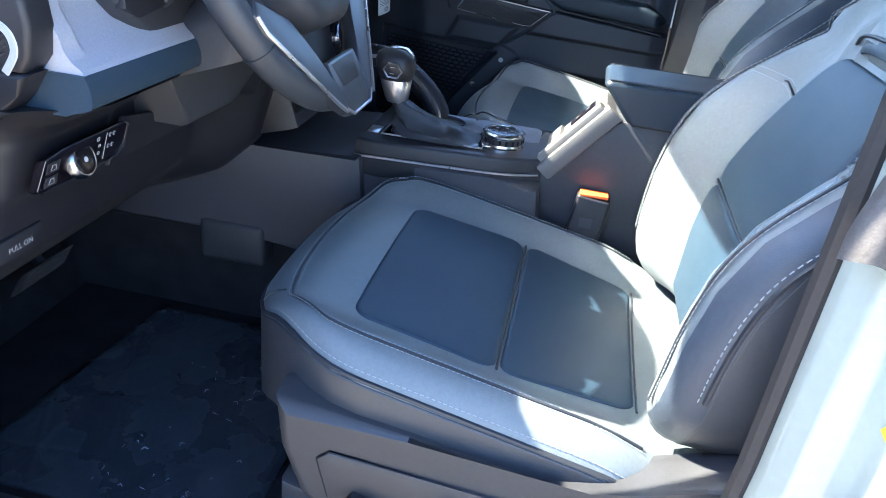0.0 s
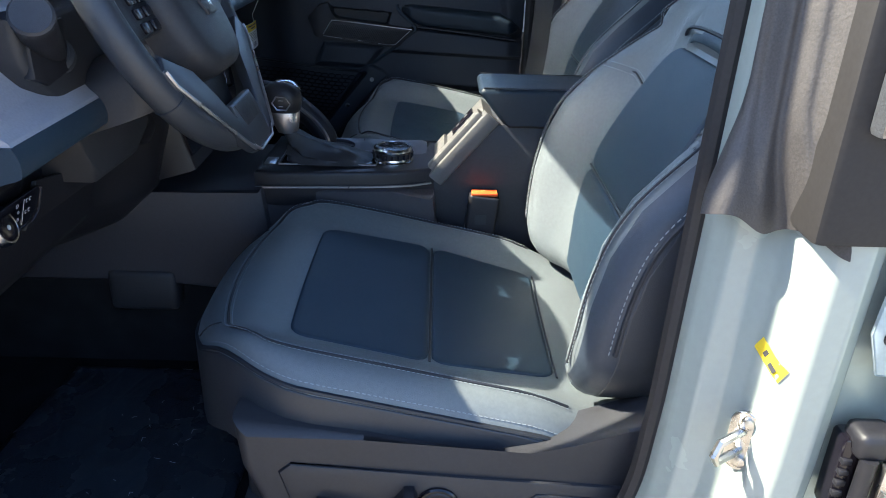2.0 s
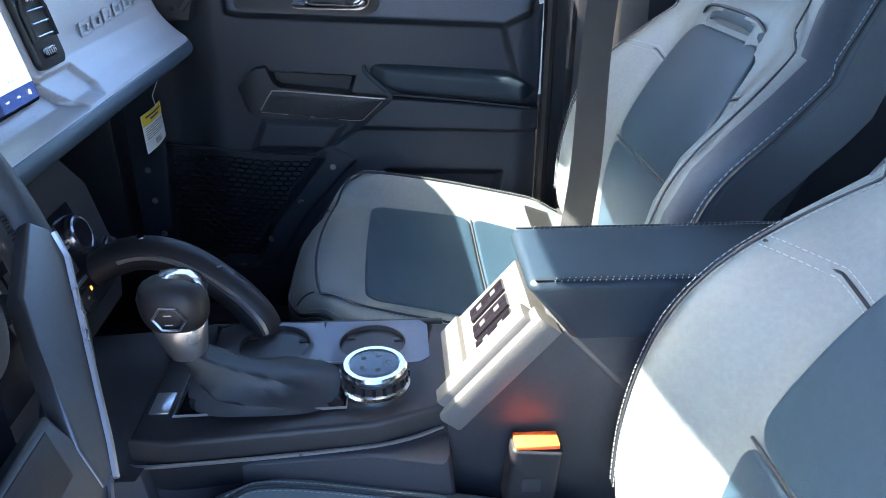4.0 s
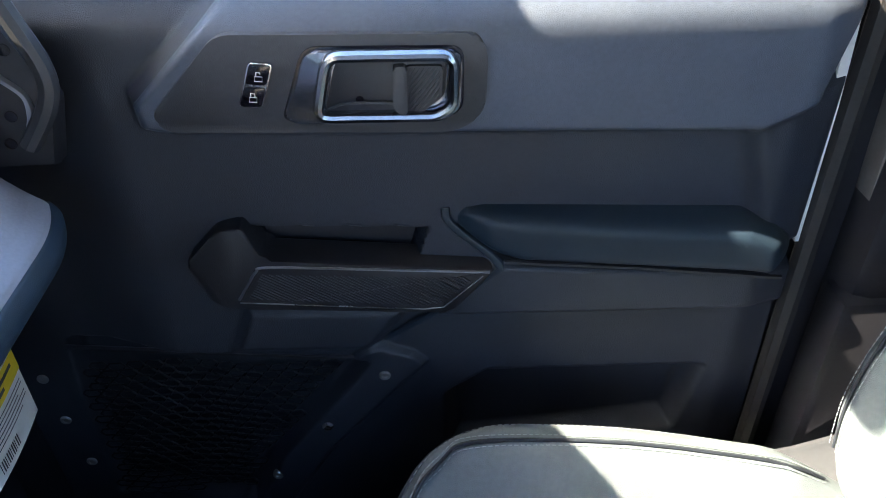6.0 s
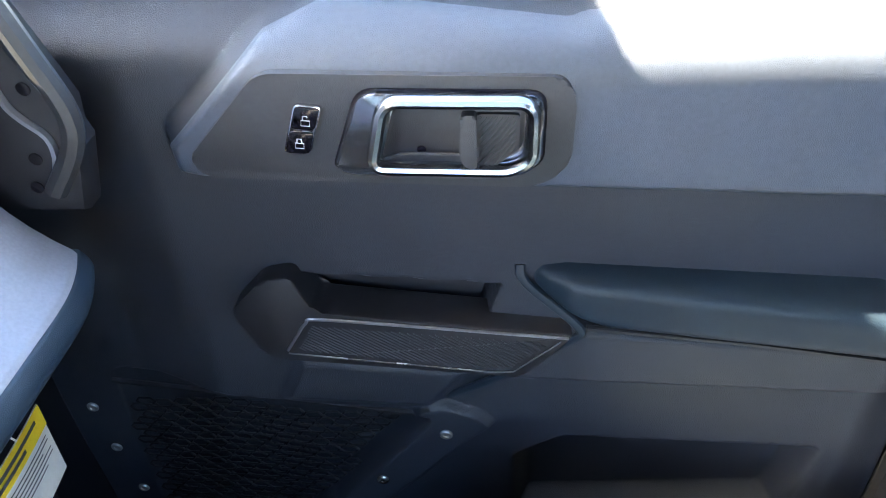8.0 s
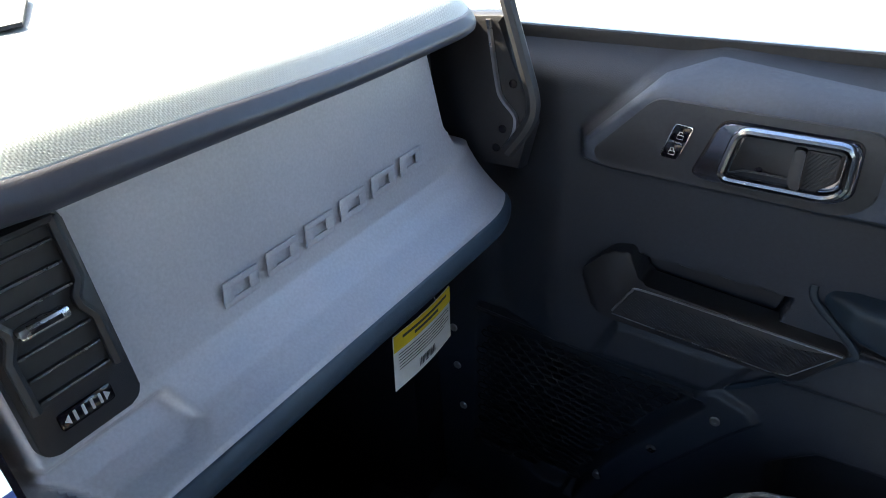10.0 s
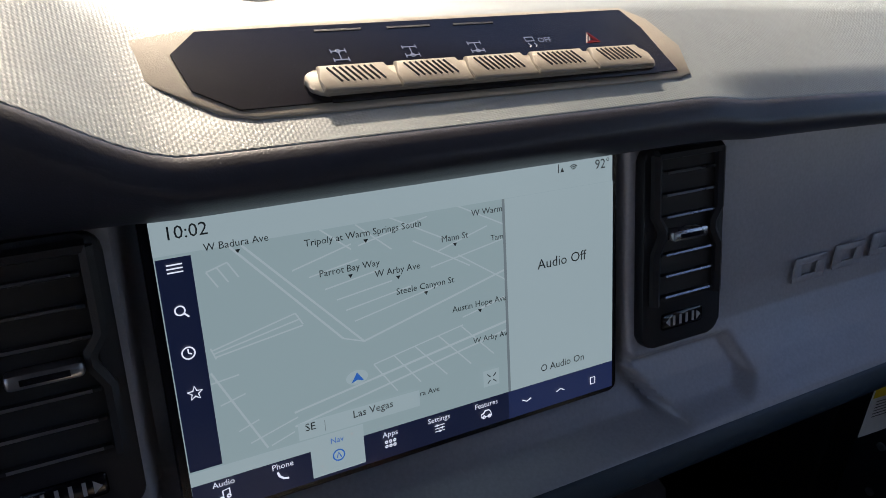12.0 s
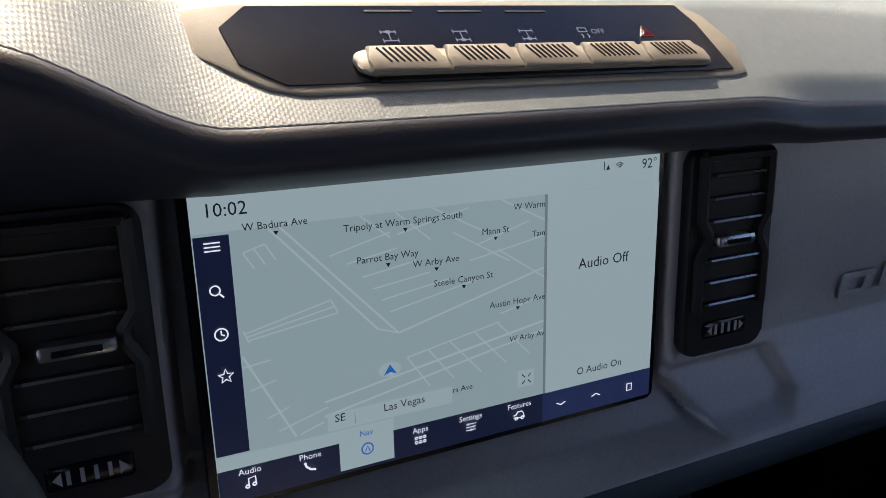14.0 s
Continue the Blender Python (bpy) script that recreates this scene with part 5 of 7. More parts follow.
ROADS = [((0.0325, 0.0181), (0.0840, 0.0771), 0.00055), ((0.0389, 0.0194), (0.0952, 0.0813), 0.00055), ((0.0952, 0.0813), (0.1847, 0.0586), 0.00055), ((0.0840, 0.0771), (0.0952, 0.0813), 0.00038), ((0.0615, 0.0364), (0.0928, 0.0283), 0.00038), ((0.0745, 0.0160), (0.0927, 0.0312), 0.00038), ((0.0192, 0.0678), (0.0607, 0.0581), 0.00038), ((0.0202, 0.0714), (0.0640, 0.0651), 0.00038), ((0.0196, 0.0696), (0.0622, 0.0616), 0.00038), ((0.0607, 0.0581), (0.0640, 0.0645), 0.00038), ((0.0185, 0.0664), (0.0205, 0.0724), 0.00038), ((0.0170, 0.0787), (0.0391, 0.1254), 0.00055), ((0.0165, 0.0843), (0.0299, 0.0828), 0.00038), ((0.0193, 0.0965), (0.0317, 0.0934), 0.00038), ((0.0260, 0.1124), (0.0365, 0.1089), 0.00038), ((0.0545, 0.1106), (0.1822, 0.0903), 0.00055), ((0.0540, 0.1183), (0.1823, 0.0954), 0.00055), ((0.1010, 0.1029), (0.1823, 0.0899), 0.00038), ((0.0993, 0.0956), (0.1117, 0.1143), 0.00038), ((0.1115, 0.0939), (0.1260, 0.1129), 0.00038), ((0.1239, 0.0915), (0.1424, 0.1127), 0.00038), ((0.1385, 0.0889), (0.1580, 0.1104), 0.00038), ((0.1531, 0.0867), (0.1731, 0.1079), 0.00038), ((0.0993, 0.0956), (0.1540, 0.0859), 0.00038), ((0.0770, 0.0492), (0.1059, 0.0447), 0.00038), ((0.0826, 0.0559), (0.1135, 0.0518), 0.00038), ((0.0870, 0.0624), (0.1240, 0.0569), 0.00038), ((0.0910, 0.0693), (0.1429, 0.0593), 0.00038), ((0.0695, 0.0414), (0.0960, 0.0369), 0.00038), ((0.1534, 0.0177), (0.1843, 0.0335), 0.00038), ((0.1268, 0.0326), (0.1602, 0.0524), 0.00038), ((0.1363, 0.0490), (0.1815, 0.0411), 0.00038), ((0.1533, 0.0452), (0.1837, 0.0656), 0.00038), ((0.1140, 0.0179), (0.1460, 0.0349), 0.00038), ((0.0960, 0.0189), (0.1145, 0.0349), 0.00038), ((0.0965, 0.0299), (0.1360, 0.0209), 0.00038), ((0.1410, 0.0409), (0.1720, 0.0319), 0.00038), ((0.0215, 0.0294), (0.0260, 0.0374), 0.00038), ((0.0265, 0.0279), (0.0310, 0.0359), 0.00038), ((0.0315, 0.0264), (0.0360, 0.0344), 0.00038), ((0.0215, 0.0294), (0.0315, 0.0264), 0.00038), ((0.0609, 0.1263), (0.0793, 0.1245), 0.00038), ((0.0310, 0.1204), (0.0560, 0.1134), 0.00038), ((0.0410, 0.1249), (0.0535, 0.1209), 0.00038), ((0.1660, 0.0784), (0.1820, 0.0749), 0.00038), ((0.1540, 0.0814), (0.1820, 0.0754), 0.00038)]
for a, b, wd in ROADS:
    spoly(road(a, b, wd), 0.00145, E_ROAD, "street_line", disp)
srect(0.1835, 0.0185, SW, 0.1345, 0.0022, E_PALE, "audio_panel", disp)
srect(0.1818, 0.0185, 0.1835, 0.1345, 0.0020, E_GREYB, "panel_shadow", disp)
srect(0, 0.1345, SW, SH, 0.0020, E_NAVY, "menu_bar", disp)
srect(0.1815, 0.1345, SW, SH, 0.0023, E_NAVY2, "menu_bar", disp)
srect(0, 0.1275, 0.0900, 0.1345, 0.0019, E_PALE, "menu_gap", disp)
srect(0.0600, 0.1275, 0.0895, SH - 0.002, 0.0026, E_PALE, "nav_tab", disp)
srect(0.0550, 0.1170, 0.1240, 0.1265, 0.0024, E_PALE, "place_box", disp)
srect(0.0690, 0.1185, 0.0693, 0.1250, 0.0028, E_GREYB, "divider", disp)
srect(0.1650, 0.1170, 0.1755, 0.1270, 0.0024, E_PALE, "zoom_box", disp)


def stext(t, u, v, size, m, align="CENTER", w=0.003):
    part("lettering", letters(t, size, lambda a, b, d: sp3(u + a, v - b, w), align), m, disp, smooth=False)


stext("10:02", 0.0055, 0.0112, 0.0088, E_TEXT, "LEFT")
stext("92\u00b0", 0.2565, 0.0098, 0.0080, E_TEXT, "RIGHT")
stext("Audio Off", 0.2212, 0.0630, 0.0086, E_TEXT)
stext("Audio On", 0.2240, 0.1275, 0.0064, E_TEXT)
for t_, u, v in (("W Badura Ave", 0.0368, 0.0190), ("Tripoly at Warm Springs South", 0.1002, 0.0252), ("Mann St", 0.1509, 0.0360), ("Parrot Bay Way", 0.0905, 0.0418), ("W Arby Ave", 0.1165, 0.0477), ("Steele Canyon St", 0.1319, 0.0595), ("Austin Hope Ave", 0.1645, 0.0767)):
    stext(t_, u, v, 0.0050, E_TEXT)
    spoly([(u - 0.0013, v + 0.0016), (u + 0.0013, v + 0.0016), (u, v + 0.0036)], 0.003, E_TEXT, "map_pin", disp)
stext("W Warm", 0.1815, 0.0248, 0.0050, E_TEXT, "RIGHT")
stext("Tam", 0.1815, 0.0404, 0.0046, E_TEXT, "RIGHT")
stext("W Arby Av", 0.1818, 0.0982, 0.0048, E_TEXT, "RIGHT")
stext("ra Ave", 0.1243, 0.1210, 0.0046, E_TEXT, "LEFT", 0.0022)
stext("SE", 0.0613, 0.1218, 0.0060, E_TEXT)
stext("Las Vegas", 0.0962, 0.1220, 0.0060, E_TEXT)
for t_, u, v, m_ in (("Audio", 0.0150, 0.1380, E_WHITE), ("Phone", 0.0448, 0.1382, E_WHITE), ("Nav", 0.0746, 0.1330, E_BLUE), ("Apps", 0.1047, 0.1388, E_WHITE), ("Settings", 0.1347, 0.1390, E_WHITE), ("Features", 0.1658, 0.1390, E_WHITE)):
    stext(t_, u, v, 0.0045, m_)


def sline(pts, r, m, nm="symbol", closed=False, w=0.0031):
    part(nm, tubed([sp3(a, b, w) for a, b in pts], r, 4, closed=closed), m, disp)


def sring(u, v, r, m, t=0.0004):
    sline([(u + r * math.cos(radians(a)), v + r * math.sin(radians(a))) for a in range(0, 360, 24)], t, m, closed=True)


def mark(cu, cv, pts, m=None, r=0.00035, closed=False):
    sline([(cu + a, cv + b) for a, b in pts], r, m or E_WHITE, closed=closed)


for k in range(3):
    mark(0.0082, 0.0245 + 0.0018 * (k - 1), [(-0.0035, 0), (0.0035, 0)])
sring(0.0076, 0.0445, 0.0022, E_WHITE, 0.00035)
mark(0.0076, 0.0445, [(0.0016, 0.0016), (0.0036, 0.0036)], r=0.00045)
sring(0.0084, 0.0655, 0.0029, E_WHITE, 0.00035)
mark(0.0084, 0.0655, [(0, -0.0019), (0, 0), (0.0014, 0.0007)])
star = [((0.0036 if k % 2 == 0 else 0.0015) * math.sin(radians(36 * k)), -(0.0036 if k % 2 == 0 else 0.0015) * math.cos(radians(36 * k))) for k in range(10)]
mark(0.0085, 0.0860, star, closed=True)
mark(0.0150, 0.1425, [(-0.0010, 0.0020), (-0.0010, -0.0020), (0.0024, -0.0026), (0.0024, 0.0014)])
sring(0.0133, 0.1446, 0.0008, E_WHITE)
sring(0.0167, 0.1440, 0.0008, E_WHITE)
mark(0.0445, 0.1425, [(-0.0026, -0.0026), (-0.0020, -0.0004), (0.0002, 0.0016), (0.0026, 0.0020)], r=0.0006)
sring(0.0748, 0.1405, 0.0031, E_BLUE)
mark(0.0748, 0.1405, [(-0.0012, 0.0014), (0, -0.0016), (0.0012, 0.0014)], E_BLUE)
for a in range(3):
    for b in range(2):
        sring(0.1021 + 0.0024 * a, 0.1418 + 0.0026 * b, 0.0007, E_WHITE, 0.0003)
for k in range(3):
    mark(0.1348, 0.1432 + 0.0018 * (k - 1), [(-0.0030, 0), (0.0030, 0)], r=0.00028)
    mark(0.1348 + 0.0016 * ((k * 2) % 3 - 1), 0.1432 + 0.0018 * (k - 1), [(0, -0.0007), (0, 0.0007)])
mark(0.1656, 0.1436, [(-0.0034, 0.0016), (-0.0034, -0.0004), (-0.0020, -0.0006), (-0.0010, -0.0022), (0.0018, -0.0022), (0.0028, -0.0006), (0.0034, 0.0016)], closed=True)
sring(0.1638, 0.1453, 0.0009, E_WHITE, 0.0003)
sring(0.1676, 0.1453, 0.0009, E_WHITE, 0.0003)
mark(0.1938, 0.1428, [(-0.0030, -0.0006), (0, 0.0008), (0.0030, -0.0006)])
mark(0.2184, 0.1430, [(-0.0030, 0.0006), (0, -0.0008), (0.0030, 0.0006)])
mark(0.2436, 0.1432, [(-0.0020, 0.0024), (-0.0020, -0.0020), (0.0014, -0.0020), (0.0014, 0.0024)], closed=True)
sring(0.2068, 0.1252, 0.0019, E_TEXT, 0.0003)
for sx in (-1, 1):
    for sy in (-1, 1):
        mark(0.1702, 0.1220, [(0.0010 * sx, 0.0010 * sy), (0.0028 * sx, 0.0028 * sy)], E_TEXT, 0.0003)
spoly([(0.0892 + 0.0062 * math.cos(radians(a)), 0.1000 + 0.0040 * math.sin(radians(a))) for a in range(0, 360, 20)], 0.0022, E_PALE, "position_disc", disp)
spoly([(0.0892, 0.0970), (0.0928, 0.1025), (0.0892, 0.1012), (0.0856, 0.1025)], 0.0026, E_BLUE, "position_arrow", disp)
mark(0.2195, 0.0062, [(0, -0.0024), (0, 0.0024)], E_TEXT, 0.0003)
spoly([(0.2208, 0.0085), (0.2234, 0.0085), (0.2221, 0.0058)], 0.003, E_TEXT, "symbol", disp)
for k in range(3):
    mark(0.2298, 0.0086, [((0.0012 + 0.0011 * k) * math.cos(radians(a)), -(0.0012 + 0.0011 * k) * math.sin(radians(a))) for a in (45, 70, 90, 110, 135)], E_TEXT, 0.0003)

# ---------------- switch pod on top of the dash ----------------
pod = thing("switch_pod", (-0.60, 0.015, 1.30), "pale switch pod with a gloss black face and five toggle switches", "switch panel")
PA = radians(30)
PN = Vector((math.sin(PA), 0, math.cos(PA)))
PD = Vector((math.cos(PA), 0, -math.sin(PA)))


def pp(y, d, w=0.0):
    """y across, d towards the cabin from the face's middle line, w off the face."""
    return Vector((-0.597, 0, 1.3245)) + Vector((0, y, 0)) + PD * d + PN * w


def pod_prism(pts, w0, w1, bev=0.0):
    b = bmesh.new()
    prism(b, pts, "z", w0, w1, bev=bev)
    for q in b.verts:
        q.co = pp(q.co.x, q.co.y, q.co.z)
    return b


OUT = [(-0.1315, -0.0106), (-0.1092, -0.0121), (-0.1001, -0.0168), (0.1341, -0.0180), (0.1479, -0.0077), (0.1571, 0.0153), (0.1506, 0.0370), (0.1409, 0.0392), (-0.0874, 0.0394), (-0.1010, 0.0350), (-0.1300, 0.0119)]
fr_ = part("pod_frame", pod_prism(OUT, -0.012, 0.0014, bev=0.0012), BEIGE, pod, "pale satin pod frame")
FACE = [(-0.1131, 0.0007), (-0.1006, -0.0125), (0.1324, -0.0150), (0.1385, 0.0), (0.1420, 0.0345), (-0.0930, 0.0345), (-0.1091, 0.0220)]
face = part("pod_face", pod_prism(FACE, -0.004, 0.0020), GLOSS, pod, "gloss black display face")
for k in range(5):
    y0 = -0.0570 + k * 0.0366
    sw_ = pod_prism([(y0 + 0.0012, 0.0160), (y0 + 0.0325, 0.0160), (y0 + 0.0362, 0.0245), (y0 + 0.0364, 0.0312), (y0, 0.0312), (y0, 0.0245)], 0.0018, 0.0054, bev=0.0012)
    tg = part("toggle_switch", sw_, BEIGE, pod, "pale ribbed toggle switch")
    for j in range(8):
        yy_ = y0 + 0.0052 + j * 0.0029
        part("grip_slot", tubed([pp(yy_, 0.0180, 0.0053), pp(yy_ + 0.0045, 0.0267, 0.0053)], 0.00065, 4), INK, tg)
part("switch_bar", pod_prism(rounded([(-0.0615, 0.0175), (0.1275, 0.0175), (0.1290, 0.0318), (-0.0590, 0.0318), (-0.0635, 0.0255)], 0.004), 0.0018, 0.0040, bev=0.0012), BEIGE, pod, "pale bar under the toggle switches")
part("switch_well", pod_prism([(-0.054, 0.0318), (0.126, 0.0318), (0.128, 0.0355), (-0.054, 0.0355)], 0.0018, 0.0024), GLOSS, pod)
for k in range(3):
    part("status_bar", pod_prism([(-0.0485 + 0.036 * k, -0.0100), (-0.0255 + 0.036 * k, -0.0100), (-0.0255 + 0.036 * k, -0.0088), (-0.0485 + 0.036 * k, -0.0088)], 0.0018, 0.0023), DARK, face)


def pline(pts, m=ICON, r=0.00045, closed=False):
    part("switch_symbol", tubed([pp(a, b * 0.8 + 0.0074, 0.0022) for a, b in pts], r * 0.6, 4, closed=closed), m, face)


for k in range(3):
    c_ = -0.0416 + k * 0.0352
    pline([(c_ - 0.0035, 0.0035), (c_ + 0.0035, 0.0035)])
    pline([(c_ - 0.0035, 0.0020), (c_ - 0.0035, 0.0050)])
    pline([(c_ + 0.0035, 0.0020), (c_ + 0.0035, 0.0050)])
    pline([(c_, 0.0035), (c_, -0.0035)])
    pline([(c_ - 0.0035, -0.0035), (c_ + 0.0035, -0.0035)])
    pline([(c_ - 0.0035, -0.0050), (c_ - 0.0035, -0.0020)])
    pline([(c_ + 0.0035, -0.0050), (c_ + 0.0035, -0.0020)])
    zz = -0.0035 if k == 0 else 0.0035
    pline([(c_ + 0.0012 * math.cos(radians(a)), zz + 0.0012 * math.sin(radians(a))) for a in range(0, 360, 60)], closed=True)
pline([(0.0590, -0.0055), (0.0590, -0.0020), (0.0640, -0.0020), (0.0640, -0.0055)], closed=True)
pline([(0.0595, 0.0000), (0.0605, 0.0020), (0.0595, 0.0035)])
pline([(0.0630, 0.0000), (0.0640, 0.0020), (0.0630, 0.0035)])
part("lettering", letters("OFF", 0.0050, lambda a, b, d: pp(0.0660 + a, 0.0074 - b, 0.0024), "LEFT"), ICON, face, smooth=False)
pline([(0.0955, 0.0025), (0.1040, 0.0025), (0.0997, -0.0065)], REDICON, 0.0006, closed=True)
pline([(0.0978, 0.0010), (0.1018, 0.0010), (0.0997, -0.0035)], REDICON, 0.0003, closed=True)

# ---------------- footwells ----------------
for s in (-1, 1):
    part("kick_panel", boxed(-1.18, -0.74 if s < 0 else -0.70, s * 0.70 - 0.02, s * 0.70 + (0.02 if s < 0 else 0.075), 0.40, 1.25, bev=0.01), BLACK, car, "dark footwell side trim")
    part("cowl_side", boxed(-1.30, -0.72, s * 0.80 - 0.05, s * 0.80 + 0.05, 0.36, 1.24, bev=0.02), BLACK if s < 0 else PAINT, car)
rn = random.Random(7)
WR = [(rn.uniform(0, 6.28), rn.uniform(14, 60), rn.uniform(0, 6.28)) for _ in range(7)]


def wrinkle(x, y):
    h = 0.0
    for a, f, p in WR:
        h += (1 - abs(math.sin((x * math.cos(a) + y * math.sin(a)) * f + p + 0.6 * math.sin(x * 23 + y * 17)))) ** 6
    return 0.0011 * h


mt = field(0, 1, 0, 1, 130, 130, lambda u, v: Vector((-0.845 + 0.43 * u + 0.05 * v * (1 - u), -0.615 + 0.475 * v, 0.4435 + wrinkle(u * 0.4, v * 0.45) + 0.004 * sm((0.03 - min(u, v, 1 - u, 1 - v)) / 0.03) * -1)), lambda c: Vector((c.x, c.y, 0.436)))
alone("floor_mat", mt, FILM, "black floor mat under crinkled clear plastic film", "mat", sharp=80)
pm = field(0, 1, 0, 1, 40, 40, lambda u, v: Vector((-0.90 + 0.50 * u, 0.14 + 0.47 * v, 0.442 + 0.3 * wrinkle(u * 0.4, v * 0.4))), lambda c: Vector((c.x, c.y, 0.436)))
alone("floor_mat", pm, CARPET, "black carpet mat in the passenger footwell", "mat", sharp=80)
# Pale strands painted in as glints on the crinkled film.
fl_ = bmesh.new()
for k in range(34):
    x, y, a, ln = rn.uniform(-0.66, -0.44), rn.uniform(-0.58, -0.25), rn.uniform(0, 6.28), rn.uniform(0.004, 0.014)
    tube(fl_, [(x, y, 0.4465), (x + ln * 0.5 * math.cos(a), y + ln * 0.5 * math.sin(a), 0.4490), (x + ln * math.cos(a + 0.5), y + ln * math.sin(a + 0.5), 0.4465)], [0.0003, 0.0006, 0.0003], 4)
tagged(alone("glint_strand", fl_, mat("film_glint", (0.5, 0.52, 0.55), 0.12, spec=0.9), "pale strands added as glints on the plastic mat film", "plastic film"), kind="stuff")
# brake pedal
pedal = thing("brake_pedal", (-0.93, -0.28, 0.52), "black ribbed brake pedal hanging above the carpet", "pedal")
pb = pillow(0.065, 0.030, 0.012, 0.006, 0.012, lambda u, v: 0.0, lambda u, v, w: Vector((-0.93 + 0.5 * v + 0.85 * w, -0.27 + u, 0.562 + 0.86 * v + 0.5 * w)), rings=3)
pad_ = part("pedal_pad", pb, SEALM, pedal, "ribbed rubber pad")
for k in range(5):
    v = -0.020 + 0.010 * k
    part("rib", tubed([(-0.93 + 0.5 * v + 0.001, -0.325, 0.562 + 0.86 * v + 0.001), (-0.93 + 0.5 * v + 0.001, -0.215, 0.562 + 0.86 * v + 0.001)], 0.0025, 5), RUBBER, pad_)
part("pedal_arm", tubed([(-0.94, -0.27, 0.57), (-1.02, -0.28, 0.72), (-1.05, -0.28, 0.98)], 0.010, 6), BLACK, pedal)

# ---------------- driver side of the dash ----------------
knee = thing("knee_panel", (-0.66, -0.45, 0.70), "dark plastic lower dash panel with light switch", "panel")
KP = [(-0.540, 1.001), (-0.590, 0.977), (-0.613, 0.957), (-0.621, 0.935), (-0.631, 0.905), (-0.642, 0.870), (-0.66, 0.81), (-0.72, 0.755), (-0.80, 0.72)]


def knee_place(u, y):
    k = u * (len(KP) - 1)
    i = min(int(k), len(KP) - 2)
    t = k - i
    a, b = KP[i], KP[i + 1]
    x, z = a[0] + (b[0] - a[0]) * t, a[1] + (b[1] - a[1]) * t
    x -= 0.035 * sm((-0.66 - y) / 0.05)
    x += 0.062 * sm((y + 0.27) / 0.12)
    z += 0.012 * sm((-0.60 - y) / 0.1)
    k2 = raised((y, z), [(-0.685, 0.968), (-0.505, 0.972), (-0.512, 0.900), (-0.69, 0.895)], 0.02)
    return Vector((x + 0.006 * k2, y, z))


part("lower_panel", field(0, 1, -0.705, -0.125, 46, 80, knee_place, lambda c: c - Vector((0.06, 0, 0))), BLACK, knee, "moulded dark knee panel", sharp=60)
part("side_panel", prismed([(-0.615, 0.993), (-0.66, 0.90), (-0.72, 0.775), (-0.86, 0.70), (-1.1, 0.72), (-1.1, 1.0)], "y", -0.712, -0.690, bev=0.006), BLACK, knee)


def swp(y, z, w=0.0):
    return Vector((-0.600 - 0.30 * (0.935 - z) + 0.9 * w + 0.02 * (y + 0.59), y + 0.018, z - 0.006 + 0.25 * w))


def sw_prism(pts, w0, w1, bev=0.0):
    b = bmesh.new()
    prism(b, pts, "z", w0, w1, bev=bev)
    for q in b.verts:
        q.co = swp(q.co.x, q.co.y, q.co.z)
    return b


pn = part("switch_panel", sw_prism([(-0.663, 0.950), (-0.640, 0.9545), (-0.535, 0.9555), (-0.524, 0.950), (-0.524, 0.922), (-0.535, 0.913), (-0.660, 0.9115), (-0.668, 0.917)], -0.01, 0.003, bev=0.001), GLOSS, knee, "gloss black light switch panel")
part("panel_rim", tubed([swp(y, z, 0.0032) for y, z in ((-0.663, 0.950), (-0.640, 0.9545), (-0.535, 0.9555), (-0.524, 0.950), (-0.524, 0.922), (-0.535, 0.913), (-0.660, 0.9115), (-0.668, 0.917))], 0.0009, 5, closed=True), SMOKE, pn)
kc = swp(-0.606, 0.931)
kn_ax = Vector((0.95, 0, 0.28)).normalized()
kb = part("light_knob", lathed(kc, kn_ax, [(0, 0.0205), (0.006, 0.0200), (0.008, 0.0192), (0.0105, 0.0175), (0.0105, 0.0158), (0.0090, 0.015)], 32), HANDLEM, pn, "chrome rimmed rotary light knob")
part("knob_face", lathed(kc + kn_ax * 0.0080, kn_ax, [(0, 0.015), (0.0025, 0.0148), (0.003, 0.012)], 28), GLOSS, kb)
part("knob_mark", lathed(kc + kn_ax * 0.0112, kn_ax, [(0, 0.003), (0.0004, 0.003)], 10), PRINTW, kb)
for z in (0.938, 0.922):
    part("push_button", sw_prism([(-0.659, z - 0.006), (-0.640, z - 0.006), (-0.640, z + 0.006), (-0.658, z + 0.006)], 0.002, 0.0045, bev=0.001), BLACK, pn)
    part("button_symbol", tubed([swp(y_, z + z_, 0.0046) for y_, z_ in ((-0.6535, -0.003), (-0.6455, -0.003), (-0.6470, 0.003), (-0.6520, 0.003))], 0.00045, 4, closed=True), PRINTW, pn)
for y, z, r in ((-0.578, 0.9465, 0.0024), (-0.574, 0.9375, 0.0018), (-0.574, 0.9285, 0.0020), (-0.578, 0.9195, 0.0022)):
    part("light_symbol", tubed([swp(y + r * math.cos(a), z + r * math.sin(a), 0.0034) for a in (0, 1.05, 2.1, 3.14, 4.2, 5.24)], 0.00040, 4, closed=True), PRINTW, pn)
for z in (0.946, 0.932):
    for dy in (-0.004, 0.003):
        part("light_symbol", tubed([swp(-0.553 + dy + 0.0022 * math.cos(a), z + 0.0024 * math.sin(a), 0.0034) for a in (0.4, 1.6, 2.9, 4.2, 5.4)], 0.00040, 4), PRINTW, pn)
part("symbol_line", tubed([swp(-0.5635, 0.918, 0.0034), swp(-0.5635, 0.950, 0.0034)], 0.0004, 4), PRINTW, pn)
kp = bmesh.new()
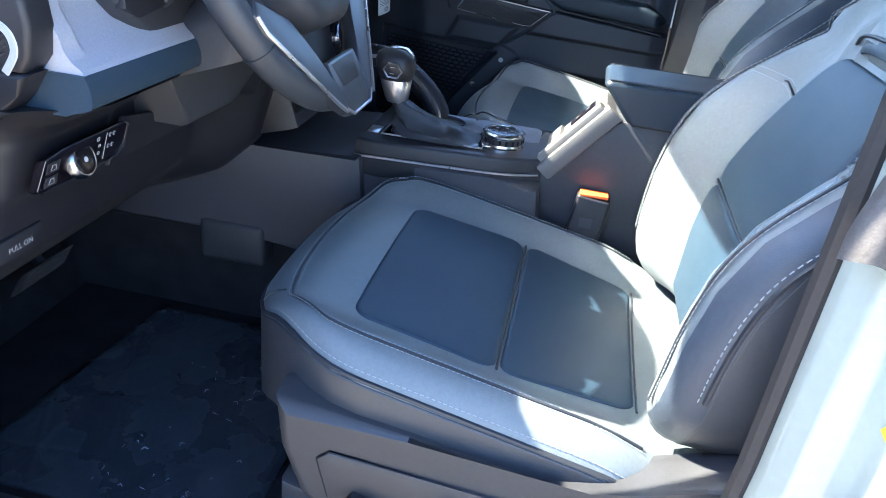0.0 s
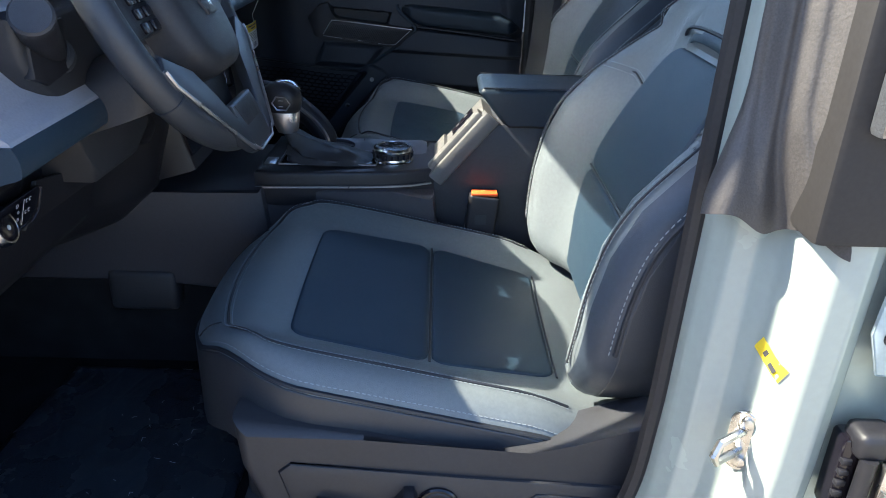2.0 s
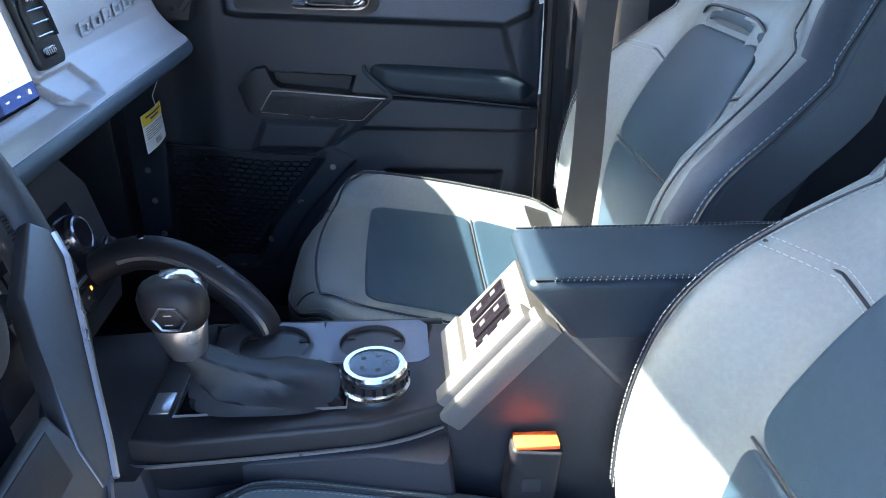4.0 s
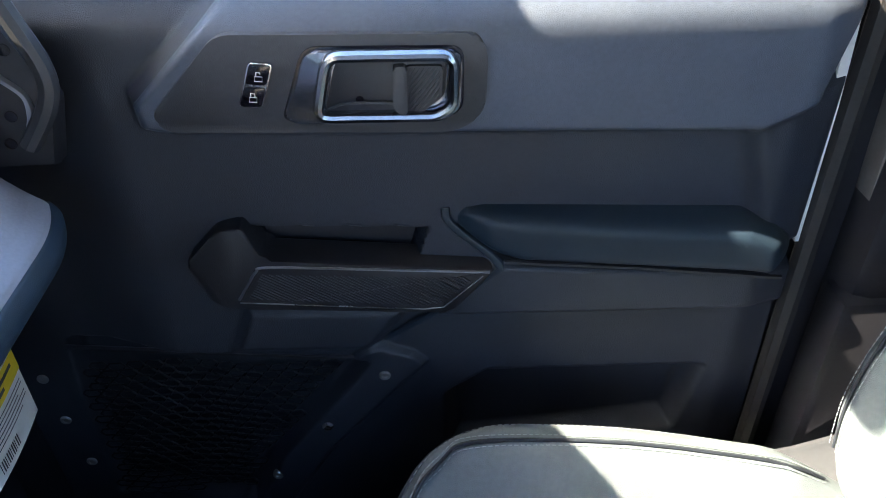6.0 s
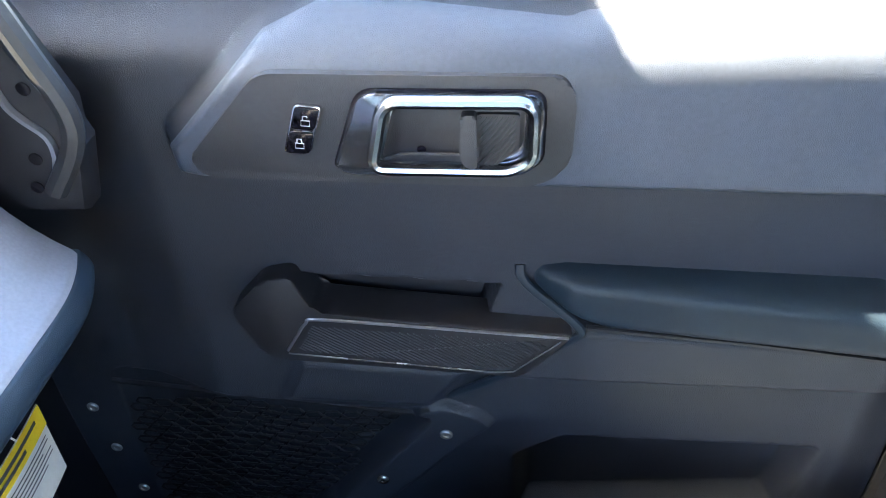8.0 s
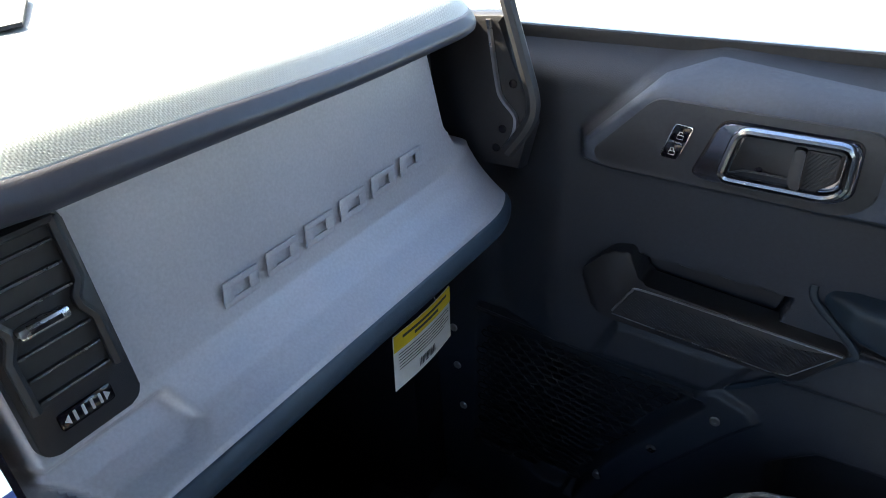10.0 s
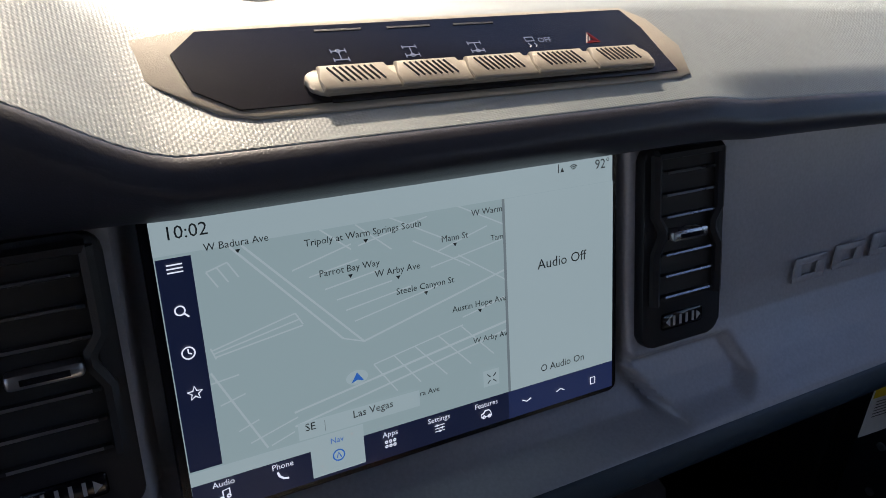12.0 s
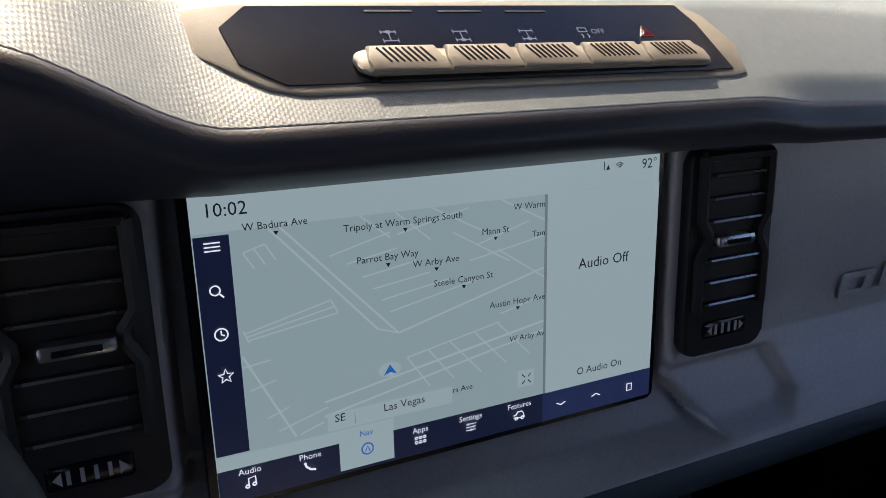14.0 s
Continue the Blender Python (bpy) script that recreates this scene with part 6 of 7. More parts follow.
prism(kp, [(-0.500, 0.950), (-0.300, 0.921), (-0.318, 0.910), (-0.478, 0.893), (-0.512, 0.890)], "z", -0.004, 0.0035, bev=0.002)
for q in kp.verts:
    q.co = Vector((-0.607 - 0.30 * (0.935 - q.co.y) + 0.036 * sm((q.co.x + 0.40) / 0.12) + 0.9 * q.co.z, q.co.x, q.co.y))
part("cover_panel", kp, BLACK, knee, "smooth dark cover beside the light switch")
# hood release
hr = part("release_lever", boxed(-0.672, -0.644, -0.675, -0.600, 0.826, 0.852, bev=0.004), BLACK, knee, "black hood release lever")
part("lettering", letters("PULL ON", 0.009, lambda a, b, d: Vector((-0.6425, -0.640 + a, 0.836 + b)), "CENTER"), PRINTW, hr, smooth=False)

# cluster hood and column
part("cluster_hood", prismed([(-0.715, 1.262), (-0.73, 1.10), (-0.90, 1.10), (-0.90, 1.30), (-0.715, 1.275)], "y", -0.60, -0.235, bev=0.01), BLACK, dash, "black instrument housing")
part("cluster_glass", prismed([(-0.711, 1.245), (-0.726, 1.12), (-0.729, 1.12), (-0.715, 1.245)], "y", -0.58, -0.25), GLOSS, dash, "dark instrument screen")
colm = thing("steering_column", (-0.55, -0.40, 0.98), "dark plastic steering column shroud with stalk", "steering column")
cs = pillow(0.16, 0.070, 0.055, 0.050, 0.10, lambda u, v: 0.0, lambda u, v, w: Vector((-0.56 + u * 0.94 + 0.34 * w, -0.405 + v, 1.075 + u * 0.34 + 0.94 * w)), rings=4)
part("shroud", cs, DARK, colm)
HC = -0.392
part("column_surround", prismed([(HC - 0.111, 1.036), (HC - 0.182, 1.079), (HC - 0.203, 1.113), (HC - 0.203, 1.150), (HC + 0.138, 1.150), (HC + 0.138, 1.082), (HC + 0.098, 1.045), (HC + 0.019, 1.030)], "x", -0.64, -0.536, bev=0.010, seg=3), DARK, colm, "dark plastic surround behind the column")
part("lower_shroud", prismed([(HC - 0.111, 1.036), (HC + 0.019, 1.030), (HC + 0.125, 0.985), (HC + 0.150, 0.955), (HC + 0.080, 0.925), (HC - 0.050, 0.928), (HC - 0.070, 0.965)], "x", -0.66, -0.550, bev=0.012, seg=3), DARK, colm, "dark plastic lower column panel")
part("column_gaiter", prismed([(HC + 0.080, 1.060), (HC + 0.235, 1.000), (HC + 0.262, 0.940), (HC + 0.190, 0.905), (HC + 0.060, 0.930)], "x", -0.68, -0.570, bev=0.015, seg=3), BLACK, colm, "black gaiter beside the column")
part("surround_panel", prismed([(HC - 0.190, 1.090), (HC - 0.190, 1.140), (HC - 0.110, 1.140), (HC - 0.110, 1.085), (HC - 0.165, 1.078)], "x", -0.545, -0.5325, bev=0.002), BLACK, colm)
stk = part("stalk", tubed(curve([(-0.548, -0.505, 1.100), (-0.535, -0.540, 1.118), (-0.522, -0.580, 1.140), (-0.512, -0.606, 1.156)], 4), [0.012 + 0.008 * min(1.0, k / 8) for k in range(len(curve([(-0.548, -0.505, 1.100), (-0.535, -0.540, 1.118), (-0.522, -0.580, 1.140), (-0.512, -0.606, 1.156)], 4)))], 20), BLACK, colm, "black indicator stalk")
sx_ = Vector((0.010, -0.026, 0.016)).normalized()
part("stalk_end", lathed(Vector((-0.512, -0.606, 1.156)) - sx_ * 0.004, sx_, [(0, 0.0212), (0.007, 0.0210), (0.009, 0.0185), (0.0085, 0.016), (0.0085, 0.0005)], 28), DARK, stk, "ribbed stalk end ring")
part("stalk_boot", lathed(Vector((-0.550, -0.500, 1.097)), sx_, [(0, 0.022), (0.010, 0.021), (0.014, 0.017), (0.014, 0.012)], 24), SKIRT, stk)

# ---------------- steering wheel ----------------
GUNM = mat("gunmetal_spoke", (0.10, 0.105, 0.12), 0.42, metal=0.85, var=0.06)
WC, WA = Vector((-0.445, -0.381, 1.114)), radians(27)
wn_ = Vector((math.cos(WA), 0, math.sin(WA)))
wu = Vector((-math.sin(WA), 0, math.cos(WA)))
wy = Vector((0, 1, 0))
wheel = thing("steering_wheel", WC, "dark leather steering wheel with grey spokes", "steering wheel")


def wp(a, b, c=0.0):
    return WC + wy * a + wu * b + wn_ * c


UP = 0.035


def hubp(a, b, c=0.0):
    """From the hub's centre, which lies above the origin of the lower spokes."""
    return wp(a, b + UP, c)


RIM = 0.182
rim = []
for k in range(72):
    t = 2 * math.pi * k / 72
    a, b = RIM * math.sin(t), RIM * math.cos(t)
    rim.append(hubp(a, b))
rm = part("rim", tubed(rim, 0.0165, 12, closed=True, flat=1.15, up=tuple(wn_)), SKIRT, wheel, "dark stitched leather rim")
for t in (55, 122, 238, 305):
    a, b = RIM * math.sin(radians(t)), RIM * math.cos(radians(t))
    d = Vector((0, 0, 0)) + wy * a + wu * b
    tang = (wy * math.cos(radians(t)) - wu * math.sin(radians(t)))
    ringp = [hubp(0, 0) + d + (d.normalized() * math.cos(q) + wn_ * math.sin(q) * 1.12) * 0.0172 for q in (2 * math.pi * j / 16 for j in range(16))]
    part("rim_seam", tubed(ringp, 0.0010, 5, closed=True), PIPING, rm)
stw = bmesh.new()
for k in range(110):
    t = radians(38 + 104 * k / 110)
    a, b = (RIM - 0.0175) * math.sin(t), (RIM - 0.0175) * math.cos(t)
    for q in (a, -a):
        tube(stw, [hubp(q, b, 0.004), hubp(q * 0.995, b * 0.995, 0.009)], 0.0007, 4)
tagged(part("rim_stitching", stw, PIPING, rm), kind="stuff")
hub = pillow(0.086, 0.076, 0.050, 0.022, 0.05, lambda u, v: 0.010 * (1 - (u / 0.09) ** 2), lambda u, v, w: hubp(u * (1 + 2.2 * min(v, 0.03)), v - 0.026, 0.034 + w), rings=6)
hb2 = part("hub_pad", hub, DARK, wheel, "dark grained horn pad")
lg = bmesh.new()
prism(lg, [(-0.026, 0.018), (0.026, 0.018), (0.030, 0.008), (0.018, -0.020), (-0.018, -0.020), (-0.030, 0.008)], "z", 0.020, 0.0265, bev=0.002)
for q in lg.verts:
    q.co = hubp(q.co.x, q.co.y - 0.016, q.co.z + 0.020)
bdg = part("badge", lg, DARK, hb2, "plain dark badge plate")
lg = bmesh.new()
prism(lg, [(-0.006, 0.014), (0.002, 0.012), (0.007, 0.002), (0.004, -0.012), (0.000, -0.004), (-0.004, -0.010), (-0.003, 0.003)], "z", 0.0265, 0.0278)
for q in lg.verts:
    q.co = hubp(q.co.x, q.co.y - 0.016, q.co.z + 0.020)
part("badge_mark", lg, CHROME, bdg, smooth=False)
for s in (-1, 1):
    arm = bmesh.new()
    prism(arm, [(s * 0.066, 0.030), (s * 0.178, 0.018), (s * 0.180, -0.030), (s * 0.066, -0.028)], "z", -0.006, 0.012, bev=0.006)
    for q in arm.verts:
        q.co = hubp(q.co.x, q.co.y, q.co.z)
    sp_ = part("side_spoke", arm, BLACK, wheel, "black spoke with buttons")
    for dy in (0.012, -0.004, -0.020):
        for dx in (0.105, 0.130):
            b = bmesh.new()
            prism(b, rrect(0.010, 0.006, 0.003, 3, s * dx, dy), "z", 0.011, 0.0155, bev=0.001)
            for q in b.verts:
                q.co = hubp(q.co.x, q.co.y, q.co.z)
            part("spoke_button", b, GLOSS, sp_)
    arm = bmesh.new()
    prism(arm, [(s * 0.158, -0.016), (s * 0.172, -0.030), (s * 0.166, -0.050), (s * 0.070, -0.150), (s * 0.052, -0.166), (s * 0.040, -0.160), (s * 0.046, -0.132), (s * 0.074, -0.086), (s * 0.100, -0.045)], "z", 0.008, 0.021, bev=0.003, seg=3)
    for q in arm.verts:
        q.co = wp(q.co.x, q.co.y, q.co.z)
    ls_ = part("lower_spoke", arm, GUNM, wheel, "dark satin lower spoke with a bright edge")
    part("bright_edge", tubed([wp(s * x, z, 0.0212) for x, z in ((0.170, -0.032), (0.164, -0.050), (0.069, -0.149), (0.052, -0.164))], 0.0026, 6), SATIN, ls_, "bright metal edge")
b = bmesh.new()
prism(b, [(-0.050, -0.104), (0.050, -0.104), (0.046, -0.132), (0.048, -0.164), (0.034, -0.172), (-0.034, -0.172), (-0.048, -0.164), (-0.046, -0.132)], "z", 0.004, 0.0195, bev=0.004, seg=3)
for q in b.verts:
    q.co = wp(q.co.x, q.co.y, q.co.z)
brg = part("spoke_bridge", b, GUNM, wheel, "dark satin bridge between the lower spokes")
b = bmesh.new()
prism(b, [(-0.038, -0.108), (0.038, -0.108), (0.030, -0.138), (-0.030, -0.138)], "z", 0.017, 0.0205, bev=0.001)
for q in b.verts:
    q.co = wp(q.co.x, q.co.y, q.co.z)
part("bridge_pocket", b, BLACK, brg)
part("bright_edge", tubed([wp(x, z, 0.0205) for x, z in ((-0.050, -0.160), (-0.034, -0.171), (0.034, -0.171), (0.050, -0.160))], 0.0022, 6), SATIN, brg, "bright metal edge")
b = bmesh.new()
prism(b, [(-0.100, -0.030), (0.100, -0.030), (0.040, -0.125), (-0.040, -0.125)], "z", -0.018, -0.008, bev=0.003)
for q in b.verts:
    q.co = wp(q.co.x, q.co.y, q.co.z)
part("spoke_backing", b, BLACK, wheel)

# ---------------- centre console ----------------
con = thing("centre_console", (-0.30, 0.0, 0.435), "dark plastic centre console with shifter, drive dial and cup holders", "console")
part("console_side", prismed([(-1.05, 0.62), (-1.05, 0.86), (-0.70, 0.790), (-0.42, 0.812), (-0.40, 0.62), (-0.50, 0.615), (-0.53, 0.62), (-0.62, 0.622), (-0.64, 0.64)], "y", -0.140, 0.130, bev=0.008), CONSM, con, "dark console side wall")
part("kick_bump", boxed(-0.710, -0.585, -0.146, -0.100, 0.568, 0.650, bev=0.012, seg=3), DARK, con, "moulded bump at the foot of the console")
part("console_side", prismed([(-0.44, 0.58), (-0.44, 0.806), (-0.20, 0.806), (-0.125, 0.800), (-0.10, 0.58)], "y", -0.122, -0.06, bev=0.008), CONSM, con)
part("tunnel", prismed([(-1.1, 0.43), (-1.1, 0.70), (-0.40, 0.66), (0.40, 0.60), (0.9, 0.55), (0.9, 0.43)], "y", -0.105, 0.10), CARPET, con)
part("console_body", prismed([(-0.46, 0.60), (-0.47, 0.806), (-0.17, 0.808), (-0.115, 0.812), (-0.085, 0.835), (-0.030, 0.915), (-0.010, 0.922), (0.34, 0.922), (0.36, 0.60)], "y", -0.082, 0.080, bev=0.008), DARK, con, "dark console body")
dk = bmesh.new()
prism(dk, [(-0.435, -0.120), (-0.395, -0.128), (-0.200, -0.110), (-0.130, -0.085), (-0.105, -0.070), (-0.105, 0.078), (-0.139, 0.079), (-0.139, -0.007), (-0.386, -0.007), (-0.386, 0.090), (-0.43, 0.092)], "z", 0.775, 0.838, bev=0.006, seg=3)
deck = part("console_deck", dk, BLACK, con, "satin black console top")
part("deck_trim", tubed(curve([(-0.44, -0.1225, 0.808), (-0.395, -0.130, 0.812), (-0.200, -0.112, 0.812), (-0.13, -0.086, 0.812)], 6), 0.0022, 6), SATIN, con, "thin bright console strip")
pl_ = bmesh.new()
prism(pl_, [(-0.395, -0.090), (-0.230, -0.085), (-0.228, -0.010), (-0.395, -0.005)], "z", 0.834, 0.843, bev=0.003)
part("shift_plate", pl_, GLOSS, con, "gloss black shift plate")
part("plate_rim", tubed([(-0.398, -0.005, 0.842), (-0.398, -0.093, 0.842), (-0.228, -0.088, 0.842), (-0.226, -0.008, 0.842)], 0.0016, 6, closed=True), SATIN, con)
for k, x in enumerate((-0.36, -0.315, -0.295, -0.278, -0.262)):
    part("gear_mark", boxed(x, x + 0.007, -0.0845, -0.0795, 0.8430, 0.8436), PRINTW, con)
boot = bmesh.new()
prev = None
for k in range(11):
    t = k / 10
    cx, cy, cz = -0.312 - 0.070 * t, -0.048 - 0.004 * t, 0.842 + 0.050 * t
    a, b_ = 0.062 * (1 - t) ** 1.6 + 0.016, 0.036 * (1 - t) ** 1.4 + 0.014
    ringv = []
    for q in range(24):
        an = 2 * math.pi * q / 24
        wv = 1 + 0.17 * math.sin(an * 5 + t * 9) * (1 - t) * min(1, t * 4) + 0.09 * math.sin(an * 2 + t * 20) * (1 - t) * t
        ringv.append(boot.verts.new((cx + a * wv * math.copysign(abs(math.cos(an)) ** 0.6, math.cos(an)), cy + b_ * wv * math.copysign(abs(math.sin(an)) ** 0.6, math.sin(an)), cz + 0.006 * math.sin(an * 2 + t * 5) * (1 - t) * t * 3)))
    if prev:
        for q in range(24):
            boot.faces.new((prev[q], prev[(q + 1) % 24], ringv[(q + 1) % 24], ringv[q]))
    prev = ringv
boot.faces.new(prev)
BOOTM = mat("boot_leather", (0.018, 0.020, 0.025), 0.42, var=0.15, scale=9, bump=0.5, bscale=600, kind="leather")
part("shift_boot", boot, BOOTM, con, "black leather shift boot")
KC = Vector((-0.386, -0.052, 0.893))
kax = Vector((-0.10, -0.02, 1)).normalized()


def loft(rows, m=24):
    b = bmesh.new()
    pr = None
    for c, a, d in rows:
        rv = [b.verts.new(Vector(c) + Vector((a * math.copysign(abs(math.cos(t)) ** 0.75, math.cos(t)), d * math.copysign(abs(math.sin(t)) ** 0.75, math.sin(t)), 0))) for t in (2 * math.pi * q / m for q in range(m))]
        if pr:
            for q in range(m):
                b.faces.new((pr[q], pr[(q + 1) % m], rv[(q + 1) % m], rv[q]))
        else:
            b.faces.new(rv[::-1])
        pr = rv
    b.faces.new(pr)
    return b


part("knob_collar", loft([(KC + kax * h, a, d) for h, a, d in ((-0.004, 0.017, 0.016), (0.004, 0.020, 0.018), (0.032, 0.026, 0.023), (0.037, 0.024, 0.021))]), SATIN, con, "satin metal knob collar")
kb_ = part("shift_knob", loft([(KC + kax * (h + 0.006), a, d) for h, a, d, o in ((0.026, 0.024, 0.021, 0), (0.032, 0.029, 0.025, 0.002), (0.046, 0.032, 0.028, 0.003), (0.060, 0.032, 0.027, 0.001), (0.070, 0.028, 0.022, -0.003), (0.076, 0.018, 0.014, -0.006), (0.078, 0.006, 0.005, -0.008))]), BLACK, con, "black shift knob with bright cap")
part("knob_cap", loft([(KC + kax * (h + 0.006) + Vector((0.009 + o, 0.009, 0)), a * 0.95, d * 0.95) for h, a, d, o in ((0.060, 0.024, 0.0235, 0), (0.071, 0.022, 0.0195, -0.002), (0.0785, 0.015, 0.012, -0.004), (0.080, 0.006, 0.005, -0.005))]), CHROME, kb_, "bright cap")
ringk = [KC + kax * 0.053 + Vector((0.002 + 0.016 * math.cos(t), -0.0290 - 0.0015 * math.cos(t), 0.013 * math.sin(t))) for t in (2 * math.pi * q / 6 for q in range(6))]
part("thumb_button", tubed(ringk, 0.0016, 5, closed=True), SATIN, kb_)
for dz in (0.005, -0.005):
    part("button_mark", tubed([KC + kax * 0.053 + Vector((-0.002, -0.0300, dz)), KC + kax * 0.053 + Vector((0.005, -0.0300, dz))], 0.0006, 4), PRINTW, kb_)
part("shift_badge", boxed(-0.425, -0.405, -0.085, -0.05, 0.838, 0.8405, bev=0.001), SATIN, con)
GREYP = mat("grey_print", (0.05, 0.05, 0.055), 0.5)
# drive mode dial
DC = (-0.200, -0.046, 0.836)
dial = part("drive_dial", lathed(DC, (0, 0, 1), [(0, 0.037), (0.006, 0.037), (0.008, 0.034), (0.012, 0.033), (0.022, 0.033), (0.024, 0.0345), (0.027, 0.0345), (0.030, 0.0320), (0.030, 0.027), (0.028, 0.0265)], 40), CHROME, con, "chrome ringed drive mode dial")
part("dial_face", lathed((DC[0], DC[1], 0.8640), (0, 0, 1), [(0, 0.0262), (0.0016, 0.0258), (0.0022, 0.021)], 36), GLOSS, dial)
part("dial_grip", lathed((DC[0], DC[1], 0.8485), (0, 0, 1), [(0, 0.0352), (0.009, 0.0352)], 40), BLACK, dial)
for k in range(20):
    a = 2 * math.pi * k / 20
    part("grip_ridge", boxed(DC[0] + 0.0352 * math.cos(a) - 0.0018, DC[0] + 0.0352 * math.cos(a) + 0.0018, DC[1] + 0.0352 * math.sin(a) - 0.0018, DC[1] + 0.0352 * math.sin(a) + 0.0018, 0.8490, 0.8570), GLOSS, dial)
for k in range(5):
    a = 2 * math.pi * k / 5
    part("dial_mark", lathed((DC[0] + 0.014 * math.cos(a), DC[1] + 0.014 * math.sin(a), 0.8661), (0, 0, 1), [(0, 0.0030), (0.0004, 0.0030)], 8), GREYP, dial)
# cup holders
CUPM = mat("silver_console_paint", (0.10, 0.10, 0.115), 0.36, metal=0.6, var=0.06)


def holed(x0, x1, y0, y1, cx, cy, r, z0, z1, m=32):
    """A plate with a round hole through it and a wall down the hole."""
    b = bmesh.new()
    rings_ = []
    for k in range(m):
        t = 2 * math.pi * (k + 0.5) / m
        c, s_ = math.cos(t), math.sin(t)
        e = min((x1 - cx) / c if c > 0 else (x0 - cx) / c, (y1 - cy) / s_ if s_ > 0 else (y0 - cy) / s_)
        rings_.append([b.verts.new(p) for p in ((cx + c * e, cy + s_ * e, z1 - 0.004), (cx + c * e, cy + s_ * e, z1), (cx + c * r, cy + s_ * r, z1), (cx + c * (r - 0.002), cy + s_ * (r - 0.002), z1 - 0.001), (cx + c * (r - 0.003), cy + s_ * (r - 0.003), z0))])
    for k in range(m):
        a, d = rings_[k], rings_[(k + 1) % m]
        for q in range(4):
            b.faces.new((a[q], a[q + 1], d[q + 1], d[q]))
    return b


for x0, x1, x, y, r in ((-0.385, -0.2625, -0.318, 0.040, 0.0425), (-0.2625, -0.14, -0.205, 0.038, 0.0400)):
    c_ = part("cup_holder", holed(x0, x1, -0.006, 0.084, x, y, r, 0.826, 0.8388), CUPM, con, "silver rimmed cup holder")
    part("cup_well", lathed((x, y, 0.806), (0, 0, 1), [(0.026, r - 0.003), (0.001, r - 0.006), (0.001, 0.001)], 32), BLACK, c_)
    for q in range(3):
        a = 2.1 * q + 0.4
        part("cup_grip", boxed(x + (r - 0.008) * math.cos(a) - 0.005, x + (r - 0.008) * math.cos(a) + 0.005, y + (r - 0.008) * math.sin(a) - 0.004, y + (r - 0.008) * math.sin(a) + 0.004, 0.815, 0.834, bev=0.001), BLACK, c_)
part("deck_edge", boxed(-0.40, -0.12, 0.083, 0.092, 0.775, 0.8375, bev=0.003), BLACK, con)
# sloping switch bank below the arm rest




BANKM = mat("grey_console_plastic", (0.105, 0.103, 0.100), 0.42, var=0.08, bump=0.2, bscale=1300)


def slope(y, t, w=0.0):
    """On the slope that climbs to the arm rest: t from 0 at its foot to 1."""
    n_ = Vector((-0.79, 0, 0.61))
    return Vector((-0.108, y, 0.822)).lerp(Vector((-0.026, y, 0.922)), t) + n_ * w


def slope_prism(pts, w0, w1, bev=0.0):
    b = bmesh.new()
    prism(b, pts, "z", w0, w1, bev=bev)
    for q in b.verts:
        q.co = slope(q.co.x, q.co.y, q.co.z)
    return b


bank = part("switch_bank", slope_prism([(-0.070, 0.02), (0.060, 0.02), (0.055, 1.0), (-0.070, 1.0)], -0.01, 0.018, bev=0.003), BANKM, con, "sloping grey switch bank")
part("bank_frame", slope_prism([(-0.092, -0.10), (-0.066, -0.06), (-0.066, 1.06), (-0.097, 1.08)], -0.006, 0.024, bev=0.005), BANKM, con, "grey frame beside the switch bank")
part("bank_step", slope_prism([(-0.084, -0.02), (-0.060, -0.02), (-0.060, 1.0), (-0.086, 1.0)], 0.010, 0.034, bev=0.004), BANKM, con)
part("bank_ledge", slope_prism([(-0.064, 0.04), (0.050, 0.04), (0.050, 0.26), (-0.064, 0.26)], 0.016, 0.026, bev=0.003), BANKM, bank, "grey ledge with ports")
for y0 in (-0.052, -0.020, 0.014):
    sb_ = part("rocker", slope_prism([(y0, 0.40), (y0 + 0.026, 0.40), (y0 + 0.026, 0.82), (y0, 0.82)], 0.016, 0.022, bev=0.002), GLOSS, bank, "black rocker switch")
    for dt in (0.52, 0.70):
        part("rocker_mark", slope_prism([(y0 + 0.009, dt - 0.03), (y0 + 0.017, dt - 0.03), (y0 + 0.017, dt + 0.03), (y0 + 0.009, dt + 0.03)], 0.0215, 0.0224), GREYP, sb_)

rest = thing("arm_rest", (0.10, -0.04, 0.92), "blue vinyl padded arm rest with stitched edges on the console", "arm rest")
ap = pillow(0.178, 0.0645, 0.012, 0.010, 0.062, lambda u, v: 0.0, lambda u, v, w: Vector((0.126 + u + 0.045 * sm((-0.018 - w) / 0.05) * sm((-0.06 - u) / 0.10), -0.0385 + v, 0.987 + w)), rings=5)
apd = part("pad", ap, PADBLUE, rest, "blue vinyl pad")
asn = bmesh.new()
for yv in (-0.0385 - 0.0595, -0.0385 + 0.0595):
    part("edge_seam", tubed([(-0.046, yv, 0.9868), (0.298, yv, 0.9868)], 0.0012, 5), PIPING, apd)
    for k in range(55):
        x = -0.028 + 0.006 * k
        tube(asn, [(x, yv - 0.0030, 0.9866), (x + 0.003, yv + 0.0030, 0.9871)], 0.0006, 4)
tagged(part("edge_stitching", asn, mat("blue_thread", (0.24, 0.27, 0.31), 0.7), apd), kind="stuff")
part("hinge_base", boxed(0.0, 0.30, -0.085, 0.012, 0.915, 0.930, bev=0.004), BLACK, rest)

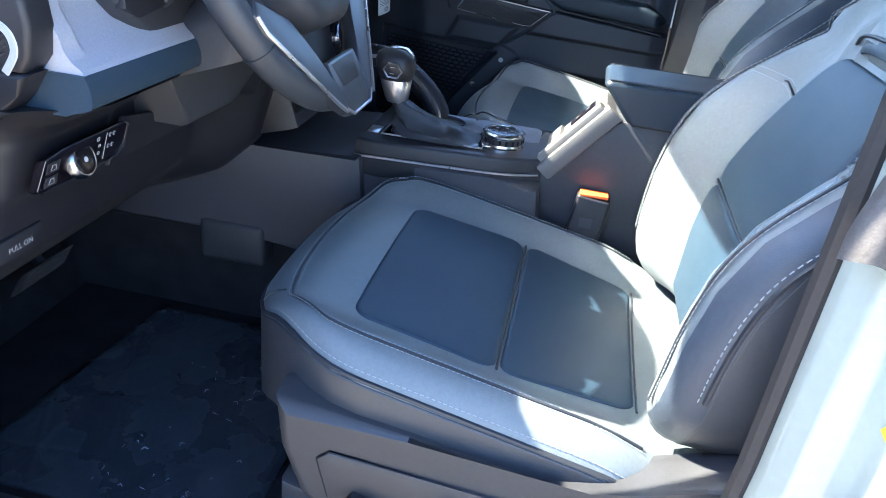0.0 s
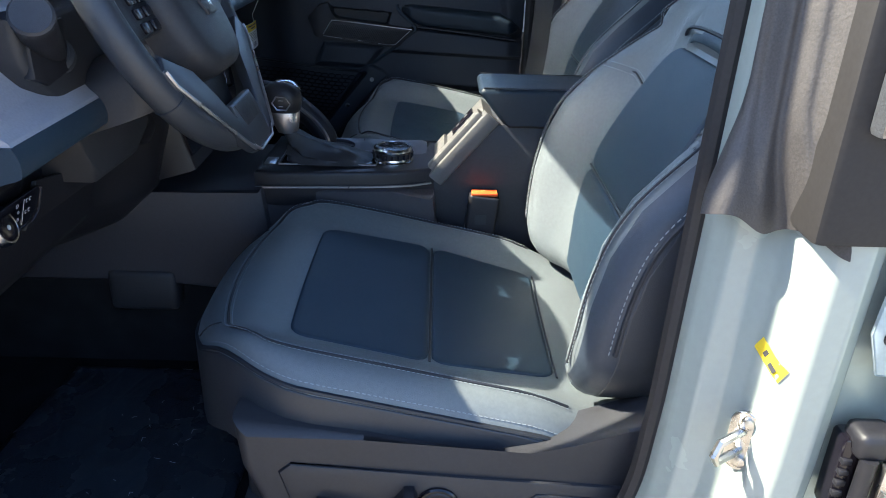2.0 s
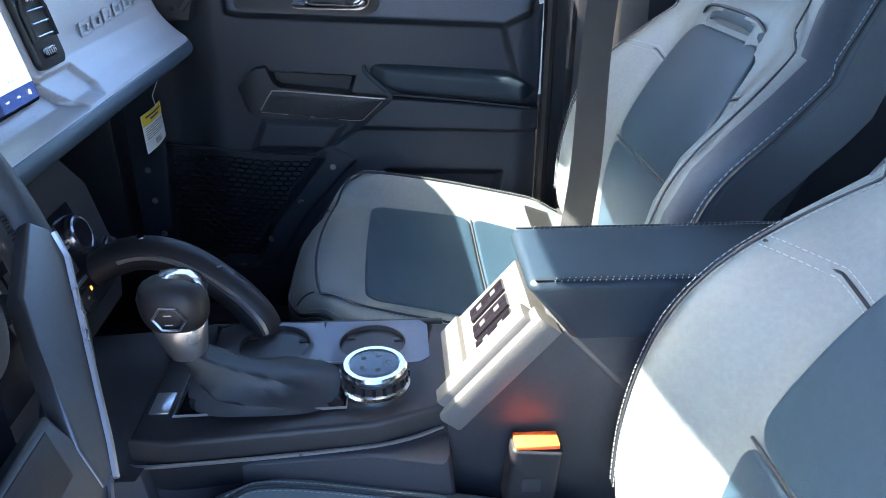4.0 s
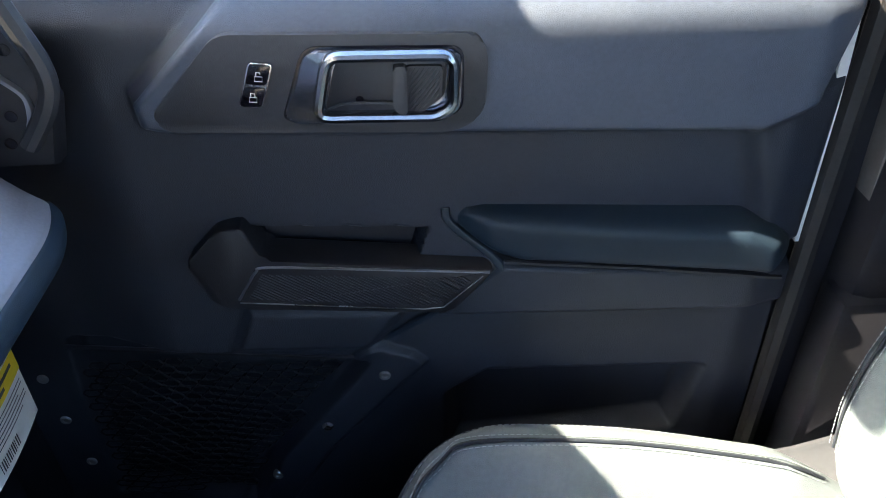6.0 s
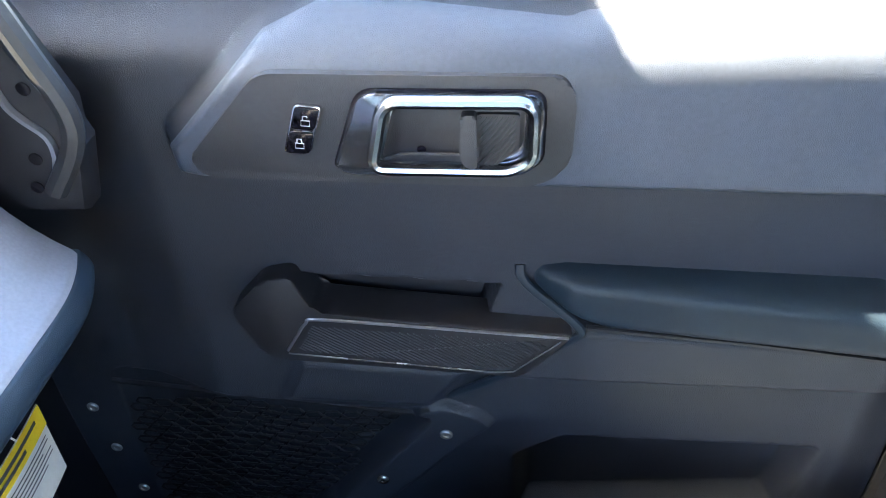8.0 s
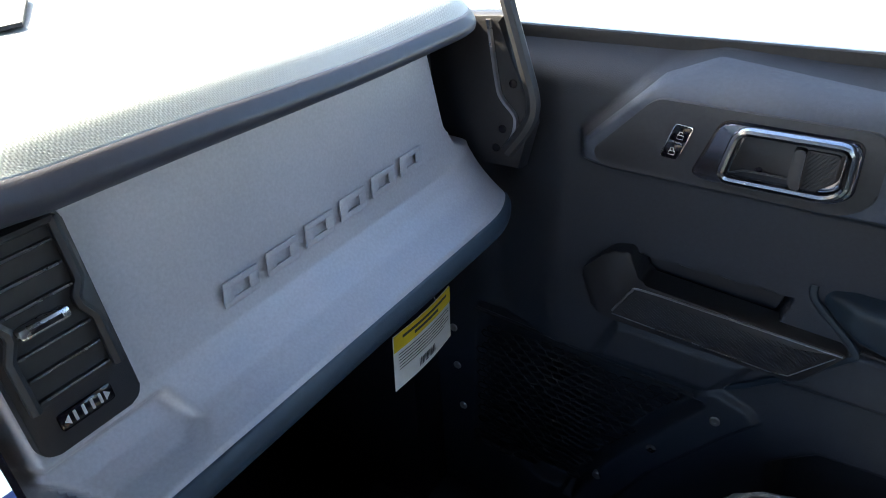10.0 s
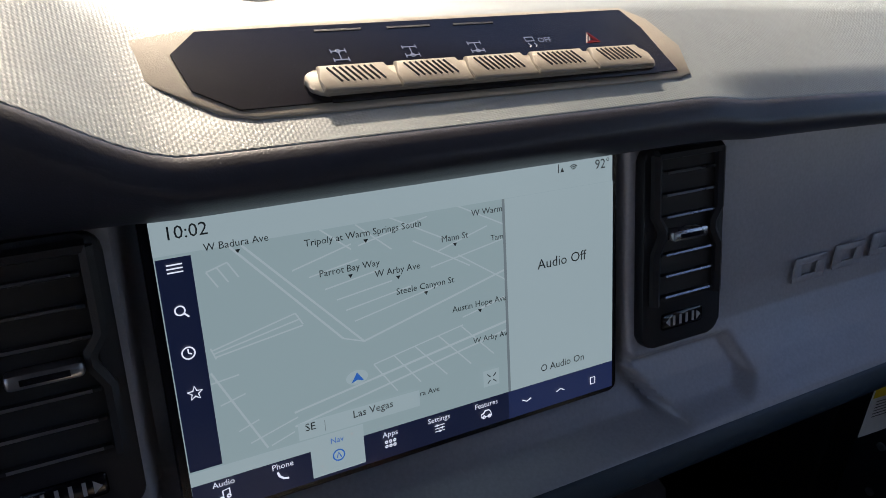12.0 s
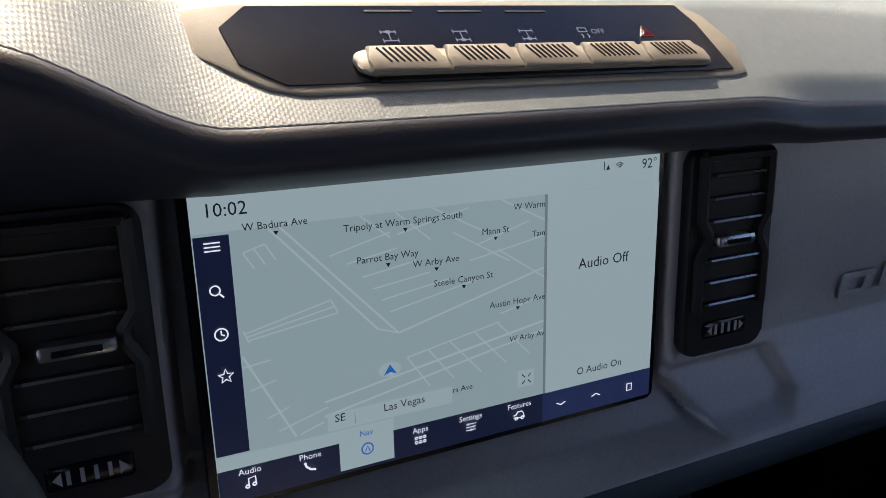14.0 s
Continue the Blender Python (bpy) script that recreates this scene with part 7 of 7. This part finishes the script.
# passenger grab handle at the console
gh = thing("grab_handle", (-0.45, 0.12, 0.84), "black console grab handle with a grey inlay", "grab handle")
GP = curve([(-0.60, 0.135, 0.80), (-0.555, 0.135, 0.880), (-0.495, 0.130, 0.915), (-0.435, 0.120, 0.912), (-0.375, 0.100, 0.880), (-0.342, 0.088, 0.845), (-0.335, 0.085, 0.815)], 8)
part("handle_bar", tubed(GP, 0.021, 18), BLACK, gh, sharp=70)
part("inlay", tubed([p + Vector((0.005, -0.0190, 0.003)) for p in GP[14:44]], 0.0045, 6), SATIN, gh, "grey inlay strip")
for p in (GP[18], GP[30], GP[38]):
    part("bolt_cap", lathed(p + Vector((0.002, -0.002, 0.0202)), (0.2, 0, 1), [(0, 0.005), (0.001, 0.005), (0.0014, 0.003)], 10), GLOSS, gh)

# climate panel
clim = thing("climate_panel", (-0.56, 0.0, 0.86), "black climate control panel with chrome rotary knobs", "control panel")


def cp(y, t, w=0.0):
    return Vector((-0.585, y, 1.03)).lerp(Vector((-0.530, y, 0.850)), t) + Vector((0.956, 0, 0.292)) * w


def cprism(pts, w0, w1, bev=0.0):
    b = bmesh.new()
    prism(b, pts, "z", w0, w1, bev=bev)
    for q in b.verts:
        q.co = cp(q.co.x, q.co.y, q.co.z)
    return b


part("fascia", cprism([(-0.135, -0.15), (0.17, -0.15), (0.215, 0.30), (0.212, 0.85), (0.17, 1.05), (-0.135, 1.05)], -0.08, 0.0, bev=0.012), BLACK, clim, "black fascia")
part("button_field", cprism([(-0.13, 0.30), (0.15, 0.30), (0.16, 0.92), (-0.13, 0.92)], -0.002, 0.002), GLOSS, clim)
for y, t in ((0.172, 0.76), (0.128, 0.49)):
    c_ = cp(y, t, 0.002)
    k_ = part("rotary_knob", lathed(c_, (0.956, 0, 0.292), [(0, 0.025), (0.008, 0.0245), (0.0115, 0.023), (0.0125, 0.020), (0.0115, 0.018)], 30), SMOKE, clim, "chrome rotary knob")
    part("knob_face", lathed(c_ + Vector((0.956, 0, 0.292)) * 0.0114, (0.956, 0, 0.292), [(0, 0.0178), (0.001, 0.0176)], 26), GLOSS, k_)
for k, t in enumerate((0.50, 0.72)):
    part("bright_bar", cprism([(-0.03, t), (0.105, t), (0.105, t + 0.018), (-0.03, t + 0.018)], 0.002, 0.005, bev=0.001), SATIN, clim, "bright bar switch")
for k in range(5):
    for t in (0.36, 0.57, 0.79):
        part("push_button", cprism([(-0.055 + k * 0.032, t), (-0.029 + k * 0.032, t), (-0.029 + k * 0.032, t + 0.10), (-0.055 + k * 0.032, t + 0.10)], 0.001, 0.0035, bev=0.0006), BLACK, clim)
        part("button_symbol", cprism([(-0.0445 + k * 0.032, t + 0.04), (-0.0395 + k * 0.032, t + 0.04), (-0.0395 + k * 0.032, t + 0.055), (-0.0445 + k * 0.032, t + 0.055)], 0.0035, 0.0038), PRINTW, clim)
ORG_L = glow("amber_lamp", (1.0, 0.30, 0.03), 0.35)
for y, t in ((0.085, 0.64), (0.045, 0.80), (0.095, 0.80)):
    part("indicator_lamp", cprism([(y, t), (y + 0.010, t), (y + 0.010, t + 0.025), (y, t + 0.025)], 0.002, 0.0026), ORG_L, clim, smooth=False)

# ---------------- belts ----------------


def webbing(pts, width, across, thick=0.0012):
    b = bmesh.new()
    rows_ = []
    for p, ac in zip(pts, across):
        p, ac = Vector(p), Vector(ac).normalized() * (width / 2)
        rows_.append([b.verts.new(p + ac * (q / 4)) for q in range(-4, 5)])
    for r0, r1 in zip(rows_, rows_[1:]):
        for q in range(8):
            b.faces.new((r0[q], r0[q + 1], r1[q + 1], r1[q]))
    r_ = bmesh.ops.solidify(b, geom=b.faces[:], thickness=thick)
    return b


belt = thing("seat_belt", (0.10, 0.35, 0.80), "black fastened seat belt across the passenger seat", "seat belt")
sh_ = curve([(0.062, 0.205, 0.850), (0.088, 0.262, 0.98), (0.104, 0.322, 1.123), (0.130, 0.375, 1.268), (0.20, 0.50, 1.48), (0.25, 0.66, 1.60)], 6)
part("shoulder_webbing", webbing(sh_, 0.047, [(0.74, -0.63, 0.20)] * len(sh_)), WEB, belt, "woven black shoulder belt")
lp_ = curve([(0.075, 0.520, 0.800), (0.062, 0.450, 0.822), (0.060, 0.360, 0.822), (0.060, 0.260, 0.835), (0.062, 0.205, 0.850)], 6)
part("lap_webbing", webbing(lp_, 0.047, [(0.85, 0.1, -0.35)] * len(lp_)), WEB, belt, "woven black lap belt")
ac_ = Vector((0.74, -0.63, 0.20)).normalized()
al_ = Vector((0.15, 0.35, 0.92))
al_ = (al_ - ac_ * al_.dot(ac_)).normalized()
no_ = ac_.cross(al_)
no_ = -no_ if no_.x > 0 else no_
TC = Vector((0.064, 0.206, 0.846))


def tongue_at(u, v, w):
    return TC + ac_ * u + al_ * v + no_ * w


tg_ = pillow(0.036, 0.0125, 0.008, 0.005, 0.010, lambda u, v: 0.002 - 1.5 * u * u, lambda u, v, w: tongue_at(u, v + 3.0 * u * u, w + 0.006), rings=4)
tng = part("tongue", tg_, mat("tongue_plastic", (0.22, 0.20, 0.17), 0.5), belt, "pale grey belt tongue")
b = bmesh.new()
prism(b, [(-0.009, -0.002), (0.009, -0.002), (0.0, -0.009)], "z", 0.0070, 0.0086)
for q in b.verts:
    q.co = tongue_at(q.co.x, q.co.y, q.co.z)
part("tongue_mark", b, DARK, tng)
la_ = Vector((0.85, 0.1, -0.35)).normalized()
for yk, hw, nr in ((0.343, 0.013, 4), (0.297, 0.006, 1)):
    i = min(range(len(lp_)), key=lambda q: abs(lp_[q].y - yk))
    p, d_ = lp_[i], (lp_[i + 1] - lp_[i - 1]).normalized()
    n_ = la_.cross(d_)
    n_ = -n_ if n_.z < 0 else n_
    for r_ in range(nr):
        o_ = (r_ - (nr - 1) / 2) * 0.0062
        part("keeper", tubed([p + d_ * o_ + n_ * 0.0022 - la_ * 0.0265, p + d_ * o_ + n_ * 0.0030, p + d_ * o_ + n_ * 0.0022 + la_ * 0.0265], 0.0034, 6), WEB if nr > 1 else SEALM, belt)


def buckle(x, y, z, lab):
    e = thing("belt_buckle", (x, y, z - 0.05), lab, "belt buckle", "belt buckles")
    bb = pillow(0.027, 0.015, 0.006, 0.004, 0.070, lambda u, v: 0.0, lambda u, v, w: Vector((x + u + 0.10 * w, y + v, z + w - 0.10 * u)), rings=3)
    body_ = part("buckle_body", bb, BLACK, e, "black plastic body")
    part("release_button", boxed(x - 0.024, x + 0.022, y - 0.013, y + 0.011, z + 0.0005, z + 0.0060, bev=0.0015), ORANGE, e, "orange release button")
    part("buckle_label", boxed(x - 0.016, x + 0.004, y - 0.0158, y - 0.0148, z - 0.052, z - 0.034), DARK, body_)
    part("buckle_stalk", tubed([(x - 0.004, y, z - 0.06), (x + 0.010, y + 0.004, z - 0.16)], 0.012, 6), BLACK, e)
    return e


buckle(-0.034, -0.100, 0.798, "black belt buckle with orange button beside the driver seat")
buckle(0.072, 0.190, 0.826, "black belt buckle with orange button, belt tongue inserted")

# open driver door, its inner side just in view
dd = thing("driver_door", (-0.68, -1.25, 0.44), "opened driver door with dark inner trim and storage net", "car door")
H0, HD = Vector((-0.735, -0.86, 0)), Vector((0.06, -1.0, 0)).normalized()
HNr = Vector((1.0, 0.06, 0)).normalized()


def ddp(s, z, w=0.0):
    return Vector((H0.x, H0.y, z)) + HD * s + HNr * w


part("door_shell", field(0, 0.92, 0.42, 1.24, 30, 24, lambda s, z: ddp(s, z, 0.02 * sm((s - 0.03) / 0.05) + 0.01 * sm((1.10 - z) / 0.04)), lambda c: c - HNr * 0.12), DOORMAT, dd, "dark door trim", sharp=60)
for s_, z in ((0.06, 0.80), (0.06, 0.72), (0.06, 0.64)):
    part("screw", lathed(ddp(s_, z, 0.03), HNr, [(0, 0.006), (0.002, 0.005)], 12), STEEL, dd)
net = bmesh.new()
for r in range(18):
    for k in range(16):
        s0, z0 = 0.10 + k * 0.020 + (0.010 if r % 2 else 0), 0.84 - r * 0.0115
        tube(net, [ddp(s0 + 0.0100 * c, z0 + 0.0055 * q, 0.040) for c, q in ((1, 0), (0.6, 1), (-0.6, 1), (-1, 0), (-0.6, -1), (0.6, -1))], 0.0014, 4, closed=True)
tagged(part("storage_net", net, BLACK, dd, "black elastic storage net"), kind="stuff")
